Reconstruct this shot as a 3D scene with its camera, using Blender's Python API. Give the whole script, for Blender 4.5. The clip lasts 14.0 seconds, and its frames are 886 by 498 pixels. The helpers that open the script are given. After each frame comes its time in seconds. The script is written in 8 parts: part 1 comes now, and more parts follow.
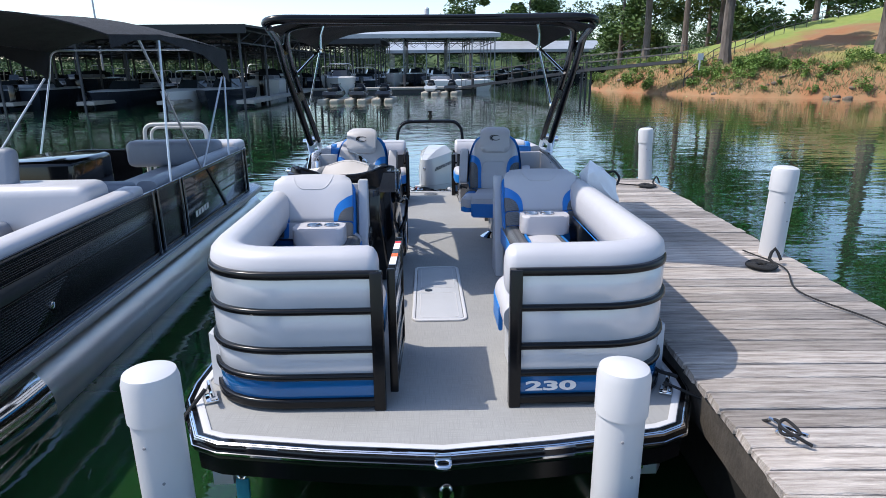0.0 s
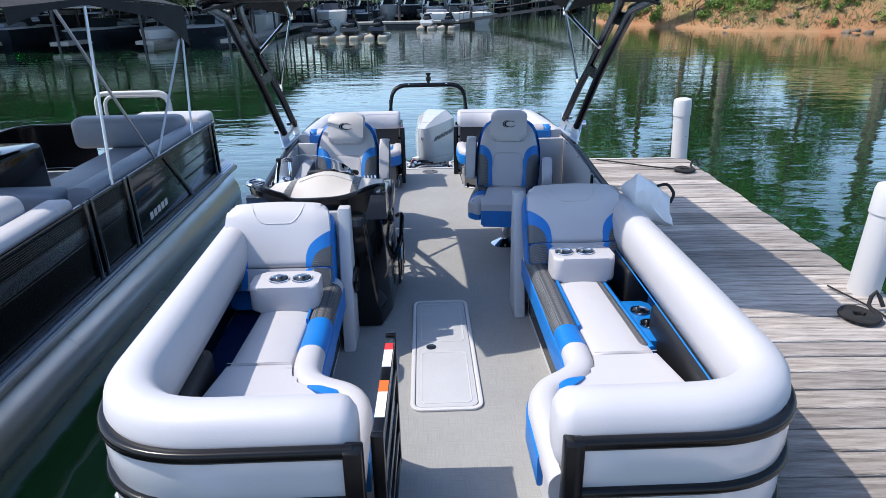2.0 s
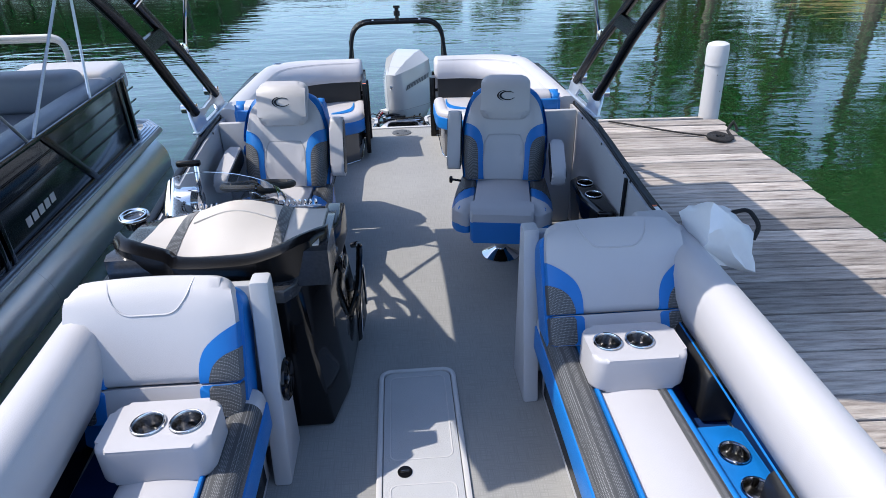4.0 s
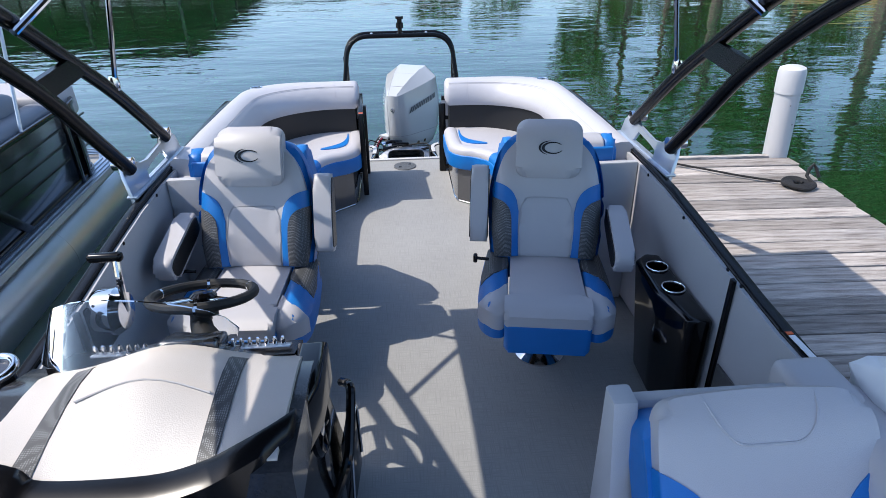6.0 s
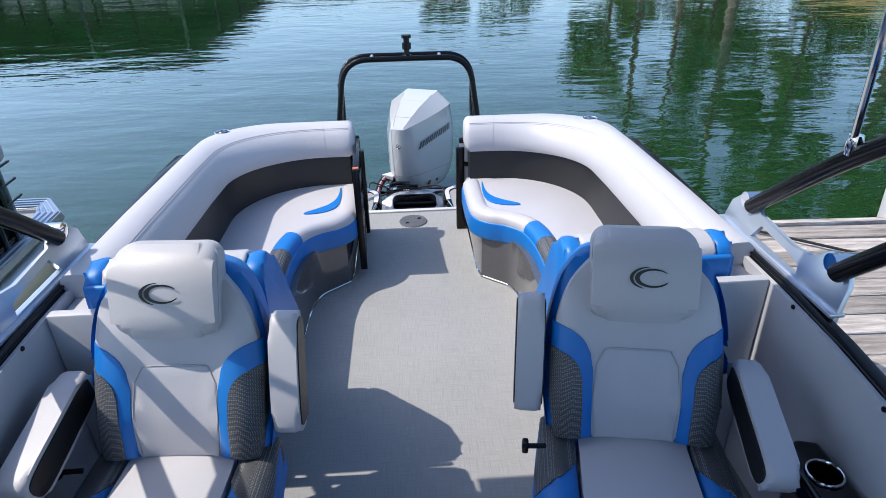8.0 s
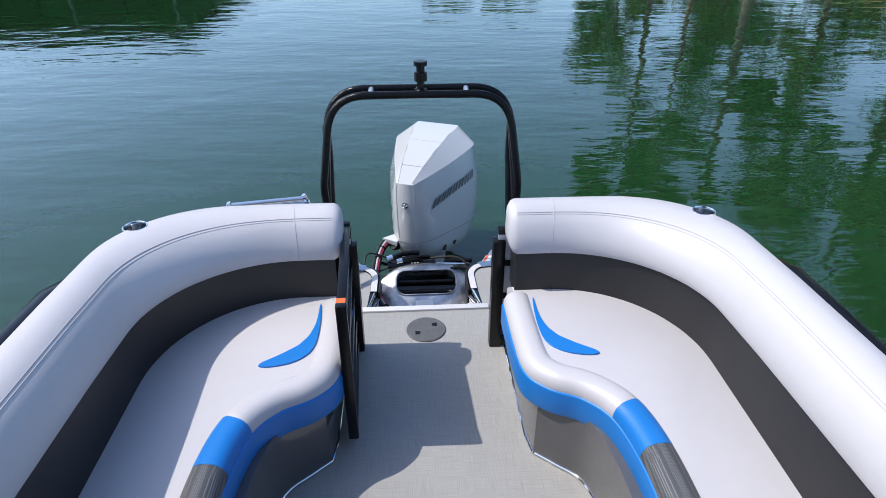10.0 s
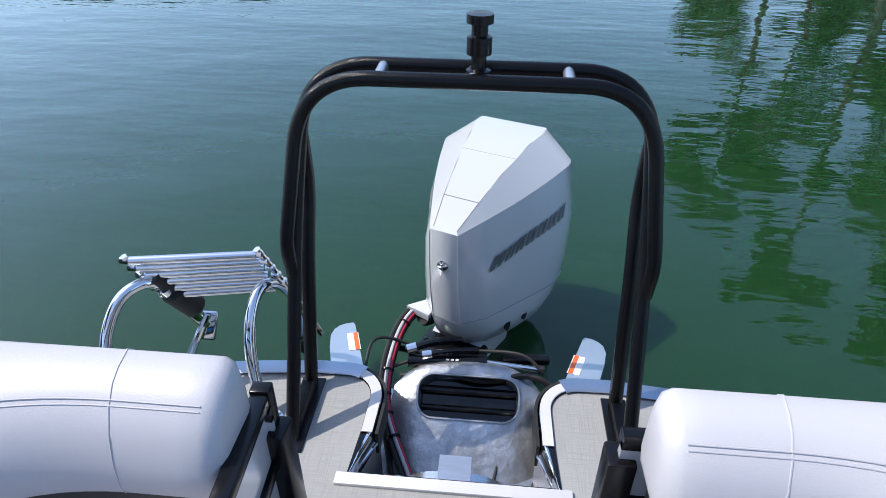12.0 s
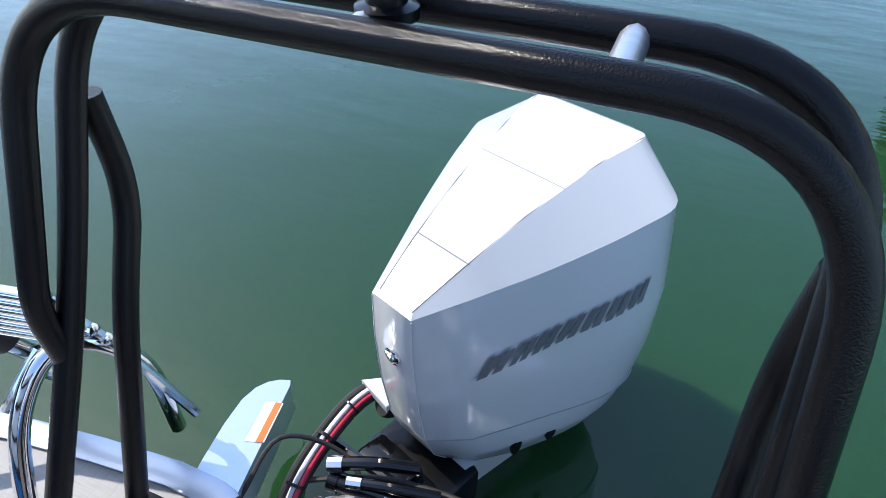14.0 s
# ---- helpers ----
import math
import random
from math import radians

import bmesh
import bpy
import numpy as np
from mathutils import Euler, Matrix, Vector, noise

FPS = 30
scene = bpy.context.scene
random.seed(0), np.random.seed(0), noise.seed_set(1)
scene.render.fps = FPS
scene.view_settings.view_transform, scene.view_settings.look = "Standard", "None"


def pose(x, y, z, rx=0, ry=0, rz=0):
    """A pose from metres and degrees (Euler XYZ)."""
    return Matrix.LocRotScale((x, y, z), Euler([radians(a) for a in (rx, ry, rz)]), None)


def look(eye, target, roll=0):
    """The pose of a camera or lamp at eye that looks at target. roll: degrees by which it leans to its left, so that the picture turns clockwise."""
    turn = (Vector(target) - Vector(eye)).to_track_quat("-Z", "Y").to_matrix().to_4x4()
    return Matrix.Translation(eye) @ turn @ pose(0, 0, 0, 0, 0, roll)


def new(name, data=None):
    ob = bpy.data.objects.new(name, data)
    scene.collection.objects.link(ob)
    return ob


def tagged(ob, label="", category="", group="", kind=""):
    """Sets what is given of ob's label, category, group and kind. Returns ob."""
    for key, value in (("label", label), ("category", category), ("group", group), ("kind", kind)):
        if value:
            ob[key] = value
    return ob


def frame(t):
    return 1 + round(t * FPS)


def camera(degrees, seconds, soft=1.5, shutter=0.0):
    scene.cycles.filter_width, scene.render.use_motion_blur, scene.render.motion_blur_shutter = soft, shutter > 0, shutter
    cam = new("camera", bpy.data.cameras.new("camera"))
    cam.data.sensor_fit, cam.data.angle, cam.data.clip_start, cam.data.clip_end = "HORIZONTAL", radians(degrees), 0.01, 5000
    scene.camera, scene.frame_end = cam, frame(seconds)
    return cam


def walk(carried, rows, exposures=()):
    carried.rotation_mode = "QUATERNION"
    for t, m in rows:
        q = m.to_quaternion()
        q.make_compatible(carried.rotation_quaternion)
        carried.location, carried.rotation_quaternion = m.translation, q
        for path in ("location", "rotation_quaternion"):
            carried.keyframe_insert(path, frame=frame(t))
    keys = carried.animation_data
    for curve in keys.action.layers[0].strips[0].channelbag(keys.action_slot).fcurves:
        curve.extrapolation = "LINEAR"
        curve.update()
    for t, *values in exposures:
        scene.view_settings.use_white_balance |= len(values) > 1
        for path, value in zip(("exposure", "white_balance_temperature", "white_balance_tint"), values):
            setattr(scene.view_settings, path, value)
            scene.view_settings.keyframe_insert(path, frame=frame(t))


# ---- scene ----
cam = camera(72.0, 14.0, soft=0.7)
PATH = [
    (0, (-0.046, -1.674, 1.479), (0.001, 0.262, 0.98), -0.6),
    (0.5, (-0.018, -1.569, 1.517), (0.012, 0.367, 1.017), -0.5),
    (1, (-0.064, -1.24, 1.679), (-0.037, 0.687, 1.145), -0.7),
    (1.5, (-0.076, -0.843, 1.784), (-0.041, 1.064, 1.183), -0.9),
    (2, (-0.057, -0.458, 1.838), (-0.007, 1.416, 1.139), -1.0),
    (2.2, (-0.058, -0.332, 1.842), (-0.003, 1.528, 1.107), -1.0),
    (4.3, (0.015, 1.205, 1.973), (0.135, 2.96, 1.021), -1.1),
    (4.5, (0.006, 1.325, 1.96), (0.128, 3.078, 1.005), -0.9),
    (5, (0.007, 1.583, 1.965), (0.13, 3.337, 1.012), -0.9),
    (5.5, (-0.01, 1.849, 1.94), (0.109, 3.608, 0.996), -0.9),
    (6, (-0.027, 2.106, 1.929), (0.094, 3.869, 0.991), -0.9),
    (6.5, (-0.02, 2.419, 1.919), (0.099, 4.177, 0.973), -0.9),
    (7, (-0.059, 2.75, 1.902), (0.054, 4.507, 0.955), -1.1),
    (7.5, (-0.056, 3.033, 1.9), (0.047, 4.794, 0.958), -1.2),
    (8, (-0.005, 3.321, 1.918), (0.09, 5.084, 0.977), -1.3),
    (8.2, (0.008, 3.484, 1.922), (0.096, 5.247, 0.982), -1.2),
    (10.5, (-0.067, 5.238, 1.918), (0.029, 6.958, 0.903), 0.3),
    (11, (-0.018, 5.674, 1.856), (0.043, 7.389, 0.83), 0.5),
    (11.5, (0.053, 6.116, 1.725), (0.033, 7.813, 0.667), 0.3),
    (12, (0.064, 6.462, 1.554), (-0.082, 8.123, 0.449), 0.4),
    (12.5, (0.061, 6.739, 1.449), (-0.2, 8.364, 0.312), 0.5),
    (13, (0.071, 7.043, 1.352), (-0.311, 8.616, 0.176), 0.3),
    (13.5, (0.15, 7.314, 1.283), (-0.326, 8.825, 0.062), 0.2),
    (14, (0.305, 7.537, 1.251), (-0.261, 8.975, -0.018), 1.2),
]
EXPOSURE = [(0.0, 0.47), (1.5, 0.58), (2.0, 0.58), (4.5, 0.53), (8.0, 0.54), (10.5, 0.40), (11.5, 0.50), (12.0, 0.52), (13.2, 0.70), (14.0, 0.92)]
# Everything on the boat is placed in the boat's own frame: its deck is level with z = 0 there,
# and floats slightly down by the stern.
BOAT = pose(0, 0, 0, -2.1, 0, 0)
WATER = -0.62
walk(cam, [(t, BOAT @ look(eye, target, roll)) for t, eye, target, roll in PATH], EXPOSURE)

# ---- world and sun ----
SUN_TO = Vector((-0.72, 0.05, 1.0)).normalized()
world = bpy.data.worlds.new("world")
scene.world = world
world.use_nodes = True
wn = world.node_tree.nodes
wl = world.node_tree.links
sky = wn.new("ShaderNodeTexSky")
sky.sky_type = "NISHITA"
sky.sun_disc = False
sky.sun_elevation = math.asin(SUN_TO.z)
sky.sun_rotation = math.atan2(SUN_TO.x, SUN_TO.y)
sky.air_density, sky.dust_density, sky.ozone_density = 1.0, 1.2, 4.0
wl.new(sky.outputs[0], wn["Background"].inputs[0])
wn["Background"].inputs[1].default_value = 0.205
sun_data = bpy.data.lights.new("sun", "SUN")
sun_data.energy, sun_data.angle, sun_data.color = 3.45, radians(0.5), (1.0, 0.93, 0.85)
sun = new("sun", sun_data)
sun.matrix_world = look((0, 0, 40), Vector((0, 0, 40)) - SUN_TO)


# ---- materials ----
def mat(name, color, rough=0.5, metal=0.0, vary=0.0, scale=8.0, bump=0.0, bump_scale=60.0, color2=None, coat=0.0,
        stretch=(1, 1, 1), random_amount=0.0, spec=0.5):
    """A surface with broad variation (vary, scale), fine relief (bump, bump_scale) and a difference from object to object."""
    m = bpy.data.materials.new(name)
    m.use_nodes = True
    n, l = m.node_tree.nodes, m.node_tree.links
    b = n["Principled BSDF"]
    b.inputs["Roughness"].default_value = rough
    b.inputs["Metallic"].default_value = metal
    b.inputs["Specular IOR Level"].default_value = spec
    b.inputs["Coat Weight"].default_value = coat
    b.inputs["Coat Roughness"].default_value = 0.06
    b.inputs["Base Color"].default_value = (*color, 1)
    tc = n.new("ShaderNodeTexCoord")
    mp = n.new("ShaderNodeMapping")
    mp.inputs["Scale"].default_value = stretch
    l.new(tc.outputs["Object"], mp.inputs[0])
    if vary > 0 or color2:
        c2 = color2 or tuple(max(0.0, c * (1 - vary)) for c in color)
        t1 = n.new("ShaderNodeTexNoise")
        t1.inputs["Scale"].default_value, t1.inputs["Detail"].default_value = scale, 6
        t1.inputs["Roughness"].default_value = 0.65
        l.new(mp.outputs[0], t1.inputs["Vector"])
        mix = n.new("ShaderNodeMix")
        mix.data_type = "RGBA"
        mix.inputs[6].default_value, mix.inputs[7].default_value = (*color, 1), (*c2, 1)
        ramp = n.new("ShaderNodeMapRange")
        ramp.inputs[1].default_value, ramp.inputs[2].default_value = 0.35, 0.68
        l.new(t1.outputs["Fac"], ramp.inputs[0])
        l.new(ramp.outputs[0], mix.inputs[0])
        out = mix.outputs[2]
        if random_amount > 0:
            info = n.new("ShaderNodeObjectInfo")
            hsv = n.new("ShaderNodeHueSaturation")
            r2 = n.new("ShaderNodeMapRange")
            r2.inputs[3].default_value, r2.inputs[4].default_value = 1 - random_amount, 1 + random_amount
            l.new(info.outputs["Random"], r2.inputs[0])
            l.new(r2.outputs[0], hsv.inputs["Value"])
            l.new(out, hsv.inputs["Color"])
            out = hsv.outputs[0]
        l.new(out, b.inputs["Base Color"])
        rr = n.new("ShaderNodeMapRange")
        rr.inputs[3].default_value, rr.inputs[4].default_value = rough * 0.85, min(1, rough * 1.2)
        l.new(t1.outputs["Fac"], rr.inputs[0])
        l.new(rr.outputs[0], b.inputs["Roughness"])
    if bump > 0:
        t2 = n.new("ShaderNodeTexNoise")
        t2.inputs["Scale"].default_value, t2.inputs["Detail"].default_value = bump_scale, 4
        l.new(mp.outputs[0], t2.inputs["Vector"])
        bp = n.new("ShaderNodeBump")
        bp.inputs["Strength"].default_value, bp.inputs["Distance"].default_value = bump, 0.01
        l.new(t2.outputs["Fac"], bp.inputs["Height"])
        l.new(bp.outputs[0], b.inputs["Normal"])
    return m


def water_material():
    m = mat("lake_water", (0.0095, 0.037, 0.0115), rough=0.01)
    n, l = m.node_tree.nodes, m.node_tree.links
    b = n["Principled BSDF"]
    b.inputs["IOR"].default_value = 1.33
    b.inputs["Specular IOR Level"].default_value = 0.5
    tc = n.new("ShaderNodeTexCoord")
    big = n.new("ShaderNodeTexNoise")
    big.inputs["Scale"].default_value, big.inputs["Detail"].default_value = 0.9, 3
    mp = n.new("ShaderNodeMapping")
    mp.inputs["Scale"].default_value = (0.6, 1.5, 1)
    mp.inputs["Rotation"].default_value = (0, 0, 0.25)
    l.new(tc.outputs["Object"], mp.inputs[0])
    l.new(mp.outputs[0], big.inputs["Vector"])
    small = n.new("ShaderNodeTexNoise")
    small.inputs["Scale"].default_value, small.inputs["Detail"].default_value = 3.2, 3
    l.new(mp.outputs[0], small.inputs["Vector"])
    add = n.new("ShaderNodeMath")
    add.operation = "MULTIPLY_ADD"
    add.inputs[1].default_value = 0.28
    l.new(small.outputs["Fac"], add.inputs[0])
    l.new(big.outputs["Fac"], add.inputs[2])
    bp = n.new("ShaderNodeBump")
    bp.inputs["Strength"].default_value, bp.inputs["Distance"].default_value = 0.7, 0.02
    l.new(add.outputs[0], bp.inputs["Height"])
    l.new(bp.outputs[0], b.inputs["Normal"])
    m.node_tree.nodes["Principled BSDF"].subsurface_method = "BURLEY"
    b.inputs["Subsurface Weight"].default_value = 1.0
    b.inputs["Subsurface Radius"].default_value = (0.35, 1.0, 0.7)
    b.inputs["Subsurface Scale"].default_value = 0.12
    b.inputs["Coat Weight"].default_value = 0.7
    b.inputs["Coat IOR"].default_value = 1.33
    b.inputs["Coat Roughness"].default_value = 0.02
    l.new(bp.outputs[0], b.inputs["Coat Normal"])
    return m


def clear_glass(name, tint, rough=0.0):
    m = bpy.data.materials.new(name)
    m.use_nodes = True
    b = m.node_tree.nodes["Principled BSDF"]
    b.inputs["Base Color"].default_value = (*tint, 1)
    b.inputs["Roughness"].default_value = rough
    b.inputs["Transmission Weight"].default_value = 1.0
    b.inputs["IOR"].default_value = 1.3
    return m


def carpet_material(name, c1, c2):
    """Woven vinyl flooring: fine crossing threads."""
    m = mat(name, c1, rough=0.75)
    n, l = m.node_tree.nodes, m.node_tree.links
    b = n["Principled BSDF"]
    tc = n.new("ShaderNodeTexCoord")
    outs = []
    for s in ((260, 9, 1), (9, 260, 1)):
        mp = n.new("ShaderNodeMapping")
        mp.inputs["Scale"].default_value = s
        l.new(tc.outputs["Object"], mp.inputs[0])
        t = n.new("ShaderNodeTexNoise")
        t.inputs["Scale"].default_value, t.inputs["Detail"].default_value = 1.0, 2
        l.new(mp.outputs[0], t.inputs["Vector"])
        outs.append(t.outputs["Fac"])
    mx = n.new("ShaderNodeMath")
    mx.operation = "MAXIMUM"
    l.new(outs[0], mx.inputs[0])
    l.new(outs[1], mx.inputs[1])
    broad = n.new("ShaderNodeTexNoise")
    broad.inputs["Scale"].default_value, broad.inputs["Detail"].default_value = 2.5, 5
    l.new(tc.outputs["Object"], broad.inputs["Vector"])
    ad = n.new("ShaderNodeMath")
    ad.operation = "MULTIPLY_ADD"
    ad.inputs[1].default_value = 0.35
    l.new(broad.outputs["Fac"], ad.inputs[0])
    l.new(mx.outputs[0], ad.inputs[2])
    r = n.new("ShaderNodeMapRange")
    r.inputs[1].default_value, r.inputs[2].default_value = 0.5, 0.95
    l.new(ad.outputs[0], r.inputs[0])
    mix = n.new("ShaderNodeMix")
    mix.data_type = "RGBA"
    mix.inputs[6].default_value, mix.inputs[7].default_value = (*c1, 1), (*c2, 1)
    l.new(r.outputs[0], mix.inputs[0])
    l.new(mix.outputs[2], b.inputs["Base Color"])
    bp = n.new("ShaderNodeBump")
    bp.inputs["Strength"].default_value, bp.inputs["Distance"].default_value = 0.4, 0.003
    l.new(mx.outputs[0], bp.inputs["Height"])
    l.new(bp.outputs[0], b.inputs["Normal"])
    return m


def mesh_fabric():
    """Dark grey perforated vinyl: a weave of light holes."""
    m = mat("mesh_vinyl", (0.06, 0.065, 0.07), rough=0.5)
    n, l = m.node_tree.nodes, m.node_tree.links
    tc = n.new("ShaderNodeTexCoord")
    v = n.new("ShaderNodeTexVoronoi")
    v.inputs["Scale"].default_value = 190
    v.inputs["Randomness"].default_value = 0.15
    l.new(tc.outputs["Object"], v.inputs["Vector"])
    r = n.new("ShaderNodeMapRange")
    r.inputs[1].default_value, r.inputs[2].default_value = 0.25, 0.45
    l.new(v.outputs["Distance"], r.inputs[0])
    mix = n.new("ShaderNodeMix")
    mix.data_type = "RGBA"
    mix.inputs[6].default_value, mix.inputs[7].default_value = (0.22, 0.225, 0.235, 1), (0.055, 0.058, 0.062, 1)
    l.new(r.outputs[0], mix.inputs[0])
    l.new(mix.outputs[2], n["Principled BSDF"].inputs["Base Color"])
    return m


M_WATER = water_material()
M_WHITE = mat("white_vinyl", (0.475, 0.468, 0.488), rough=0.42, vary=0.04, scale=3, bump=0.12, bump_scale=380)
M_BLUE = mat("blue_vinyl", (0.005, 0.165, 0.52), rough=0.4, vary=0.12, scale=4, bump=0.12, bump_scale=380)
M_GREY = mat("grey_vinyl", (0.010, 0.0105, 0.012), rough=0.42, vary=0.12, scale=4, bump=0.12, bump_scale=380)
M_MESH = mesh_fabric()
M_WALLGREY = mat("pale_wall_vinyl", (0.47, 0.48, 0.505), rough=0.5, vary=0.05, scale=3, bump=0.15, bump_scale=300)
M_CARPET = carpet_material("grey_woven_floor", (0.33, 0.33, 0.32), (0.24, 0.24, 0.235))
M_BLACK = mat("black_anodised_rail", (0.005, 0.005, 0.006), rough=0.24, vary=0.3, scale=9, spec=0.3)
M_GLOSSBLACK = mat("gloss_black_fibreglass", (0.004, 0.004, 0.005), rough=0.10, vary=0.3, scale=6, coat=0.2, spec=0.35)
M_TEXBLACK = mat("textured_black_powdercoat", (0.003, 0.003, 0.0035), rough=0.14, vary=0.3, scale=14, spec=0.22, bump=0.22, bump_scale=420)
M_RUBBER = mat("black_rubber", (0.012, 0.012, 0.012), rough=0.6, vary=0.3, scale=12)
M_ALU = mat("brushed_aluminium", (0.62, 0.63, 0.66), rough=0.32, metal=0.9, vary=0.14, scale=10, bump=0.08, bump_scale=160, stretch=(1, 8, 1))
M_PALEALU = mat("pale_painted_aluminium", (0.58, 0.64, 0.72), rough=0.32, metal=0.75, vary=0.06, scale=6)
M_TUBE = mat("weathered_aluminium_tube", (0.80, 0.81, 0.82), rough=0.24, metal=1.0, vary=0.16, scale=4, bump=0.06, bump_scale=40, stretch=(1, 0.4, 1))
M_POD = mat("mottled_aluminium", (0.52, 0.53, 0.55), rough=0.34, metal=0.85, vary=0.45, scale=13, bump=0.35, bump_scale=28)
M_STERNALU = mat("pale_blue_aluminium", (0.40, 0.47, 0.56), rough=0.34, metal=0.92, vary=0.12, scale=7, bump=0.05, bump_scale=60)
M_CHROME = mat("polished_stainless", (0.78, 0.78, 0.79), rough=0.07, metal=1.0, vary=0.05, scale=20)
M_PANEL = mat("silver_hull_panel", (0.60, 0.61, 0.64), rough=0.22, metal=0.25, vary=0.05, scale=2, coat=0.4)
M_BLUEPANEL = mat("blue_hull_panel", (0.005, 0.115, 0.32), rough=0.16, metal=0.2, vary=0.1, scale=2, coat=0.6)
M_PVC = mat("white_pile_sleeve", (0.56, 0.555, 0.56), rough=0.38, vary=0.07, scale=3, stretch=(1, 1, 0.3))
M_CANVAS = mat("black_canvas", (0.012, 0.012, 0.014), rough=0.85, vary=0.3, scale=3, bump=0.4, bump_scale=300)
M_COWL = mat("pearl_white_cowl", (0.48, 0.495, 0.505), rough=0.16, vary=0.02, scale=2, coat=0.5)
M_COWL2 = mat("white_cowl_trim", (0.52, 0.54, 0.555), rough=0.22, vary=0.03, scale=4, coat=0.3)
M_SEAM = mat("dark_seam", (0.24, 0.24, 0.25), rough=0.6)
M_ROPE = mat("black_rope", (0.012, 0.012, 0.013), rough=0.85, bump=0.6, bump_scale=220)
M_TAN = mat("warm_white_dash_vinyl", (0.54, 0.505, 0.475), rough=0.45, vary=0.05, scale=4, bump=0.12, bump_scale=300)
M_LABELW = mat("white_sticker", (0.8, 0.8, 0.8), rough=0.4)
M_LABELO = mat("orange_sticker", (0.80, 0.13, 0.02), rough=0.4)
M_LABELR = mat("red_sticker", (0.65, 0.03, 0.03), rough=0.4)
M_RED = mat("red_cable", (0.45, 0.02, 0.05), rough=0.4)
M_LETTER = mat("dark_grey_lettering", (0.10, 0.11, 0.12), rough=0.35)
M_SILVERLETTER = mat("silver_lettering", (0.7, 0.7, 0.72), rough=0.3, metal=0.3)
M_PLANK = mat("weathered_dock_plank", (0.53, 0.48, 0.435), rough=0.85, color2=(0.17, 0.14, 0.12), scale=3.2, bump=0.9, bump_scale=26, stretch=(0.9, 11, 2), random_amount=0.34)
M_NEWPLANK = mat("new_yellow_plank", (0.55, 0.42, 0.22), rough=0.8, color2=(0.42, 0.30, 0.15), scale=6, bump=0.4, bump_scale=30, stretch=(1.2, 10, 2))
M_BEAM = mat("dark_wet_timber", (0.07, 0.06, 0.05), rough=0.8, vary=0.5, scale=6, bump=0.5, bump_scale=40)
M_BLUEDARK = mat("dark_blue_liner", (0.006, 0.03, 0.12), rough=0.4, vary=0.3, scale=5)
M_STITCH = mat("pale_stitching", (0.44, 0.435, 0.455), rough=0.7)
M_CUPWELL = mat("dark_steel", (0.16, 0.16, 0.165), rough=0.18, metal=0.9, vary=0.4, scale=30)
M_CUPSTEEL = mat("cup_steel", (0.38, 0.38, 0.385), rough=0.16, metal=1.0, vary=0.15, scale=25)
M_SPECKLE = mat("speckled_gelcoat", (0.035, 0.037, 0.042), rough=0.2, vary=0.3, scale=90, coat=0.4)
M_GLASS = clear_glass("smoked_acrylic", (0.80, 0.82, 0.84))


# ---- mesh helpers ----
def finish(bm, angle=35):
    bmesh.ops.recalc_face_normals(bm, faces=bm.faces)
    for f in bm.faces:
        f.smooth = True
    lim = radians(angle)
    for e in bm.edges:
        if len(e.link_faces) == 2 and e.calc_face_angle(0) > lim:
            e.smooth = False
    return bm


def part(name, bm, material, parent, label="", angle=35):
    me = bpy.data.meshes.new(name)
    finish(bm, angle).to_mesh(me)
    bm.free()
    me.materials.append(material)
    ob = new(name, me)
    ob.parent = parent
    if label:
        tagged(ob, label)
    return ob


def thing(name, m, label, category, group="", kind=""):
    ob = new(name)
    ob.empty_display_size = 0.1
    ob.matrix_world = m
    return tagged(ob, label, category, group, kind)


def solid(name, bm, material, m, label, category, group="", kind="", angle=35):
    ob = part(name, bm, material, None, angle=angle)
    ob.matrix_world = m
    return tagged(ob, label, category, group, kind)


def merge(*bms):
    out = bmesh.new()
    for b in bms:
        me = bpy.data.meshes.new("tmp")
        b.to_mesh(me)
        b.free()
        out.from_mesh(me)
        bpy.data.meshes.remove(me)
    return out


def moved(bm, m):
    bmesh.ops.transform(bm, matrix=m, verts=bm.verts)
    return bm


def box(x0, x1, y0, y1, z0, z1, r=0.0, seg=2):
    bm = bmesh.new()
    bmesh.ops.create_cube(bm, size=1)
    for v in bm.verts:
        v.co = Vector(((x0 + x1) / 2 + v.co.x * (x1 - x0), (y0 + y1) / 2 + v.co.y * (y1 - y0), (z0 + z1) / 2 + v.co.z * (z1 - z0)))
    if r > 0:
        bmesh.ops.bevel(bm, geom=bm.edges[:], offset=r, segments=seg, profile=0.5, affect="EDGES", clamp_overlap=True)
    return bm


def prism(pts, z0, z1, r=0.0, seg=3, sides=False):
    """An outline in plan, drawn up from z0 to z1, with its upper rim (and lower, and sides where asked) rounded."""
    bm = bmesh.new()
    lo = [bm.verts.new((x, y, z0)) for x, y in pts]
    hi = [bm.verts.new((x, y, z1)) for x, y in pts]
    n = len(pts)
    bm.faces.new(lo[::-1])
    bm.faces.new(hi)
    for i in range(n):
        bm.faces.new((lo[i], lo[(i + 1) % n], hi[(i + 1) % n], hi[i]))
    if r > 0:
        bm.edges.ensure_lookup_table()
        ed = [e for e in bm.edges if abs(e.verts[0].co.z - e.verts[1].co.z) < 1e-6 and (sides or e.verts[0].co.z > (z0 + z1) / 2)]
        bmesh.ops.bevel(bm, geom=ed, offset=r, segments=seg, profile=0.5, affect="EDGES", clamp_overlap=True)
    return bm


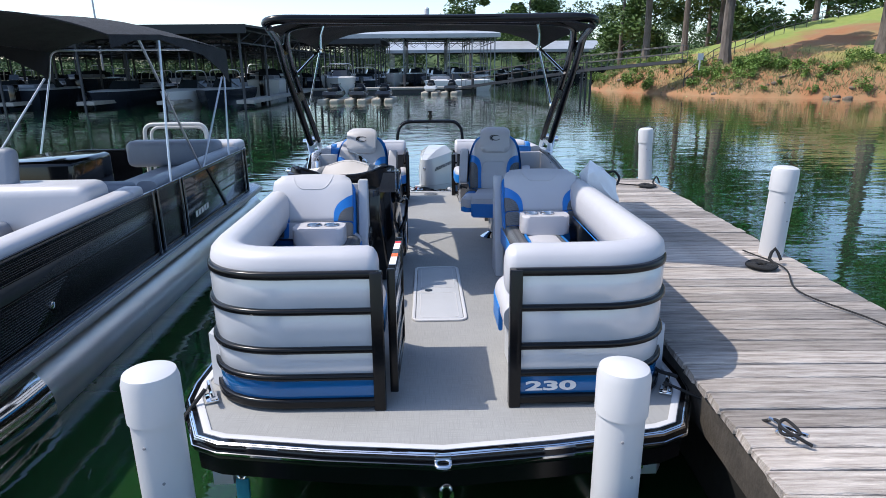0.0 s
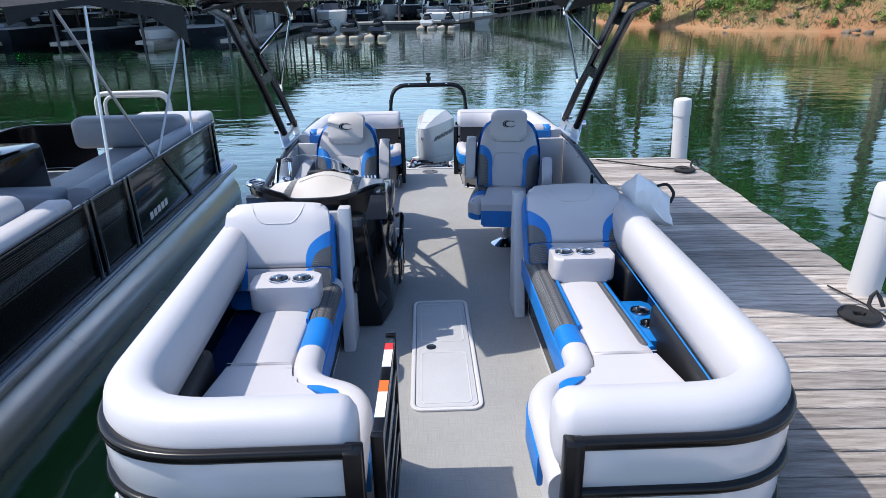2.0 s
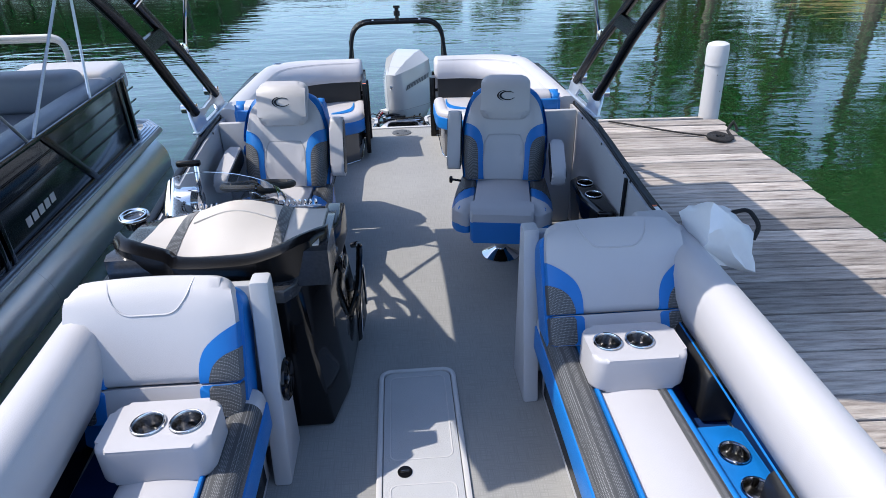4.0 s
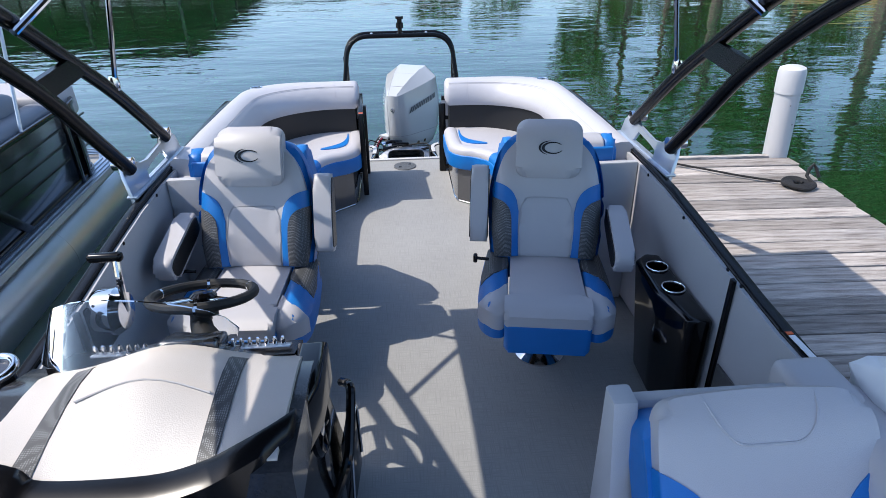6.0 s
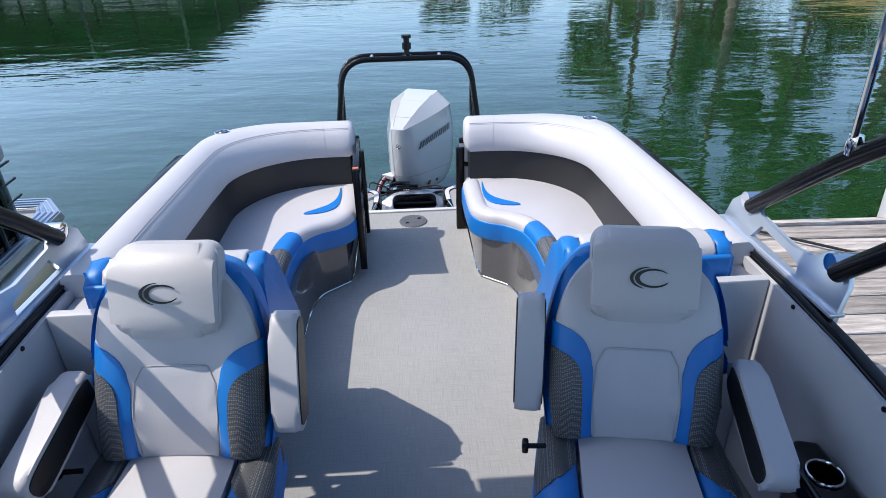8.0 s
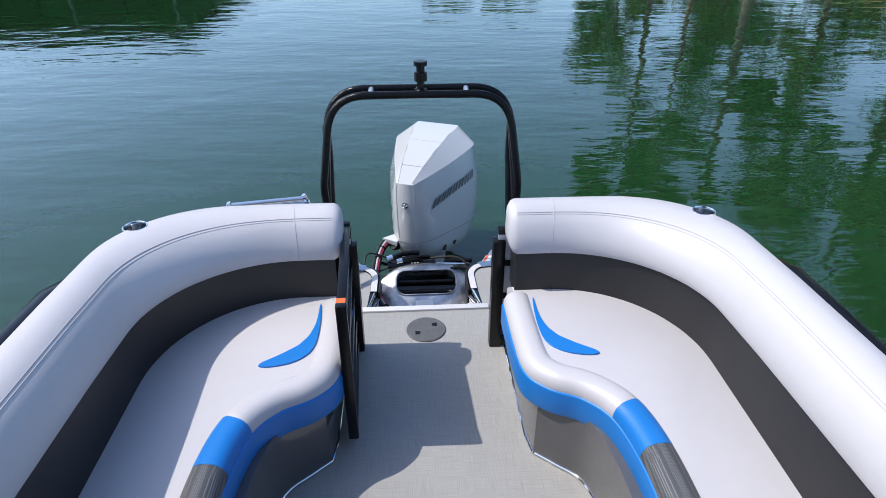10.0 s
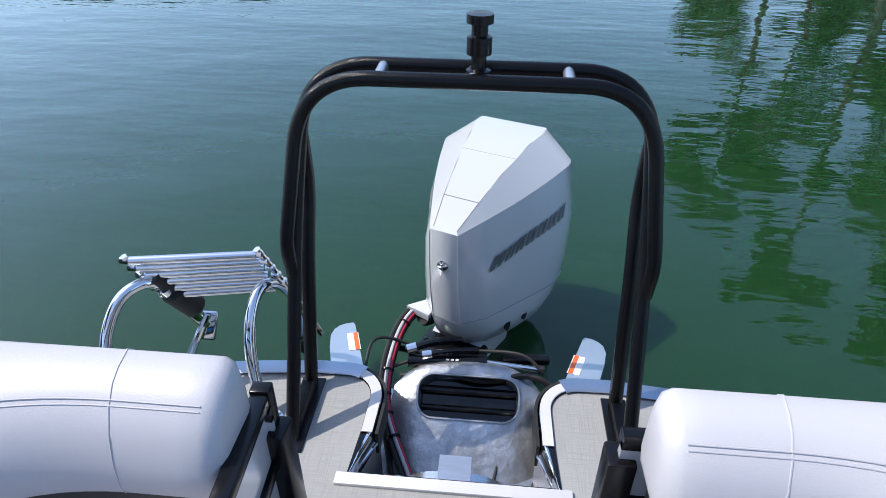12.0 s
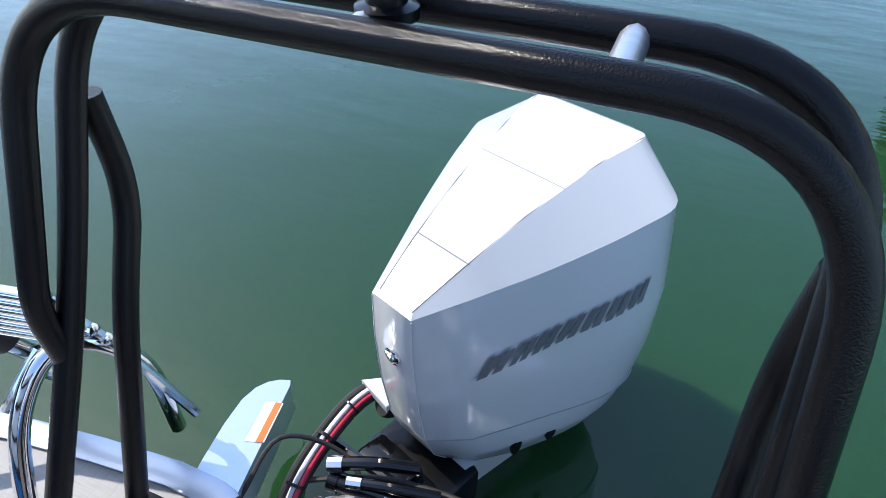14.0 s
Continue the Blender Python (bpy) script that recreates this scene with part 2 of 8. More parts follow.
def smooth_path(pts, step=8, closed=False):
    """A curve through the points."""
    P = [Vector(p) for p in pts]
    n = len(P)
    out = []
    for i in range(n if closed else n - 1):
        p1, p2 = P[i], P[(i + 1) % n]
        p0 = P[i - 1] if (i > 0 or closed) else p1 * 2 - p2
        p3 = P[(i + 2) % n] if (i + 2 < n or closed) else p2 * 2 - p1
        for k in range(step):
            t = k / step
            out.append(0.5 * ((2 * p1) + (p2 - p0) * t + (2 * p0 - 5 * p1 + 4 * p2 - p3) * t * t + (3 * p1 - p0 - 3 * p2 + p3) * t ** 3))
    if not closed:
        out.append(P[-1])
    return out


def rounded(pts, r, seg=6):
    """A line through the points with its corners turned on a radius r."""
    P = [Vector(p) for p in pts]
    out = [P[0]]
    for a, b, c in zip(P, P[1:], P[2:]):
        u, v = (a - b), (c - b)
        k = min(r, u.length * 0.49, v.length * 0.49)
        s, e = b + u.normalized() * k, b + v.normalized() * k
        for i in range(seg + 1):
            t = i / seg
            out.append((1 - t) ** 2 * s + 2 * t * (1 - t) * b + t * t * e)
    out.append(P[-1])
    return out


def tube(pts, r, sides=10, closed=False):
    P = [Vector(p) for p in pts]
    bm = bmesh.new()
    n = len(P)
    rings = []
    up = None
    for i in range(n):
        a = P[i - 1] if (i > 0 or closed) else P[i]
        b = P[(i + 1) % n] if (i < n - 1 or closed) else P[i]
        d = (b - a)
        d = d.normalized() if d.length > 1e-9 else Vector((0, 0, 1))
        if up is None:
            up = Vector((0, 0, 1)) if abs(d.z) < 0.9 else Vector((1, 0, 0))
        x = d.cross(up)
        x = x.normalized() if x.length > 1e-6 else d.orthogonal().normalized()
        up = x.cross(d).normalized()
        rr = r[i] if isinstance(r, (list, tuple)) else r
        rings.append([bm.verts.new(P[i] + (x * math.cos(2 * math.pi * k / sides) + up * math.sin(2 * math.pi * k / sides)) * rr) for k in range(sides)])
    for i in range(n if closed else n - 1):
        A, B = rings[i], rings[(i + 1) % n]
        for k in range(sides):
            bm.faces.new((A[k], A[(k + 1) % sides], B[(k + 1) % sides], B[k]))
    if not closed:
        bm.faces.new(rings[0][::-1])
        bm.faces.new(rings[-1])
    return bm


def sweep(profile, path, closed=False, height=None):
    """A closed outline (out, z) drawn along a level path; out is to the right of the way. height(point) lifts the z by a factor."""
    P = [Vector((p[0], p[1], 0)) for p in path]
    bm = bmesh.new()
    n, m = len(P), len(profile)
    rings = []
    for i in range(n):
        a = P[i - 1] if (i > 0 or closed) else P[i]
        b = P[(i + 1) % n] if (i < n - 1 or closed) else P[i]
        d = (b - a).normalized()
        right = Vector((d.y, -d.x, 0))
        k = height(P[i]) if height else 1.0
        rings.append([bm.verts.new(P[i] + right * o + Vector((0, 0, z * k))) for o, z in profile])
    for i in range(n if closed else n - 1):
        A, B = rings[i], rings[(i + 1) % n]
        for k in range(m):
            bm.faces.new((A[k], A[(k + 1) % m], B[(k + 1) % m], B[k]))
    if not closed:
        bm.faces.new(rings[0][::-1])
        bm.faces.new(rings[-1])
    return bm


def pad_profile(o0, o1, z0, z1, r, seg=4):
    """A rectangle with round corners, for sweep()."""
    out = []
    for cx, cz, a0 in ((o1 - r, z1 - r, 0), (o0 + r, z1 - r, 90), (o0 + r, z0 + r, 180), (o1 - r, z0 + r, 270)):
        for i in range(seg + 1):
            a = radians(a0 + 90 * i / seg)
            out.append((cx + r * math.cos(a), cz + r * math.sin(a)))
    return out


def lathe(profile, segs=24):
    """A turned body; the profile is (radius, z), bottom to top."""
    bm = bmesh.new()
    rings = [[bm.verts.new((max(r, 1e-4) * math.cos(2 * math.pi * k / segs), max(r, 1e-4) * math.sin(2 * math.pi * k / segs), z)) for k in range(segs)] for r, z in profile]
    for A, B in zip(rings, rings[1:]):
        for k in range(segs):
            bm.faces.new((A[k], A[(k + 1) % segs], B[(k + 1) % segs], B[k]))
    bm.faces.new(rings[0][::-1])
    bm.faces.new(rings[-1])
    return bm


def loft(rings, cap=True):
    """A skin over rings that have the same number of points."""
    bm = bmesh.new()
    R = [[bm.verts.new(p) for p in ring] for ring in rings]
    m = len(R[0])
    for A, B in zip(R, R[1:]):
        for k in range(m):
            bm.faces.new((A[k], A[(k + 1) % m], B[(k + 1) % m], B[k]))
    if cap:
        bm.faces.new(R[0][::-1])
        bm.faces.new(R[-1])
    return bm


def cut(bm, *cutters):
    """The body less the cutters."""
    obs = []
    for b in (bm, *cutters):
        bmesh.ops.recalc_face_normals(b, faces=b.faces)
        me = bpy.data.meshes.new("tmp_cut")
        b.to_mesh(me)
        b.free()
        o = bpy.data.objects.new("tmp_cut", me)
        scene.collection.objects.link(o)
        obs.append(o)
    for c in obs[1:]:
        mod = obs[0].modifiers.new("cut", "BOOLEAN")
        mod.operation, mod.object, mod.solver = "DIFFERENCE", c, "EXACT"
    dg = bpy.context.evaluated_depsgraph_get()
    me = bpy.data.meshes.new_from_object(obs[0].evaluated_get(dg))
    out = bmesh.new()
    out.from_mesh(me)
    bpy.data.meshes.remove(me)
    for o in obs:
        me = o.data
        bpy.data.objects.remove(o)
        bpy.data.meshes.remove(me)
    return out


def mirror(pts):
    return [(-x, *rest) for x, *rest in pts]


def letters(text, size, depth, material, name, parent, m, shear=0.0, bold=0.0, label=""):
    cu = bpy.data.curves.new("tmp_text", "FONT")
    cu.body, cu.size, cu.extrude, cu.shear, cu.offset = text, size, depth, shear, bold
    cu.align_x, cu.align_y = "CENTER", "CENTER"
    cu.resolution_u = 3
    ob = bpy.data.objects.new("tmp_text", cu)
    me = bpy.data.meshes.new_from_object(ob)
    bpy.data.objects.remove(ob)
    bpy.data.curves.remove(cu)
    me.name = name
    me.transform(m)
    me.materials.append(material)
    o = new(name, me)
    o.parent = parent
    return tagged(o, label)


# ---- water ----
bm = bmesh.new()
for (x0, x1, y0, y1) in ((-900, 900, -900, 1500),):
    bm.faces.new([bm.verts.new(p) for p in ((x0, y0, 0), (x1, y0, 0), (x1, y1, 0), (x0, y1, 0))])
solid("water", bm, M_WATER, pose(0, 0, WATER), "calm dark green lake water with small ripples", "water", kind="structure")
# ---- our boat: hull, deck, fence ----
def rail_height(p):
    """The fence stands higher abreast of the helm chairs than at bow and stern."""
    y = p[1]
    for (a, ha), (b, hb) in (((-9, 1.0), (3.4, 1.02)), ((3.4, 1.02), (5.0, 1.22)), ((5.0, 1.22), (6.45, 1.235)), ((6.45, 1.235), (7.2, 0.97)), ((7.2, 0.97), (99, 0.97))):
        if a <= y <= b:
            t = (y - a) / (b - a)
            t = t * t * (3 - 2 * t)
            return ha + (hb - ha) * t
    return 1.0


def side_path(s, front=0.29, off=0.0, stern=0.33):
    """The fence's line on one side (s = -1 or 1), from the bow gate round to the stern gate."""
    w = 1.235 - off
    bow = rounded([(s * front, 1.0 + off, 0), (s * (w - 0.11), 1.0 + off, 0), (s * (w - 0.05), 2.2, 0), (s * w, 3.6, 0)], 0.60, 14)
    stn = rounded([(s * w, 3.6, 0), (s * w, 7.235 - off, 0), (s * stern, 7.235 - off, 0)], 0.46, 14)
    pts = bow + stn[1:]
    out = []
    for a, b in zip(pts, pts[1:]):
        k = max(1, int((b - a).length / 0.25))
        out += [a.lerp(b, i / k) for i in range(k)]
    return out + [pts[-1]]


boat = thing("pontoon_boat", BOAT, "silver and blue pontoon boat with black rails at a dock", "pontoon boat")
half = [(0, 0.60), (0.5, 0.655), (0.98, 0.735), (1.09, 0.79), (1.25, 1.12), (1.275, 1.3), (1.287, 7.55), (1.275, 7.74), (1.25, 7.81), (1.19, 7.87), (1.08, 7.90), (0.92, 7.935), (0.70, 7.965), (0.50, 7.985)] + [(0.40 + 0.118 * math.cos(radians(a)), 7.865 + 0.118 * math.sin(radians(a))) for a in range(90, 181, 9)] + [ (0.285, 7.72), (0.312, 7.56), (0, 7.56)]
outline = half[:-1] + [(-x, y) for x, y in half[::-1][1:] if x > 0]
part("deck", prism(outline, -0.045, 0.0), M_CARPET, boat, "grey woven vinyl deck flooring")
rim_out = [(x, y) for x, y in outline]
rim = [Vector((x, y, 0)) for x, y in rim_out]
part("rub_rail", sweep([(-0.004, -0.075), (0.014, -0.075), (0.026, -0.06), (0.03, -0.04), (0.026, -0.02), (0.014, 0.004), (-0.02, 0.005), (-0.02, 0.001), (-0.004, 0.001)], rim, closed=True), M_GLOSSBLACK, boat, "gloss black rub rail round the deck")
part("rub_rail_strip", sweep([(0.024, -0.046), (0.034, -0.044), (0.034, -0.034), (0.024, -0.032)], rim, closed=True), M_CHROME, boat, "bright strip on the rub rail")
part("rub_rail_strip", sweep([(0.012, -0.006), (0.022, -0.010), (0.019, 0.0), (0.008, 0.0065), (0.002, 0.006)], rim, closed=True), M_CHROME, boat, "bright strip on the rub rail")
bow_half = [(x, y) for x, y in half if y < 7.75 and x not in (0.285, 0.312) and (x > 0 or y < 1)]
part("deck_trim", sweep([(-0.058, 0.0005), (-0.024, 0.0005), (-0.024, 0.0065), (-0.028, 0.008), (-0.054, 0.008), (-0.058, 0.0065)], [Vector((-x, y, 0)) for x, y in bow_half[::-1]] + [Vector((x, y, 0)) for x, y in bow_half[1:]]), M_PVC, boat, "white deck edge trim")
aft = [Vector((x, y, 0)) for x, y in half if y > 7.7 and x > 0.34]
well_edge = [Vector((x, y, 0)) for x, y in half if y > 7.565 and x < 0.41]
for side in (aft, [Vector((-p.x, p.y, 0)) for p in aft[::-1]]):
    part("stern_trim", sweep([(-0.026, 0.0085), (0.030, 0.0085), (0.034, -0.012), (0.038, -0.012), (0.034, 0.0115), (0.028, 0.013), (-0.023, 0.013), (-0.026, 0.0115)], side), M_STERNALU, boat, "pale aluminium stern deck edge")
for side in (well_edge, [Vector((-p.x, p.y, 0)) for p in well_edge[::-1]]):
    part("stern_trim", sweep([(-0.018, 0.0086), (0.018, 0.0086), (0.018, 0.012), (-0.016, 0.012)], side), M_PVC, boat, "white edge of the motor well")
    part("well_edging", sweep([(0.026, -0.09), (0.036, -0.09), (0.036, 0.004), (0.026, 0.004)], side), M_RUBBER, boat, "black edging of the motor well")
part("fascia", sweep([(-0.03, -0.16), (0.004, -0.16), (0.008, -0.076), (-0.03, -0.076)], rim, closed=True), M_BLACK, boat, "black strip under the deck edge")
for name, x in (("pontoon_tube", -0.92), ("pontoon_tube", 0.0), ("pontoon_tube", 0.92)):
    pts = [(x, 1.12, -0.30), (x, 1.20, -0.34), (x, 1.45, -0.40), (x, 1.85, -0.42), (x, 4, -0.42), (x, 7.7, -0.42)]
    part(name, tube(pts, [0.02, 0.10, 0.23, 0.30, 0.30, 0.30], 20), M_TUBE, boat, "round aluminium float")
    part("crossbeam", box(x - 0.05, x + 0.05, 1.3, 7.7, -0.16, -0.046), M_ALU, boat)
for s in (-1, 1):
    f0 = 0.29 if s < 0 else 0.355
    path = side_path(s, f0)
    sgn = 1 if s < 0 else -1
    for name, z0, z1, m, lab in (("side_panel", 0.045, 0.17, M_BLUEPANEL, "blue lower panel"), ("side_panel", 0.17, 0.305, M_PANEL, "silver white panel"),
                                 ("side_panel", 0.305, 0.493, M_PANEL, "silver white panel"), ("side_panel", 0.493, 0.66, M_PANEL, "silver white panel")):
        bulge = [(-0.012, z0 + 0.001), (0.0, z0 + 0.001), (0.010, z0 + (z1 - z0) * 0.3), (0.010, z0 + (z1 - z0) * 0.7), (0.0, z1 - 0.001), (-0.012, z1 - 0.001)]
        part(name, sweep([(-o * sgn, z) for o, z in bulge], path, height=rail_height), m, boat, lab, angle=50)
    for z0, z1 in ((0.015, 0.062), (0.155, 0.186), (0.29, 0.322), (0.478, 0.509), (0.644, 0.682)):
        hw = 0.019 if z0 > 0.6 else 0.026
        pr = pad_profile(-hw, hw, z0, z1, 0.012, 3)
        part("rail", sweep(pr, path, height=rail_height), M_BLACK, boat)
    for px, py in ((s * f0, 1.0), (s * 0.335, 7.235)):
        part("gate_post", box(px - 0.028, px + 0.028, py - 0.03, py + 0.03, 0.0, 0.69 if py < 3 else 0.60, 0.006), M_BLACK, boat)
    # pale vinyl lining of the side, and its black cap rail
    inner = [Vector((s * 1.205, y, 0)) for y in (2.9, 3.3, 3.7, 4.05, 4.4, 4.7, 5.0, 5.3, 5.7, 6.2)]
    part("side_lining", sweep([(0.008, 0.02), (-0.008, 0.02), (-0.008, 0.676), (0.008, 0.676)], inner, height=rail_height), M_WALLGREY, boat, "pale grey vinyl side lining")
    part("lining_post", box(min(s * 1.18, s * 1.196), max(s * 1.18, s * 1.196), 3.965, 3.99, 0.01, 0.745, 0.003), M_BLACK, boat)
    for y, z in ((2.95, 0.66), (3.35, 0.69), (3.67, 0.735), (3.935, 0.742), (4.04, 0.752), (4.45, 0.78), (4.88, 0.815)):
        part("lining_screw", moved(lathe([(0.009, 0), (0.007, 0.004), (0.0, 0.005)], 10), pose(s * 1.1965, y, z, 0, -s * 90, 0)), M_BLACK, boat)
    if s > 0:
        part("vent_panel", box(1.186, 1.1955, 3.42, 3.955, 0.02, 0.37, 0.003), M_MESH, boat, "dark perforated vent panel")
        for y0, y1, m2 in ((3.53, 3.66, M_LABELW), (3.665, 3.72, M_LABELO)):
            part("rail_label", box(1.218, 1.24, y0, y1, 0.716, 0.7185), m2, boat, "small warning sticker")
    cap = [p for p in path if 2.7 < p[1] < 7.0]
    part("cap_rail", sweep(pad_profile(-0.02, 0.02, 0.683, 0.692, 0.004, 2), cap, height=rail_height), M_BLACK, boat)

# bow deck hatch
hatch = thing("deck_hatch", BOAT, "pale grey storage hatch with white frame in the deck", "hatch")
hx0, hx1, hy0, hy1 = -0.155, 0.195, 2.14, 3.40
def rrect(x0, x1, y0, y1, r, seg=5):
    out = []
    for cx, cy, a0 in ((x1 - r, y1 - r, 0), (x0 + r, y1 - r, 90), (x0 + r, y0 + r, 180), (x1 - r, y0 + r, 270)):
        out += [(cx + r * math.cos(radians(a0 + 90 * i / seg)), cy + r * math.sin(radians(a0 + 90 * i / seg))) for i in range(seg + 1)]
    return out
part("hatch_frame", sweep(pad_profile(-0.012, 0.012, 0.0, 0.014, 0.005, 2), [Vector((x, y, 0)) for x, y in rrect(hx0, hx1, hy0, hy1, 0.05)], closed=True), M_PVC, hatch, "white frame")
part("hatch_lid", prism(rrect(hx0 + 0.016, hx1 - 0.016, hy0 + 0.016, hy1 - 0.016, 0.04), 0.001, 0.010, 0.003), mat("hatch_grey", (0.46, 0.47, 0.49), rough=0.5, vary=0.05, scale=6, bump=0.3, bump_scale=250), hatch, "pale grey textured lid")
part("hatch_latch", moved(lathe([(0.03, 0), (0.03, 0.004), (0.012, 0.005)], 16), pose(-0.052, 2.765, 0.010)), M_BLACK, hatch, "black round latch")
part("latch_pull", box(-0.070, -0.034, 2.759, 2.771, 0.0145, 0.018, 0.002), M_CUPWELL, hatch, "dark steel latch pull")
for a, b2 in ((2.19, 2.70), (2.83, 3.35)):
    part("lid_rib", sweep(pad_profile(-0.003, 0.003, 0.0095, 0.0125, 0.0012, 1), [Vector((x, y, 0)) for x, y in rrect(hx0 + 0.045, hx1 - 0.045, a, b2, 0.03)], closed=True), M_PVC, hatch, "raised rib in the lid")

# stern deck plate and motor well
plate = thing("deck_plate", BOAT @ pose(0, 7.365, 0), "round dark grey inspection plate in the stern deck", "deck plate")
part("disc", lathe([(0.102, 0), (0.102, 0.004), (0.098, 0.008), (0.0, 0.008)], 32), mat("plate_grey", (0.10, 0.105, 0.11), rough=0.45, vary=0.2, scale=20, bump=0.4, bump_scale=300), plate)
for a in (40, 220):
    part("finger_hole", moved(prism([(-0.018, 0), (0.0, 0.012), (0.018, 0), (0.0, -0.022)], 0.0081, 0.0095), pose(0.055 * math.cos(radians(a)), 0.055 * math.sin(radians(a)), 0, 0, 0, a)), M_BLACK, plate)

# bow fittings under the deck edge
letters("230", 0.105, 0.001, M_SILVERLETTER, "model_number", boat, Matrix.Translation((0.53, 0.9865, 0.105)) @ pose(0, 0, 0, 90, 0, 0) @ Matrix.Diagonal((1.55, 0.62, 1, 1)), bold=0.004, label="silver model number")
part("bow_hook", merge(tube(rounded([(-0.03, 0.585, -0.02), (-0.03, 0.545, -0.03), (0.03, 0.545, -0.03), (0.03, 0.585, -0.02)], 0.02, 4), 0.008, 8), box(-0.035, 0.035, 0.575, 0.60, -0.05, 0.008, 0.006)), M_CHROME, boat, "polished bow hook")
part("tow_eye", tube([(0.012 + 0.025 * math.cos(a), 0.60, -0.20 + 0.05 * math.sin(a)) for a in np.linspace(0, 6.28, 17)[:-1]], 0.010, 8, closed=True), M_CHROME, boat, "steel tow eye")
for x in (-0.98, 0.98):
    part("bow_bracket", prism([(x - 0.07, 0.80), (x + 0.02, 0.80), (x + 0.06, 0.86), (x - 0.07, 0.92)], -0.26, -0.131, 0.004), M_PALEALU, boat, "pale bracket under the deck")
part("bow_ring", tube([(-0.91 + 0.025 * math.cos(a), 0.775, -0.17 + 0.045 * math.sin(a)) for a in np.linspace(0, 6.28, 17)[:-1]], 0.008, 8, closed=True), M_CHROME, boat, "steel ring")
part("strap", box(-0.94, -0.88, 0.765, 0.785, -0.42, -0.215, 0.006), mat("teal_strap", (0.02, 0.22, 0.28), rough=0.5), boat, "teal safety strap")
part("side_light", box(0.885, 0.93, 0.775, 0.80, -0.22, -0.14, 0.008), M_CHROME, boat, "bright clip")
# ---- furniture ----
def cup_ring(parent, x, y, z, r=0.045, m=None, shell=None):
    P = (m or Matrix()) @ pose(x, y, z)
    ring = part("cup_holder", moved(lathe([(r * 0.86, -0.066), (r * 0.97, -0.062), (r, -0.003), (r + 0.006, 0.001), (r + 0.004, 0.005), (r - 0.002, 0.005), (r - 0.005, 0.0), (r * 0.94, -0.05), (r * 0.84, -0.06), (0.0, -0.06)], 32), P), shell or M_CUPSTEEL, parent, "dark cup holder with a bright rim" if shell else "polished steel cup holder")
    part("cup_rim", moved(tube([((r + 0.002) * math.cos(a), (r + 0.002) * math.sin(a), 0.005) for a in np.linspace(0, 2 * math.pi, 29)[:-1]], 0.0035, 8, closed=True), P), M_CHROME, ring, "bright rim")
    part("cup_floor", moved(lathe([(r * 0.5, -0.0598), (r * 0.5, -0.0575), (0.0, -0.0575)], 20), P), M_CUPWELL, ring, "dark cup bottom")
    return ring


def cup_hole(x, y, z, r=0.045):
    return moved(lathe([(r - 0.001, -0.09), (r - 0.001, 0.03)], 32), pose(x, y, z))


def soft(bm, warp, step=0.05):
    """Cuts a mesh by a grid in plan and then bends it."""
    for ax in (0, 1):
        lo, hi = min(v.co[ax] for v in bm.verts), max(v.co[ax] for v in bm.verts)
        k = int((hi - lo) / step)
        for i in range(1, k + 1):
            c, no = Vector(), Vector()
            c[ax], no[ax] = lo + (hi - lo) * i / (k + 1), 1
            bmesh.ops.bisect_plane(bm, geom=bm.verts[:] + bm.edges[:] + bm.faces[:], plane_co=c, plane_no=no, dist=1e-5)
    for v in bm.verts:
        v.co = Vector(warp(v.co))
    return bm


def roll(profile, path, cap=0.03):
    """A padded roll along a level path, its ends rounded off over the length cap. Out is to the right of the way."""
    P = [Vector((p[0], p[1], 0)) for p in path]
    n = len(P)
    cz = sum(z for o, z in profile) / len(profile)
    co = sum(o for o, z in profile) / len(profile)
    rings = []
    def ring(p, d, k):
        right = Vector((d.y, -d.x, 0))
        return [p + right * (co + (o - co) * k) + Vector((0, 0, cz + (z - cz) * k)) for o, z in profile]
    for i in range(n):
        d = (P[min(i + 1, n - 1)] - P[max(i - 1, 0)]).normalized()
        rings.append(ring(P[i], d, 1.0))
    if cap > 0:
        d0, d1 = (P[1] - P[0]).normalized(), (P[-1] - P[-2]).normalized()
        for a in (30, 60, 80):
            k, e = 0.45 + 0.55 * math.cos(radians(a)), cap * math.sin(radians(a))
            rings.insert(0, ring(P[0] - d0 * e, d0, k))
            rings.append(ring(P[-1] + d1 * e, d1, k))
    return loft(rings)


def finer(path, step=0.12):
    out = []
    for a, b in zip(path, path[1:]):
        k = max(1, int((b - a).length / step))
        out += [a.lerp(b, i / k) for i in range(k)]
    return out + [path[-1]]


def plan(pts, step=4):
    return [(p.x, p.y) for p in smooth_path([(x, y, 0) for x, y in pts], step)]


def on_slope(y0, z0, y1, z1):
    """A frame on a leaning back: local x across, local y up the slope, local z out of it towards the bow."""
    up = Vector((0, y1 - y0, z1 - z0)).normalized()
    out = Vector((1, 0, 0)).cross(up)
    return Matrix.Translation((0, y0, z0)) @ Matrix((Vector((1, 0, 0)), up, out)).transposed().to_4x4()


def stitch(pts, parent, r=0.0018):
    part("stitching", tube(pts, r, 5), M_STITCH, parent, "pale grey stitched seam")


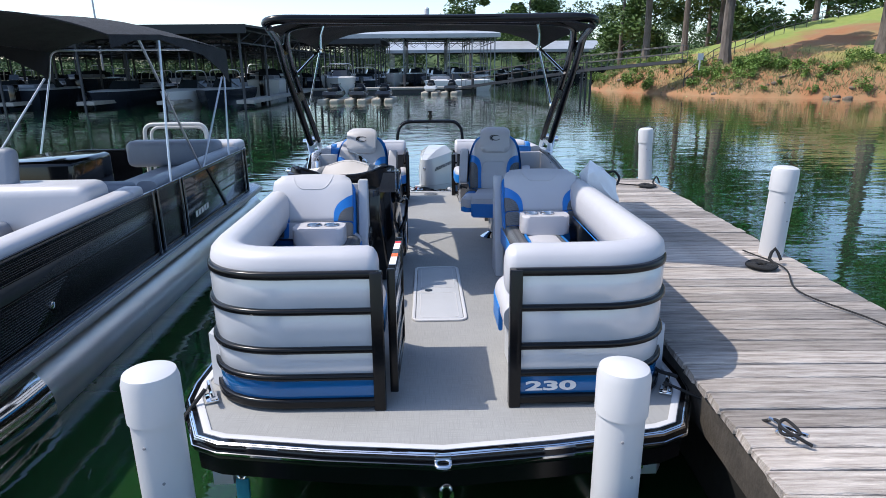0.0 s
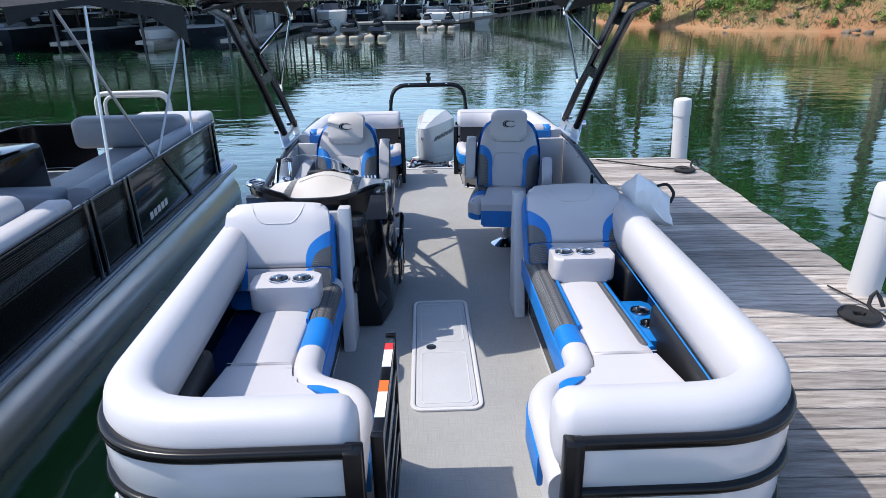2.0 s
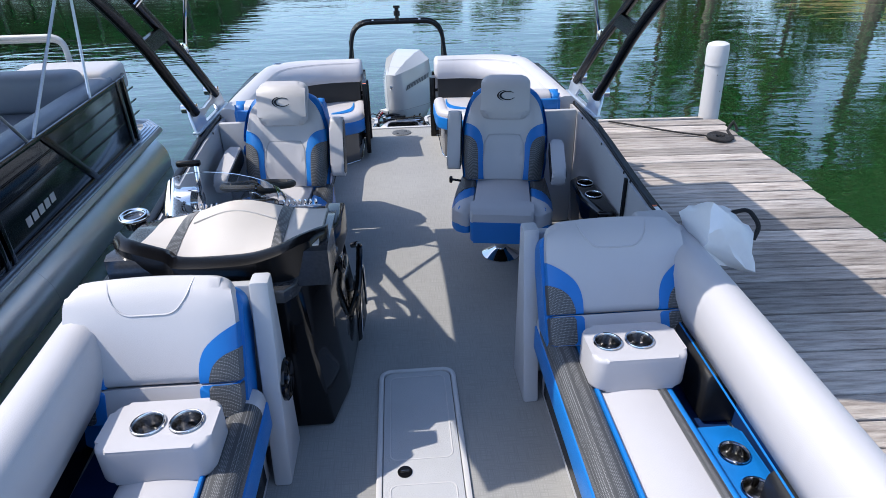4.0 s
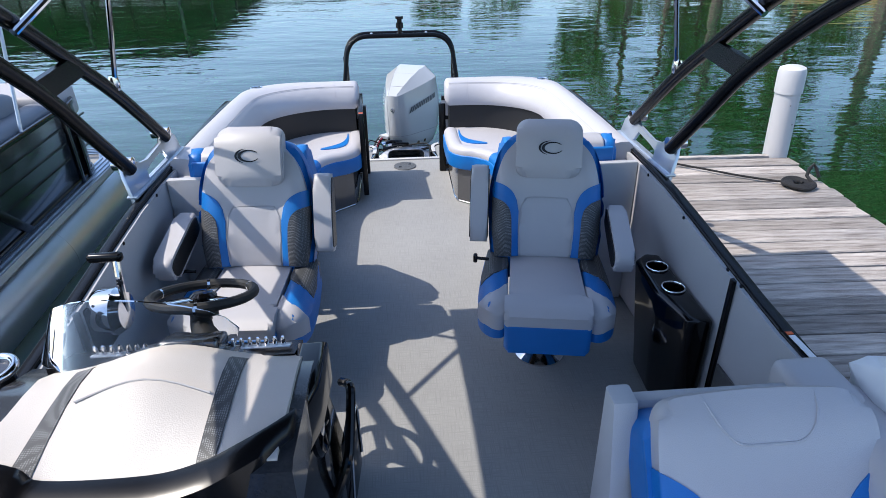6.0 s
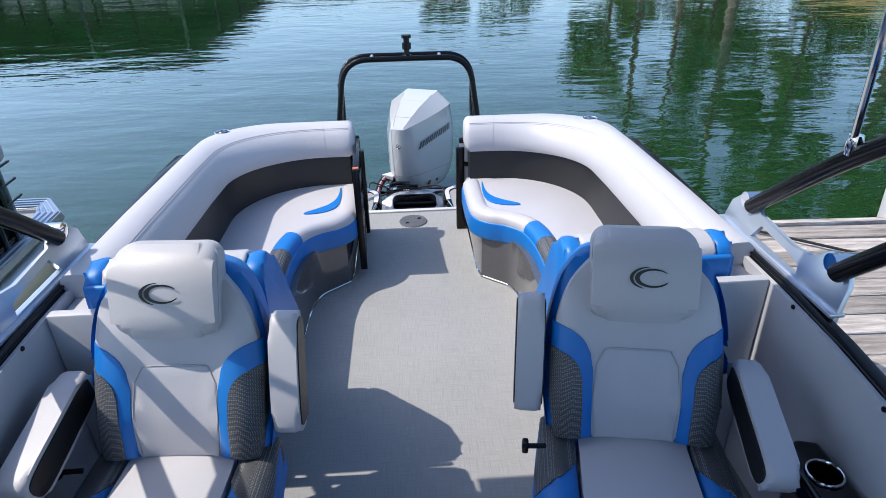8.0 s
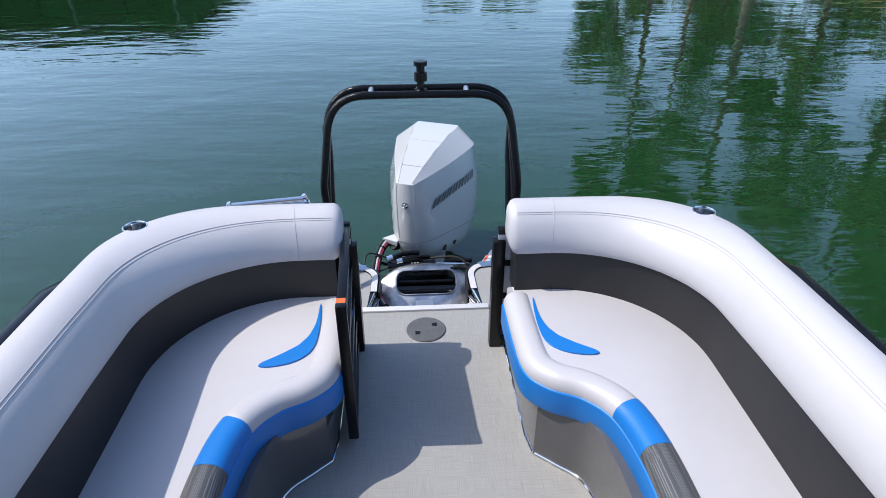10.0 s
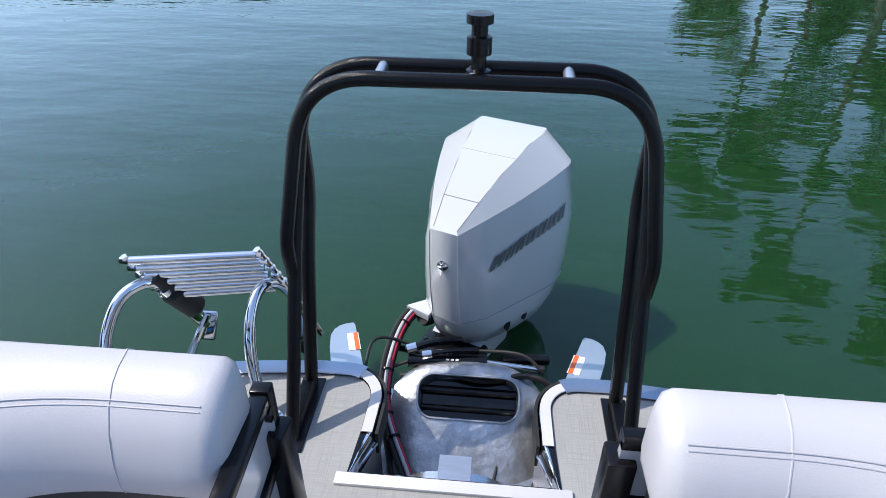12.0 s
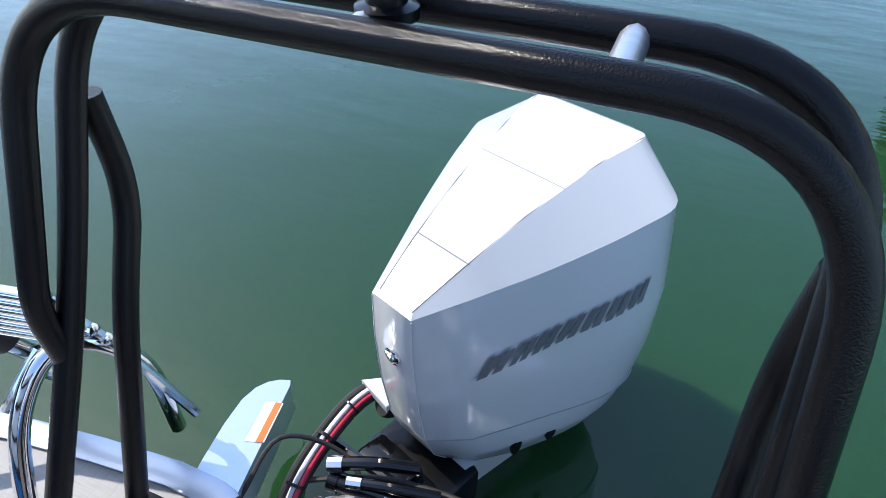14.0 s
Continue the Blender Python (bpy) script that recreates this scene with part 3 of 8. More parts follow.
def bow_lounge(s, y_back, z_back, lab):
    """A chaise in the bow: plinth, seat with an edge roll, leaning back, and a bolster that follows the fence round the corner."""
    L = thing("bow_lounge", BOAT, lab, "boat lounge", "bow lounges")
    X = lambda pts: [(s * x, y) for x, y in pts][::s]
    V = lambda pts: [Vector((s * x, y, 0)) for x, y in pts]
    sw = lambda prof: [(s * o, z) for o, z in prof][::s]
    g = 0.315 if s > 0 else 0.285
    ye = y_back - 0.07
    # moulded base set back under the cushions
    base = [(g + 0.07, 1.1), (g + 0.07, 1.60), (0.47, 1.72), (0.595, 1.86), (0.60, y_back - 0.05), (1.19, y_back - 0.05), (1.19, 1.3), (0.95, 1.08)]
    part("plinth", prism(X(base), 0.004, 0.285), M_WALLGREY, L, "pale grey moulded base")
    part("plinth_door", prism(X([(0.592, 1.98), (0.598, 1.98), (0.598, y_back - 0.12), (0.592, y_back - 0.12)]), 0.05, 0.265), M_BLACK, L, "dark storage door")
    part("well_floor", prism(X([(0.9, 1.3), (1.16, 1.3), (1.16, y_back - 0.06), (0.9, y_back - 0.06)]), 0.286, 0.30), M_BLUEDARK, L, "dark blue storage well")
    # seat
    rear = [(0.665, 1.888), (0.665, ye), (0.925, ye), (0.945, 1.888)]
    fall = lambda v: (v.x, v.y, v.z - (0.02 * ((abs(v.x) - 0.80) / 0.14) ** 2 if v.z > 0.4 else 0))
    part("seat_cushion", soft(prism(X(rear)[::-1], 0.29, 0.457, 0.014, 3), fall), M_WHITE, L, "white vinyl rear seat cushion")
    front = plan([(0.455, 1.08), (0.457, 1.44), (0.475, 1.58), (0.55, 1.675), (0.63, 1.755), (0.658, 1.86)]) + [(0.662, 1.882), (0.948, 1.882), (0.975, 1.62), (1.0, 1.42), (0.97, 1.2), (0.9, 1.08)]
    part("seat_cushion", soft(prism(X(front)[::-1], 0.29, 0.452, 0.014, 3), lambda v: v), M_WHITE, L, "white vinyl front seat cushion")
    # roll along the open edge: white nose, blue wrap, woven grey
    line = plan([(g + 0.066, 1.12), (g + 0.066, 1.42), (g + 0.072, 1.56), (g + 0.115, 1.655), (0.52, 1.725), (0.585, 1.80), (0.604, 1.93), (0.606, 2.2), (0.612, y_back - 0.5), (0.616, ye)], 6)
    prof = pad_profile(-0.066, 0.060, 0.335, 0.468, 0.055, 5)
    y_blue, y_mesh = (1.98, 2.19) if s > 0 else (2.06, 2.30)
    w_pts = [p for p in line if p[1] < y_blue]
    part("nose_roll", roll(sw(prof), V(w_pts), 0.0), M_WHITE, L, "white padded nose roll", angle=60)
    b_pts = [w_pts[-1]] + [p for p in line if y_blue <= p[1] < y_mesh]
    part("roll_wrap", roll(sw(pad_profile(-0.0665, 0.0605, 0.334, 0.4685, 0.055, 5)), V(b_pts), 0.0), M_BLUE, L, "blue wrap on the edge roll", angle=60)
    y_end = ye - 0.07
    g_pts = [b_pts[-1]] + [p for p in line if y_mesh <= p[1] < y_end]
    e_pts = [g_pts[-1]] + [p for p in line if p[1] >= y_end]
    part("roll_end", roll(sw(prof), V(e_pts), 0.02), M_WHITE, L, "white end of the edge roll", angle=60)
    part("roll_piping", roll(sw(pad_profile(0.05, 0.064, 0.42, 0.462, 0.006, 2)), V(b_pts[-1:] + g_pts[1:]), 0.0), M_BLUE, L, "blue piping beside the edge roll")
    part("edge_roll", roll(sw(prof), V(g_pts), 0.0), M_MESH, L, "grey woven edge roll", angle=60)
    part("roll_side", roll(sw(pad_profile(-0.072, -0.045, 0.275, 0.405, 0.012, 3)), V([p for p in line if p[1] > 1.80]), 0.0), M_BLUE, L, "blue side band", angle=60)
    part("nose_band", roll(sw(pad_profile(-0.072, -0.05, 0.275, 0.405, 0.010, 3)), V([p for p in line if 1.24 < p[1] < 1.60]), 0.0), M_BLUE, L, "blue front band", angle=60)
    nose_under = [p for p in line if 1.54 < p[1] < 1.86]
    part("roll_under", roll(sw(pad_profile(-0.060, 0.02, 0.275, 0.36, 0.012, 3)), V(nose_under), 0.0), M_WHITE, L, "white underside of the roll", angle=60)
    # blue fin where the nose roll meets the seat
    gx = g - 0.315
    fin = [(0.452 + gx, 1.505)] + plan([(0.446 + gx, 1.58), (0.462 + gx, 1.65), (0.50 + gx * 0.8, 1.678), (0.578 + gx * 0.5, 1.692)], 4) + plan([(0.56 + gx * 0.5, 1.668), (0.50 + gx * 0.8, 1.612), (0.47 + gx, 1.55)], 4)
    part("seat_fin", prism(X(fin)[::-1], 0.43, 0.463, 0.004, 2), M_BLUE, L, "blue inlaid fin")
    stitch([Vector((s * x, y, 0.458)) for x, y in ((0.665, 1.885), (0.80, 1.885), (0.945, 1.885))], L)
    # bolster along the fence
    w = 1.18 if s > 0 else 1.165
    path = finer(rounded([(s * (g + 0.05), 1.105, 0), (s * (w - 0.10), 1.105, 0), (s * (w - 0.045), 2.2, 0), (s * w, y_back + 0.1, 0)], 0.50, 14))
    bol = [(0.07, 0.53), (0.05, 0.522), (-0.02, 0.52), (-0.068, 0.535), (-0.086, 0.60), (-0.088, 0.68), (-0.076, 0.738), (-0.045, 0.77), (0.0, 0.782), (0.045, 0.776), (0.078, 0.745), (0.093, 0.69), (0.092, 0.61)]
    bol = [(-s * o, z) for o, z in bol]
    part("bolster", roll(bol, path, 0.05), M_WHITE, L, "thick white vinyl bolster", angle=60)
    i_side = 1 if s < 0 else -1
    if s > 0:
        part("bolster_piping", sweep([(i_side * (0.083 + 0.004 * math.cos(a)), 0.527 + 0.004 * math.sin(a)) for a in np.linspace(0, 5.2, 6)], path[1:]), M_BLUE, L, "blue piping")
    y_gap0, y_gap1 = (2.22, 2.62) if s > 0 else (1.90, y_back - 0.10)
    fr = [p for p in path if p.y < y_gap0]
    lowp = [(i_side * o, z) for o, z in pad_profile(-0.06, 0.105, 0.31, 0.53, 0.03, 3)]
    part("lower_back", roll(lowp, fr, 0.01), M_GREY, L, "dark grey lower back", angle=60)
    bkp = [p for p in path if p.y > y_gap1]
    part("lower_back", roll(lowp, bkp, 0.01), M_GREY, L, "dark grey lower back", angle=60)
    part("well_wall", roll([(i_side * o, z) for o, z in pad_profile(-0.065, -0.02, 0.30, 0.53, 0.004, 1)], [p for p in path if p.y > y_gap0 - 0.2], 0.0), M_BLUEDARK if s > 0 else M_BLACK, L, "dark storage well wall")
    # leaning back
    foot, head, z_head = (y_back - 0.25, y_back + 0.035, z_back + 0.01) if s > 0 else (y_back - 0.13, y_back + 0.08, z_back)
    F = on_slope(foot, 0.42, head, z_head)
    hgt = math.hypot(head - foot, z_head - 0.42)
    x0, x1 = (0.565, 1.14) if s > 0 else (0.605, 1.19)
    c, hw = (x0 + x1) / 2, (x1 - x0) / 2
    def puff(v):
        u = min(1.0, abs(abs(v.x) - c) / hw)
        q = min(1.0, max(0.0, v.y / hgt))
        k = 1.0 if v.z > 0.01 else 0.0
        return (v.x, v.y, v.z + k * (0.022 * u ** 2 * (1 - u ** 6) * (1 - q ** 3) + 0.012 * (1 - u ** 4) * math.sin(math.pi * q) - 0.035 * max(0.0, (q - 0.80) / 0.2) ** 2))
    def bk(name, pts, t, r, m, label="", z0=0.0, seg=3):
        q = [(s * x, y) for x, y in pts]
        area = sum(a[0] * b[1] - b[0] * a[1] for a, b in zip(q, q[1:] + q[:1]))
        if area < 0:
            q = q[::-1]
        part(name, moved(soft(prism(q, z0, t, r, seg), puff), F), m, L, label, angle=50)
    part("back_shell", moved(prism([(s * x, y) for x, y in rrect(x0 - 0.014, x1 + 0.01, -0.1, hgt - 0.045, 0.06)][::s], -0.11, 0.018, 0.02), F), M_BLUE, L, "blue back shell")
    top = plan([(x0 + 0.002, 0.128), (x0, hgt * 0.66), (x0 + 0.012, hgt * 0.90), (x0 + 0.05, hgt * 0.985), (x0 + 0.13, hgt + 0.004), (c, hgt + 0.01), (x1 - 0.13, hgt + 0.004), (x1 - 0.05, hgt * 0.985), (x1 - 0.012, hgt * 0.90), (x1, hgt * 0.66), (x1 - 0.002, 0.128)], 4)
    bk("back_pad", top, 0.066, 0.03, M_WHITE, "white vinyl back pad", seg=4)
    bk("lumbar_pad", rrect(x0, x1, 0.005, 0.124, 0.02), 0.068, 0.02, M_WHITE, "white lumbar pad")
    for xa, d in ((x0, 1), (x1, -1)):
        bl = [(xa - d * 0.003, 0.128)] + plan([(xa - d * 0.003, hgt * 0.67), (xa + d * 0.055, hgt * 0.60), (xa + d * 0.105, hgt * 0.51), (xa + d * 0.128, hgt * 0.40), (xa + d * 0.132, 0.128)], 4)
        bk("blue_bolster", bl, 0.0695, 0.006, M_BLUE, "blue side insert", seg=2)
        gr = [(xa - d * 0.005, 0.13)] + plan([(xa - d * 0.005, hgt * 0.49), (xa + d * 0.045, hgt * 0.45), (xa + d * 0.08, hgt * 0.385), (xa + d * 0.096, hgt * 0.30), (xa + d * 0.098, 0.13)], 4)
        bk("mesh_bolster", gr, 0.0725, 0.006, M_MESH, "grey mesh side insert", seg=2)
        bk("blue_bolster", rrect(min(xa - d * 0.003, xa + d * 0.132), max(xa - d * 0.003, xa + d * 0.132), 0.006, 0.122, 0.012), 0.0715, 0.006, M_BLUE, "blue side insert", seg=2)
        bk("mesh_bolster", rrect(min(xa - d * 0.005, xa + d * 0.098), max(xa - d * 0.005, xa + d * 0.098), 0.008, 0.120, 0.012), 0.0745, 0.006, M_MESH, "grey mesh side insert", seg=2)
    seam = [(-0.15, hgt + 0.0), (-0.128, hgt - 0.07), (-0.085, hgt - 0.12), (0.085, hgt - 0.12), (0.128, hgt - 0.07), (0.15, hgt + 0.0)]
    pts = []
    for p in rounded([(x, y, 0) for x, y in seam], 0.035, 5):
        w3 = puff(Vector((c + p.x, p.y, 0.066)))
        pts.append(F @ Vector((s * w3[0], w3[1], w3[2])))
    part("piping", tube(pts, 0.0035, 6), M_WHITE, L, "white headrest piping")
    # side wing beside the back
    wing = [(y_back - 0.11, 0.004), (y_back + 0.14, 0.004), (y_back + 0.135, z_back - 0.03), (y_back + 0.06, z_back - 0.03)]
    wb = prism(wing, 0.5 if s > 0 else -0.572, 0.572 if s > 0 else -0.5, 0.012, 2, sides=True)
    for v in wb.verts:
        v.co = Vector((v.co.z, v.co.x, v.co.y))
    part("side_wing", wb, M_WALLGREY, L, "pale side wing")
    if s > 0:
        part("corner_pad", box(min(s * 1.02, s * 1.19), max(s * 1.02, s * 1.19), y_back + 0.02, y_back + 0.22, z_back - 0.17, z_back - 0.03, 0.03, 3), M_WHITE, L, "white padded corner behind the back")
    part("back_panel", box(min(s * 0.574, s * 1.15), max(s * 0.574, s * 1.15), y_back + 0.10, y_back + 0.14, 0.004, z_back - 0.06, 0.008), M_WALLGREY, L, "pale panel behind the back")
    if s > 0:
        part("cup_tray", cut(prism(rrect(0.952, 1.125, 2.08, 2.52, 0.03), 0.31, 0.395, 0.01, 2), cup_hole(1.048, 2.245, 0.395), cup_hole(1.048, 2.395, 0.395)), M_BLUE, L, "blue moulded cup tray")
        cup_ring(L, 1.048, 2.245, 0.397, 0.045)
        cup_ring(L, 1.048, 2.395, 0.397, 0.045)
        part("seat_edge", roll(pad_profile(-0.03, 0.03, 0.34, 0.452, 0.026, 3), [Vector((0.915, 1.97, 0)), Vector((0.91, 2.3, 0)), Vector((0.895, ye, 0))], 0.02), M_MESH, L, "grey outer seat edge", angle=60)
        part("seat_edge_band", roll(pad_profile(0.006, 0.036, 0.32, 0.447, 0.012, 3), [Vector((0.925, 1.94, 0)), Vector((0.918, 2.3, 0)), Vector((0.903, ye, 0))], 0.0), M_BLUE, L, "blue outer seat edge", angle=60)
    else:
        sp = thing("speaker", BOAT @ pose(-0.499, y_back + 0.06, 0.40, 0, 90, 0), "black round loudspeaker in the lounge side", "speaker", "speakers")
        speaker(sp, 0.085)
    return L


def speaker(parent, r):
    part("speaker_ring", lathe([(r, 0), (r, 0.012), (r - 0.012, 0.02), (r - 0.02, 0.014), (0.03, 0.006), (0.0, 0.006)], 28), M_GLOSSBLACK, parent)
    part("speaker_cone", lathe([(0.028, 0.004), (0.028, 0.016), (0.0, 0.02)], 18), M_CHROME, parent, "bright centre cap")
    for k in range(6):
        a = 60 * k
        part("speaker_spoke", moved(box(0.026, r - 0.012, -0.005, 0.005, 0.012, 0.018, 0.002), pose(0, 0, 0, 0, 0, a)), M_GLOSSBLACK, parent)


bow_lounge(1, 3.24, 0.835, "white, blue and grey bow lounge with armrest tray")
bow_lounge(-1, 2.86, 0.87, "white, blue and grey bow lounge beside the helm console")


def arm_box(x0, x1, y0, y1, z0, z1, at):
    a = thing("drink_caddy", BOAT, "loose white vinyl armrest box with two steel cup holders", "drink caddy", "drink caddies")
    out = rrect(x0, x1, y0, y1, 0.05, 7)
    xs = [x0 + (x1 - x0) * k for k in at]
    part("body", cut(prism(out, z0, z1, 0.016, 3, sides=True), *[cup_hole(x, (y0 + y1) / 2, z1, 0.048) for x in xs]), M_WHITE, a)
    for x in xs:
        cup_ring(a, x, (y0 + y1) / 2, z1 + 0.001, 0.048)


arm_box(0.645, 0.995, 2.665, 2.885, 0.452, 0.592, (0.22, 0.56))
arm_box(-0.98, -0.628, 2.40, 2.62, 0.448, 0.585, (0.40, 0.74))


def captain_chair(x, y, turn, lab, arm_up):
    """A swivelling chair that faces the bow: pedestal, seat with bolsters, back with bolsters, headrest, two arms."""
    C = thing("captain_chair", BOAT @ pose(x, y, 0, 0, 0, turn), lab, "boat chair", "captain chairs")
    part("pedestal_base", lathe([(0.125, 0.0), (0.125, 0.008), (0.10, 0.022), (0.055, 0.05), (0.045, 0.06)], 28), M_CHROME, C, "polished round foot")
    part("pedestal", lathe([(0.04, 0.05), (0.038, 0.30), (0.06, 0.31), (0.06, 0.33)], 20), M_CHROME, C)
    part("swivel_plate", box(-0.15, 0.15, -0.15, 0.17, 0.318, 0.345, 0.005), M_BLACK, C)
    turned = lambda q: q if sum(a[0] * b[1] - b[0] * a[1] for a, b in zip(q, q[1:] + q[:1])) > 0 else q[::-1]
    # seat
    part("seat_centre", soft(prism(rrect(-0.165, 0.165, -0.232, 0.20, 0.02), 0.37, 0.478, 0.02, 3), lambda v: (v.x * (1 + 0.10 * (-v.y)), v.y, v.z + (0.012 * (1 - (v.x / 0.17) ** 2) if v.z > 0.42 else 0))), M_WHITE, C, "white seat centre", angle=50)
    def lipw(v):
        k = max(0.0, (-v.y - 0.30) / 0.08)
        return (v.x, v.y, v.z - 0.035 * k * k)
    part("seat_lip", soft(prism(rrect(-0.187, 0.187, -0.378, -0.236, 0.02), 0.435, 0.493, 0.024, 4), lipw, 0.03), M_WHITE, C, "white front roll", angle=50)
    part("seat_lip_front", soft(prism(rrect(-0.186, 0.186, -0.382, -0.24, 0.02), 0.312, 0.444, 0.014, 3, sides=True), lipw, 0.03), M_BLUE, C, "blue front face", angle=50)
    stitch([Vector((sx * 0.1885, yy, zz)) for sx, yy, zz in ((-1, -0.25, 0.452), (-1, -0.372, 0.43), (1, -0.372, 0.43), (1, -0.25, 0.452))], C, 0.003)
    def bolw(v):
        a = abs(v.x)
        d = 0.055 * max(0.0, (a - 0.245) / 0.06) ** 2 + 0.05 * max(0.0, (-v.y - 0.255) / 0.09) ** 2 - 0.012 * max(0.0, 1 - abs(a - 0.225) / 0.05)
        return (v.x, v.y, v.z - (d if v.z > 0.36 else 0))
    side = plan([(0.172, -0.30), (0.195, -0.335), (0.24, -0.335), (0.285, -0.29), (0.307, -0.20), (0.302, 0.0), (0.278, 0.22)]) + [(0.172, 0.22)]
    wht = [(0.173, -0.12)] + plan([(0.173, -0.305), (0.195, -0.337), (0.24, -0.337), (0.287, -0.291), (0.306, -0.225)]) + plan([(0.25, -0.235), (0.215, -0.20), (0.19, -0.15)])
    gry = [(0.174, 0.215)] + plan([(0.174, 0.03), (0.20, -0.02), (0.245, -0.065), (0.304, -0.085)]) + [(0.302, 0.0), (0.279, 0.215)]
    for s in (-1, 1):
        def sd(name, pts, z0, z1, r, m, lab2, seg=3):
            part(name, soft(prism(turned([(s * a, b) for a, b in pts]), z0, z1, r, seg), bolw, 0.035), m, C, lab2, angle=50)
        sd("seat_bolster", side, 0.318, 0.476, 0.03, M_BLUE, "blue seat side", 4)
        sd("seat_bolster_front", wht, 0.40, 0.4795, 0.022, M_WHITE, "white corner pad")
        sd("seat_bolster_mesh", gry, 0.40, 0.4795, 0.022, M_MESH, "grey mesh side")
    # back
    F = on_slope(0.17, 0.47, 0.36, 1.02)
    def bend(v):
        a = abs(v.x)
        k = 1.0 if v.z > 0.015 else 0.0
        rise = 0.026 * min(1.0, max(0.0, (a - 0.10) / 0.07)) * (1 - min(1.0, max(0.0, (v.y - 0.26) / 0.16)))
        edge = 0.045 * max(0.0, (a - 0.205) / 0.05) ** 2
        belly = 0.014 * math.exp(-((v.y - 0.12) / 0.10) ** 2)
        tip = 0.05 * max(0.0, (v.y - 0.36) / 0.25) ** 2
        return (v.x, v.y, v.z + k * (rise - edge + belly) - tip)
    def bk(name, pts, z0, t, r, m, label="", seg=3, warp=bend):
        part(name, moved(soft(prism(turned(pts), z0, t, r, seg), warp, 0.04), F), m, C, label, angle=50)
    mirror = lambda half: half + [(-a, b) for a, b in half[::-1]]
    shell = mirror([(0.25, -0.12)] + plan([(0.275, 0.10), (0.28, 0.25), (0.268, 0.38), (0.235, 0.50), (0.18, 0.575), (0.12, 0.60)]))
    bk("back_shell", shell, -0.06, 0.022, 0.022, M_BLUE, "blue back shell")
    front = mirror([(0.236, -0.008)] + plan([(0.254, 0.12), (0.257, 0.26), (0.244, 0.38), (0.208, 0.49), (0.15, 0.56)]))
    bk("back_pad", front, 0.0, 0.055, 0.03, M_WHITE, "white vinyl back pad", 4)
    cen = mirror([(0.118, 0.0), (0.128, 0.14), (0.122, 0.24), (0.10, 0.285), (0.09, 0.29)])
    bk("back_centre", cen, 0.0, 0.0595, 0.006, M_WHITE, "white centre panel", 2)
    for s in (-1, 1):
        bl = [(s * a, b) for a, b in [(0.125, 0.0), (0.133, 0.14), (0.132, 0.22)] + plan([(0.14, 0.27), (0.165, 0.315), (0.205, 0.345), (0.2585, 0.362)]) + [(0.2605, 0.26), (0.258, 0.12), (0.24, -0.006)]]
        bk("blue_bolster", bl, 0.0, 0.0595, 0.008, M_BLUE, "blue side insert", 2)
        gm = [(s * a, b) for a, b in [(0.158, 0.0), (0.163, 0.12)] + plan([(0.166, 0.19), (0.178, 0.235), (0.21, 0.268), (0.2625, 0.285)]) + [(0.2625, 0.26), (0.26, 0.12), (0.242, -0.005)]]
        bk("mesh_bolster", gm, 0.0, 0.063, 0.008, M_MESH, "grey mesh side insert", 2)
    def nod(v):
        k = 1.0 if v.z > 0.05 else 0.25
        return (v.x, v.y, v.z - 0.075 * k * max(0.0, (v.y - 0.55) / 0.12) ** 2 - 0.018 * k * (v.x / 0.15) ** 2 - 0.03 * k * max(0.0, (0.44 - v.y) / 0.06) ** 2)
    bk("headrest", rrect(-0.152, 0.152, 0.385, 0.66, 0.05, 7), 0.0, 0.125, 0.035, M_WHITE, "white padded headrest", 5, nod)
    # emblem: a plain crescent pair
    def crescent(r, wide, a0, a1, flat, cx):
        bm = bmesh.new()
        prev = None
        for k in range(25):
            t = k / 24
            a = radians(a0 + (a1 - a0) * t)
            h = wide * math.sin(math.pi * min(1, max(0, t))) ** 0.7 + 0.0008
            pair = [bm.verts.new((cx + (r + q * h) * math.cos(a), flat * (r + q * h) * math.sin(a), z)) for q in (1, -1) for z in (0.0, 0.0015)]
            if prev:
                for i, j in ((1, 3), (0, 1), (3, 2)):
                    bm.faces.new((prev[i], prev[j], pair[j], pair[i]))
            prev = pair
        return bm
    part("emblem", moved(crescent(0.046, 0.006, 35, 335, 0.55, 0.0), F @ pose(0.015, 0.525, 0.1253)), M_BLACK, C, "black crescent emblem")
    part("emblem", moved(crescent(0.054, 0.004, 95, 250, 0.60, -0.008), F @ pose(0.015, 0.525, 0.1253)), M_BLACK, C, "black crescent emblem")
    pts = []
    for px, py in ((-0.118, 0.0), (-0.128, 0.14), (-0.122, 0.24), (-0.10, 0.287), (-0.06, 0.291), (0.06, 0.291), (0.10, 0.287), (0.122, 0.24), (0.128, 0.14), (0.118, 0.0)):
        pts.append(F @ Vector(bend(Vector((px, py, 0.0595)))))
    stitch(pts, C)
    hs = []
    for q in rrect(-0.153, 0.153, 0.384, 0.655, 0.05, 5):
        hs.append(F @ Vector(nod(Vector((q[0], q[1], 0.092)))))
    part("piping", tube(hs, 0.0028, 5, closed=True), M_WHITE, C, "white headrest piping")
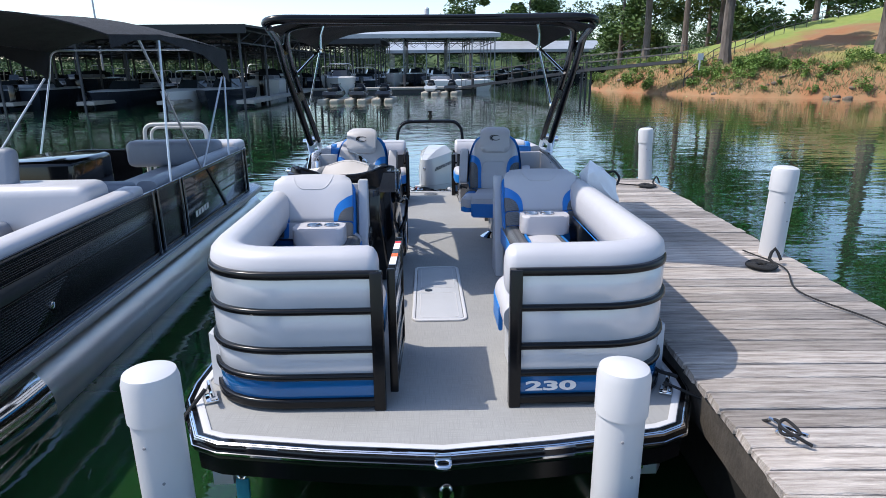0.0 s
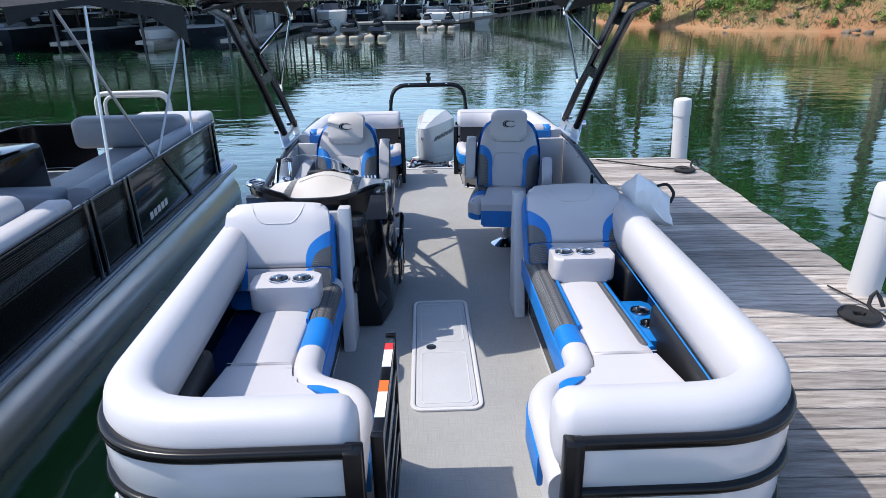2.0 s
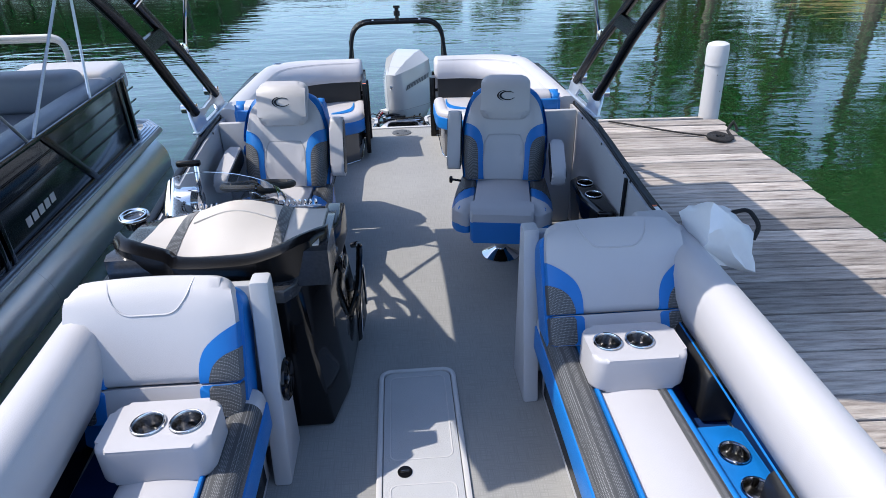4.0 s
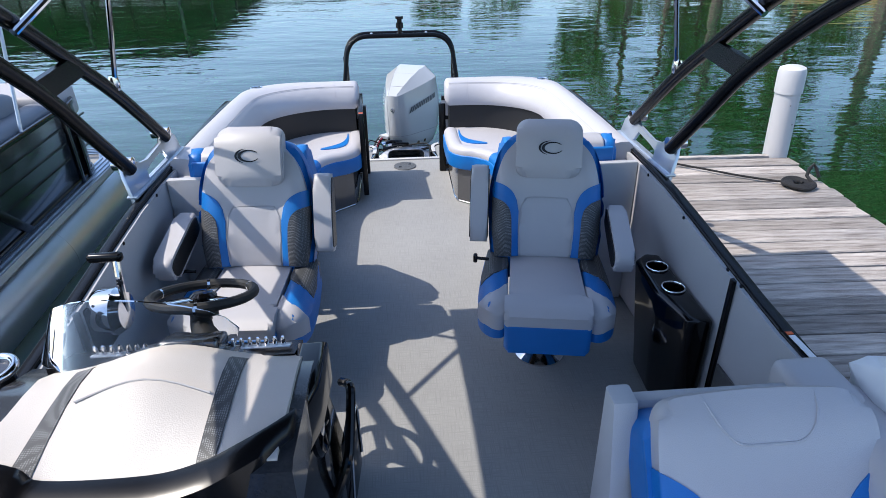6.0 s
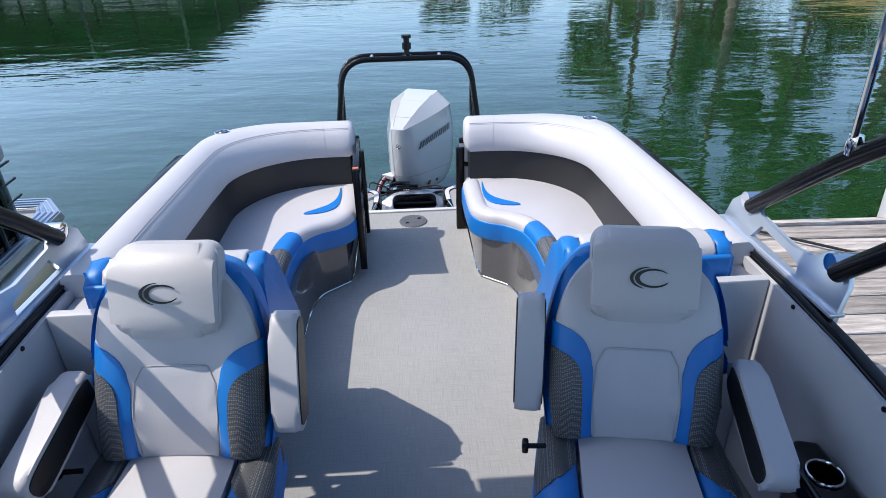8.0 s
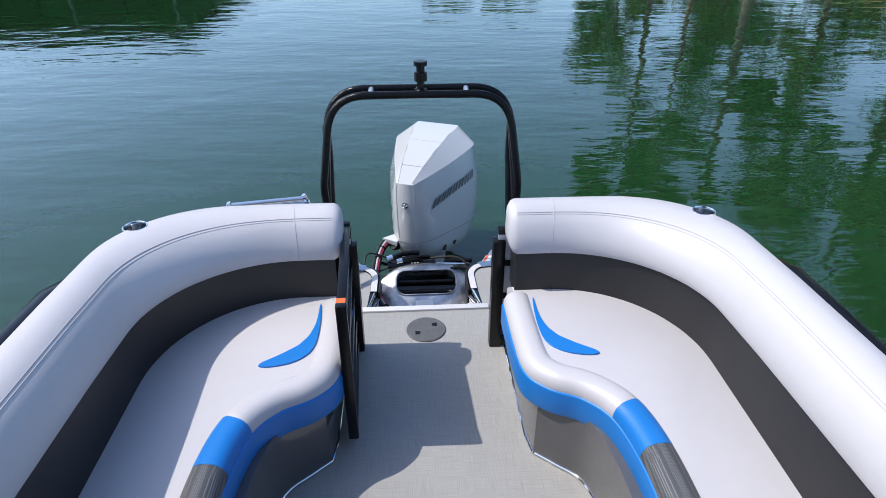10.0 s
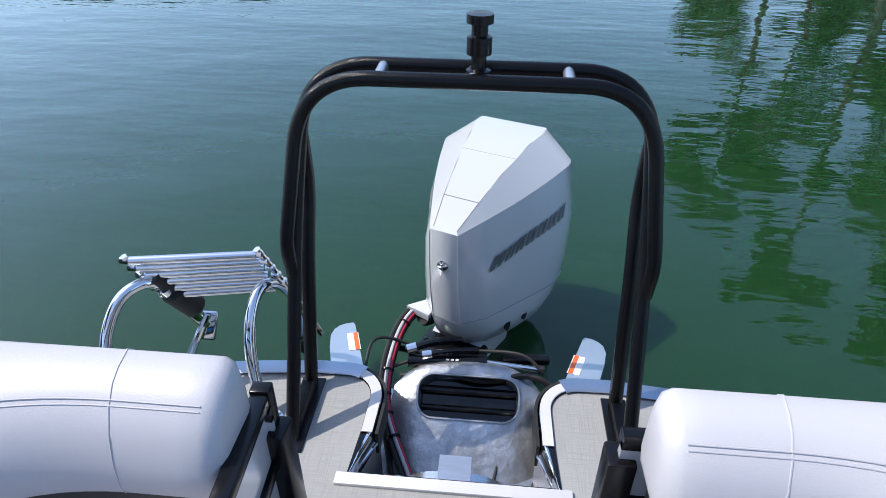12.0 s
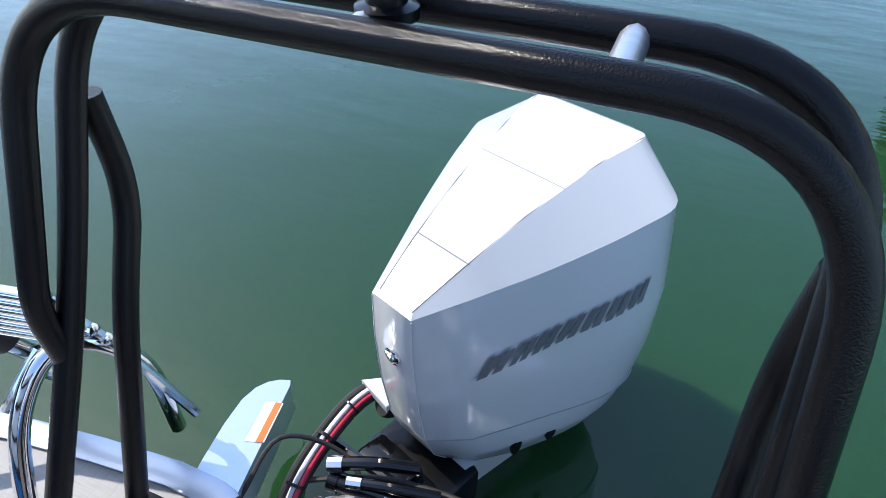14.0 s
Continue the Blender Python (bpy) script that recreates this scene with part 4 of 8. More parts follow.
    for s in (-1, 1):
        if s == arm_up:
            A = F @ pose(s * 0.325, 0.10, -0.005) @ Matrix(((0, 0, s, 0), (1, 0, 0, 0), (0, 1, 0, 0), (0, 0, 0, 1)))
            prof = plan([(-0.035, -0.045), (-0.04, 0.03), (-0.01, 0.06), (0.15, 0.062), (0.30, 0.05), (0.335, 0.02), (0.335, -0.02), (0.30, -0.05), (0.15, -0.052), (0.0, -0.06), (-0.035, -0.045)], 3)[:-1]
        else:
            A = pose(s * 0.335, 0.19, 0.665, 14, 0, 0) @ Matrix(((0, 0, s, 0), (1, 0, 0, 0), (0, 1, 0, 0), (0, 0, 0, 1)))
            prof = plan([(-0.33, 0.0), (-0.325, 0.038), (-0.285, 0.055), (-0.14, 0.056), (0.05, 0.05), (0.06, 0.0), (0.05, -0.06), (-0.08, -0.066), (-0.27, -0.066), (-0.315, -0.045), (-0.33, 0.0)], 3)[:-1]
        cy, cz = sum(a for a, b in prof) / len(prof), sum(b for a, b in prof) / len(prof)
        inn = [(cy + (a - cy) * 0.90, cz + (b - cz) * 0.74) for a, b in prof]
        part("armrest", moved(prism(turned(prof), -0.042, 0.042, 0.022, 4, sides=True), A), M_WHITE, C, "white armrest", angle=50)
        for q in (-0.046, 0.0405):
            part("armrest_side", moved(prism(turned(inn), q, q + 0.0055, 0.002, 1, sides=True), A), M_GREY, C, "dark grey armrest side")
    part("recline_lever", tube([(-0.27, 0.05, 0.50), (-0.325, 0.03, 0.515)], 0.008, 8), M_BLACK, C, "black lever")
    part("recline_knob", box(-0.342, -0.322, 0.015, 0.045, 0.495, 0.535, 0.006), M_BLACK, C, "black lever knob")
    return C


captain_chair(0.625, 4.57, -10, "white, grey and blue passenger captain chair on a steel pedestal", -1)
captain_chair(-0.755, 4.615, -4, "white, grey and blue helm captain chair behind the wheel", 1)


def stern_bench(s, lab):
    B = thing("stern_bench", BOAT, lab, "boat bench", "stern benches")
    X = lambda pts: [(s * x, y) for x, y in pts]
    orient = lambda pts: pts if s > 0 else pts[::-1]
    base = [(0.385, 7.2), (0.385, 6.62)] + [(p.x, p.y) for p in smooth_path([(0.40, 6.53, 0), (0.47, 6.47, 0), (0.56, 6.38, 0), (0.60, 6.2, 0), (0.605, 5.95, 0)], 4)] + [(0.62, 5.35), (1.19, 5.35), (1.19, 6.75), (1.10, 7.02), (0.9, 7.18), (0.6, 7.2)]
    part("plinth", prism(orient(X(base)), 0.004, 0.31, 0.0), mat("gloss_grey_plinth", (0.09, 0.09, 0.095), rough=0.14, vary=0.2, scale=3, coat=0.5), B, "glossy dark grey moulded base")
    rimp = [Vector((s * x, y, 0)) for x, y in base[:-6]]
    part("plinth_edge", sweep(pad_profile(-0.006, 0.006, 0.004, 0.016, 0.003, 1), rimp), M_CHROME, B, "bright base trim")
    seat = [(p.x, p.y) for p in smooth_path([(0.40, 7.0, 0), (0.40, 6.77, 0), (0.415, 6.63, 0), (0.47, 6.55, 0), (0.57, 6.49, 0), (0.67, 6.37, 0), (0.71, 6.16, 0), (0.715, 5.9, 0), (0.715, 5.5, 0)], 4)] + [(0.74, 5.36), (1.10, 5.36), (1.10, 6.62), (1.06, 6.86), (0.95, 7.02), (0.72, 7.1), (0.36, 7.1)]
    part("seat_cushion", prism(orient(X(seat)), 0.30, 0.435, 0.02, 4), M_WHITE, B, "white vinyl seat cushion")
    V = lambda pts: [Vector((s * x, y, 0)) for x, y in pts]
    sw = lambda prof: [(s * o, z) for o, z in prof][::s]
    edge = plan([(0.66, 5.5), (0.66, 5.9), (0.655, 6.15), (0.62, 6.33), (0.54, 6.43), (0.43, 6.49), (0.36, 6.58), (0.345, 6.75), (0.345, 7.02)], 7)
    prof = pad_profile(-0.012, 0.105, 0.335, 0.452, 0.05, 5)
    g_pts = [p for p in edge if p[1] < 6.17]
    b_pts = [g_pts[-1]] + [p for p in edge if 6.17 <= p[1] < 6.34]
    w_pts = [b_pts[-1]] + [p for p in edge if p[1] >= 6.34]
    part("edge_roll", roll(sw(prof), V(g_pts), 0.02), M_MESH, B, "grey woven edge roll", angle=60)
    part("edge_wrap", roll(sw(pad_profile(-0.0125, 0.1055, 0.334, 0.4525, 0.05, 5)), V(b_pts), 0.0), M_BLUE, B, "blue wrap on the edge roll", angle=60)
    part("nose_roll", roll(sw(prof), V(w_pts), 0.02), M_WHITE, B, "white padded nose roll", angle=60)
    part("edge_band", roll(sw(pad_profile(-0.019, 0.01, 0.282, 0.395, 0.01, 3)), V(edge), 0.0), M_BLUE, B, "blue edge band", angle=60)
    fin = smooth_path([(0.455, 7.0, 0), (0.458, 6.86, 0), (0.49, 6.75, 0), (0.56, 6.68, 0), (0.64, 6.62, 0), (0.60, 6.605, 0), (0.51, 6.63, 0), (0.45, 6.70, 0), (0.44, 6.85, 0)], 4, closed=True)
    part("seat_inlay", prism(orient(X([(p.x, p.y) for p in fin])), 0.42, 0.4415, 0.003, 1), M_BLUE, B, "blue swoosh inlay")
    # back: a wide sloping roll between the seat and the rail, over a dark lower band
    def arc(x, y, r, n=64):
        bend = [Vector((s * (x - r + r * math.sin(radians(a))), y - r + r * math.cos(radians(a)), 0)) for a in range(0, 91, 6)]
        line = finer([Vector((s * 0.385, y, 0))] + bend + [Vector((s * x, 5.2, 0))], 0.03)
        dist = [0.0]
        for p, q in zip(line, line[1:]):
            dist.append(dist[-1] + (q - p).length)
        out = []
        for k in range(n):
            d = dist[-1] * k / (n - 1)
            i = max(j for j in range(len(dist)) if dist[j] <= d + 1e-9)
            j = min(i + 1, len(line) - 1)
            out.append(line[i].lerp(line[j], (d - dist[i]) / max(1e-9, dist[j] - dist[i])) if j > i else line[i])
        return out
    inner, outer = arc(1.03, 7.045, 0.50), arc(1.232, 7.225, 0.42)
    lift = lambda p: float(np.interp(p.y, [5.2, 5.7, 6.4, 7.0, 7.25], [0.115, 0.11, 0.09, 0.058, 0.042]))
    roll_p = [(0.04, 0.576), (0.0, 0.602), (0.03, 0.65), (0.13, 0.70), (0.28, 0.738), (0.45, 0.760), (0.62, 0.768), (0.86, 0.768), (0.96, 0.750), (1.0, 0.70), (1.0, 0.60), (0.9, 0.566)]
    rings = [[p.lerp(q, k) + Vector((0, 0, z + lift(p.lerp(q, 0.6)))) for k, z in roll_p] for p, q in zip(inner, outer)]
    end = rings[0]
    mid = sum(end, Vector()) / len(end)
    caps = [[mid + (v - mid) * (0.45 + 0.55 * math.cos(radians(a))) - Vector((s * 0.035 * math.sin(radians(a)), 0, 0)) for v in end] for a in (80, 60, 30)]
    part("back_roll", cut(loft(caps + rings), cup_hole(s * 1.135, 7.01, 0.815, 0.042)), M_WHITE, B, "white vinyl back roll", angle=50)
    sg = 1 if s > 0 else -1
    low = [(-0.012, 0.41), (-0.018, 0.48), (-0.028, 0.572), (-0.15, 0.572), (-0.15, 0.41)]
    rows = []
    for i, p in enumerate(inner):
        d = (inner[min(i + 1, len(inner) - 1)] - inner[max(i - 1, 0)]).normalized()
        right = Vector((d.y, -d.x, 0))
        rows.append([p + right * (sg * o) + Vector((0, 0, z + (lift(p) if z > 0.5 else 0.0))) for o, z in low])
    part("back_lower", loft(rows), M_GREY, B, "dark grey lower back", angle=50)
    part("piping", tube([r[2] + Vector((0, 0, 0.004)) for r in rows], 0.008, 8), M_BLUE, B, "blue piping")
    for k, z in ((0.29, 0.7402), (0.33, 0.7462)):
        stitch([p.lerp(q, k) + Vector((0, 0, z + lift(p.lerp(q, 0.6)))) for p, q in zip(inner, outer)], B, 0.0015)
    stitch([v + (v - mid) * 0.004 for v in rings[4]][:9], B, 0.0015)
    # a raised backrest across the front of the bench: blue shell, white cushion on its after side
    lean = plan([(5.115, 0.44), (5.10, 0.70), (5.105, 0.88), (5.135, 0.925), (5.20, 0.935), (5.265, 0.905), (5.36, 0.78), (5.48, 0.58), (5.57, 0.44)], 3)
    def slab(x0, x1, grow, r):
        bm = prism([(y + (grow if y > 5.2 else -grow), z + (grow if z > 0.8 else 0)) for y, z in lean], min(s * x0, s * x1), max(s * x0, s * x1), r, 3, sides=True)
        for v in bm.verts:
            v.co = Vector((v.co.z, v.co.x, v.co.y))
        return bm
    part("backrest_cushion", slab(0.575, 1.035, 0.004, 0.012), M_WHITE, B, "white reclined backrest cushion", angle=50)
    for x0, x1 in ((0.51, 0.578), (1.032, 1.10)):
        part("backrest_wing", slab(x0, x1, 0.0, 0.026), M_BLUE, B, "blue backrest side", angle=50)
    part("backrest_shell", box(min(s * 0.53, s * 1.08), max(s * 0.53, s * 1.08), 5.078, 5.10, 0.42, 0.90, 0.010, 3), M_BLUE, B, "blue backrest shell")
    part("bulkhead", box(min(s * 0.70, s * 1.195), max(s * 0.70, s * 1.195), 5.02, 5.06, 0.004, 0.835, 0.008), M_WALLGREY, B, "pale forward bulkhead")
    part("side_shelf", box(min(s * 1.08, s * 1.195), max(s * 1.08, s * 1.195), 5.062, 5.32, 0.76, 0.79, 0.008), M_WALLGREY, B, "pale shelf beside the backrest")
    cup_ring(B, s * 1.135, 7.01, 0.822, 0.042)
    return B


stern_bench(1, "white stern bench with dark grey lower back and blue trim")
stern_bench(-1, "white stern bench with blue trim beside the open stern gate")

# ---- gates ----
def gate(m, length, h, lab, labels):
    g = thing("gate", BOAT @ m, lab, "boat gate", "gates")
    part("gate_post", box(-0.02, 0.02, 0, 0.03, 0.05, h, 0.005), M_BLACK, g)
    part("gate_post", box(-0.02, 0.02, length - 0.03, length, 0.05, h, 0.005), M_BLACK, g)
    for z in (0.06, 0.20, 0.34, 0.50, h - 0.035):
        part("gate_rail", box(-0.018, 0.018, 0.03, length - 0.03, z, z + 0.03, 0.006), M_BLACK, g)
    part("gate_panel", box(-0.006, 0.006, 0.03, length - 0.03, 0.09, h - 0.04), M_PANEL, g, "silver gate panel")
    for y0, y1, m2 in labels:
        if y1 < length - 0.02:
            part("warning_label", box(-0.016, 0.016, y0, y1, h - 0.0049, h - 0.003), m2, g, "small warning sticker")
    return g


gate(pose(-0.225, 1.06, 0.0, 0, 0, -1), 0.66, 0.68, "black framed bow gate swung open along the walkway", ((0.10, 0.24, M_LABELW), (0.24, 0.31, M_LABELO), (0.40, 0.52, M_LABELW), (0.52, 0.57, M_LABELR)))
gate(pose(-0.315, 6.60, 0.0, 0, 0, 3), 0.66, 0.70, "black framed stern gate swung open inward", ((0.03, 0.06, M_LABELO),))

# ---- helm console ----
con = thing("helm_console", BOAT, "gloss black helm console with warm white dash hood", "helm console")
body = [(-1.17, 3.06), (-0.36, 3.06), (-0.30, 3.3), (-0.265, 3.90), (-0.34, 3.94), (-1.17, 3.94)]
lo_ring = [(x, y, 0.004) for x, y in body]
hi_ring = [(-1.19, 3.10, 0.70), (-0.44, 3.10, 0.78), (-0.36, 3.25, 0.82), (-0.30, 3.56, 0.82), (-0.36, 3.62, 0.80), (-1.19, 3.62, 0.70)]
b = loft([lo_ring, hi_ring])
bmesh.ops.bevel(b, geom=b.edges[:], offset=0.02, segments=3, profile=0.5, affect="EDGES", clamp_overlap=True)
part("body", b, M_GLOSSBLACK, con, "gloss black moulded body")
part("front_ledge", prism([(-1.19, 3.0), (-0.47, 3.0), (-0.43, 3.05), (-0.40, 3.3), (-1.19, 3.3)], 0.70, 0.755, 0.012, 3), M_SPECKLE, con, "speckled dark grey ledge")
lip = smooth_path([(-1.12, 3.19, 0.885), (-1.05, 3.115, 0.885), (-0.91, 3.09, 0.845), (-0.85, 3.07, 0.822), (-0.62, 3.06, 0.828), (-0.50, 3.07, 0.85), (-0.42, 3.09, 0.878), (-0.36, 3.13, 0.885), (-0.31, 3.20, 0.87)], 5)
rings = []
for p in lip:
    rings.append([p + Vector(q) for q in ((0, 0.02, -0.118), (0, -0.004, -0.112), (0, -0.026, 0.024), (0, 0.012, 0.042), (0, 0.05, 0.036), (0, 0.06, -0.06))])
part("front_lip", loft(rings), M_BLACK, con, "black brow", angle=60)
def hood_ring(x, lift, ya, yb, floor):
    """One section of the dash cover: up from the brow, over a crown, and down to the switches."""
    u = (x + 1.02) / 0.68
    crown = 0.870 + 0.068 * math.exp(-((u - 0.47) / 0.27) ** 2) + 0.014 * u
    edge = float(np.interp(x, [-1.12, -1.04, -0.9, -0.84, -0.62, -0.5, -0.42, -0.31], [0.90, 0.90, 0.868, 0.852, 0.858, 0.878, 0.90, 0.90]))
    pts = [(ya, edge + lift - 0.012), (ya + 0.03, edge + lift)]
    for k in (0.35, 0.7, 1.0):
        pts.append((ya + 0.03 + (3.40 - ya - 0.03) * k, edge + (crown - edge) * math.sin(math.pi / 2 * k) + lift))
    pts += [(3.47, crown - 0.008 + lift), (yb, crown - 0.05 + lift), (yb, floor), (ya, floor)]
    return [Vector((x, y, z)) for y, z in pts]
part("cowl_top", loft([hood_ring(x, -0.016, 3.085, 3.60, 0.72) for x in np.linspace(-1.13, -0.30, 19)]), M_SPECKLE, con, "speckled black cowl round the hood", angle=60)
part("dash_hood", loft([hood_ring(x, 0.0, 3.11, 3.555, 0.74) for x in np.linspace(-1.03, -0.335, 19)]), M_TAN, con, "warm white padded hood", angle=60)
for xa, xb in ((-0.925, -0.88), (-0.52, -0.475)):
    part("hood_stripe", loft([hood_ring(x, 0.003, 3.112, 3.54, 0.76) for x in np.linspace(xa, xb, 3)]), M_MESH, con, "grey mesh stripe", angle=60)
seam = [hood_ring(x, 0.001, 3.11, 3.555, 0.74)[3] for x in np.linspace(-0.86, -0.53, 9)]
part("hood_seam", tube([p + Vector((0, 0.03 * math.sin(math.pi * i / 8), 0.004)) for i, p in enumerate(seam)], 0.0035, 6), M_TAN, con, "raised hood seam")
part("binnacle", prism([(-0.36, 3.24), (-0.32, 3.26), (-0.28, 3.40), (-0.272, 3.60), (-0.36, 3.60)], 0.70, 0.852, 0.02, 3), M_GLOSSBLACK, con, "gloss black binnacle")
part("dash_panel", loft([[Vector((-1.05, 3.54, 0.66)), Vector((-0.36, 3.54, 0.66)), Vector((-0.36, 3.70, 0.66)), Vector((-1.05, 3.70, 0.66))], [Vector((-1.05, 3.54, 0.845)), Vector((-0.36, 3.54, 0.85)), Vector((-0.36, 3.675, 0.80)), Vector((-1.05, 3.675, 0.795))]]), M_BLACK, con, "black switch panel")
part("gauge_pod", moved(box(-0.085, 0.085, -0.07, 0.06, 0, 0.045, 0.012, 3), pose(-0.665, 3.62, 0.825, -22, 0, 0)), M_CUPWELL, con, "dark gauge pod")
part("dash_label", moved(box(-0.05, 0.05, -0.02, 0.02, 0.0455, 0.047), pose(-0.665, 3.61, 0.825, -22, 0, 0)), M_LABELW, con, "white and orange dash sticker")
part("dash_label", moved(box(-0.05, 0.03, 0.0, 0.02, 0.0472, 0.048), pose(-0.665, 3.61, 0.825, -22, 0, 0)), M_LABELO, con, "white and orange dash sticker")
for x0 in (-0.94, -0.545):
    part("switch_plate", moved(box(-0.012, 0.165, -0.018, 0.018, 0, 0.006, 0.002), pose(x0, 3.60, 0.835, -19, 0, 0)), M_ALU, con, "silver switch plate")
    for k in range(7):
        part("switch", moved(lathe([(0.008, 0), (0.007, 0.022), (0.004, 0.030)], 10), pose(x0 + 0.024 * k, 3.60, 0.840)), M_CHROME, con, "chrome toggle switch")
# wheel
W = pose(-0.735, 3.955, 0.81, -17, 0, 0) @ Matrix.Scale(0.92, 4)
wheel = part("steering_wheel", moved(tube([(0.185 * math.cos(a), 0.185 * math.sin(a), 0) for a in np.linspace(0, 2 * math.pi, 33)[:-1]], 0.019, 10, closed=True), W), M_RUBBER, con, "black padded wheel rim")
for a in (90, 210, 330):
    part("spoke", moved(box(0.03, 0.178, -0.024, 0.024, -0.014, -0.004, 0.004), W @ pose(0, 0, 0, 0, 0, a)), M_CHROME, wheel, "brushed steel spoke")
part("hub", moved(lathe([(0.05, -0.03), (0.05, 0.0), (0.035, 0.012), (0.0, 0.014)], 20), W), M_GLOSSBLACK, wheel)
part("column", tube([W @ Vector((0, 0, -0.02)), W @ Vector((0, 0, -0.10)), Vector((-0.68, 3.80, 0.70)), Vector((-0.65, 3.69, 0.70))], [0.044, 0.046, 0.055, 0.06], 14), M_RUBBER, con, "black steering column boot")
part("column_collar", moved(lathe([(0.05, -0.045), (0.053, -0.04), (0.053, -0.03), (0.05, -0.025)], 18), W), M_CHROME, con, "bright collar")
for a in (35, 100, 165, 280):
    part("grip_band", moved(tube([(0.185 * math.cos(radians(a + d)), 0.185 * math.sin(radians(a + d)), 0) for d in (-1.6, 1.6)], 0.0197, 10), W), M_CHROME, wheel, "bright grip band")
# windscreen
ws = []
for u in np.linspace(0, 1, 13):
    a = radians(190 - 175 * u)
    x, y = -0.81 + 0.28 * math.cos(a), 3.60 - 0.10 * math.sin(a)
    hgt = 0.015 + 0.165 * math.sin(math.pi * u) ** 0.8
    ws.append([Vector((x, y, 0.84)), Vector((x * 0.98 - 0.016, y + 0.10, 0.84 + hgt)), Vector((x * 0.98 - 0.016, y + 0.106, 0.84 + hgt)), Vector((x, y + 0.006, 0.84))])
g = part("windscreen", loft(ws), M_GLASS, con, "smoked clear acrylic windscreen")
g.visible_shadow = False
sp = thing("speaker", BOAT @ pose(-0.305, 3.44, 0.66, 0, 84, -4), "black round loudspeaker in the console side", "speaker", "speakers")
speaker(sp, 0.085)
part("grab_rail", tube(rounded([(-0.29, 3.50, 0.30), (-0.24, 3.54, 0.42), (-0.235, 3.74, 0.56), (-0.275, 3.80, 0.52)], 0.05, 4), 0.016, 10), M_GLOSSBLACK, con, "black grab handle")
part("side_fin", prism([(-0.272, 3.60), (-0.256, 3.62), (-0.240, 3.86), (-0.258, 3.88)], 0.06, 0.42, 0.006), M_GLOSSBLACK, con, "gloss black side fin")
part("side_flash", tube(rounded([(-0.250, 3.60, 0.10), (-0.243, 3.66, 0.40), (-0.236, 3.84, 0.40), (-0.236, 3.86, 0.12)], 0.06, 5), 0.005, 8), M_CHROME, con, "thin bright edge of the side fin")
part("rail_ring", moved(tube([(0.052 * math.cos(q), 0.052 * math.sin(q), 0) for q in np.linspace(0, 2 * math.pi, 33)[:-1]], 0.013, 12, closed=True), pose(-1.19, 3.54, 0.852, 6, 0, 0)), M_CHROME, con, "polished ring on the rail")
part("ring_well", moved(lathe([(0.044, -0.05), (0.044, -0.004)], 24), pose(-1.19, 3.54, 0.852, 6, 0, 0)), M_CUPWELL, con, "dark well under the ring")
thr = thing("throttle", BOAT @ pose(-1.14, 4.12, 0.0), "chrome and black engine throttle on the side", "throttle")
part("throttle_body", moved(lathe([(0.085, -0.06), (0.092, -0.035), (0.092, 0.02), (0.07, 0.05), (0.02, 0.056)], 24), pose(0, 0, 0.66, 0, 90, 0)), M_CHROME, thr)
part("throttle_lever", tube(rounded([(0.05, 0, 0.66), (0.055, 0.0, 0.78), (0.05, 0.03, 0.865)], 0.03, 4), 0.013, 10), M_CHROME, thr)
part("throttle_knob", box(-0.05, 0.075, 0.015, 0.05, 0.855, 0.89, 0.012, 3), M_BLACK, thr, "black hand grip")
part("throttle_bracket", box(-0.075, -0.04, -0.09, 0.09, 0.50, 0.72, 0.01), M_BLACK, thr)

# ---- cup holder stand ----
cs = thing("cup_holder_stand", BOAT, "black plastic drink stand with two cup holders by the side lining", "drink stand")
lo = [(1.09, 4.03), (1.188, 4.03), (1.188, 4.50), (1.12, 4.53), (1.06, 4.42), (1.05, 4.22)]
hi = [(1.10, 4.05), (1.188, 4.03), (1.188, 4.60), (1.14, 4.62), (1.07, 4.56), (1.06, 4.28)]
b = loft([[(x, y, 0.004) for x, y in lo], [(x - 0.02 if x < 1.15 else x, y, 0.52) for x, y in hi]])
bmesh.ops.bevel(b, geom=b.edges[:], offset=0.02, segments=3, profile=0.5, affect="EDGES", clamp_overlap=True)
part("body", cut(b, cup_hole(1.125, 4.475, 0.52, 0.046), cup_hole(1.125, 4.29, 0.52, 0.046)), M_GLOSSBLACK, cs)
cup_ring(cs, 1.125, 4.475, 0.521, 0.046, shell=M_GLOSSBLACK)
cup_ring(cs, 1.125, 4.29, 0.521, 0.046, shell=M_GLOSSBLACK)
# ---- arch and canvas top ----
arch = thing("bimini_arch", BOAT, "black tubular arch with folded canvas top on silver brackets", "boat arch")
def bow_tube(side, top_y, top_x, top_z, set_back=0.0):
    """An arch tube: its legs sweep up and forward from the brackets to the level top bar."""
    right = smooth_path(side, 6)
    left = [Vector((-p.x, p.y, p.z)) for p in right]
    bow = [(x * top_x, top_y + set_back * (1 - x * x), top_z + 0.02 * (1 - x * x)) for x in (-1, -0.6, -0.25, 0.25, 0.6, 1)]
    return left[:-1] + rounded([left[-1]] + bow + [right[-1]], 0.2, 8) + right[-2::-1]
OUT_SIDE = [(1.262, 4.83, 0.965), (1.28, 4.60, 1.20), (1.295, 4.36, 1.435), (1.285, 3.95, 1.70), (1.22, 3.45, 1.895)]
INN_SIDE = [(1.275, 5.35, 0.955), (1.285, 5.15, 1.125), (1.295, 4.93, 1.30), (1.30, 4.67, 1.47), (1.275, 4.20, 1.73), (1.20, 3.70, 1.90)]
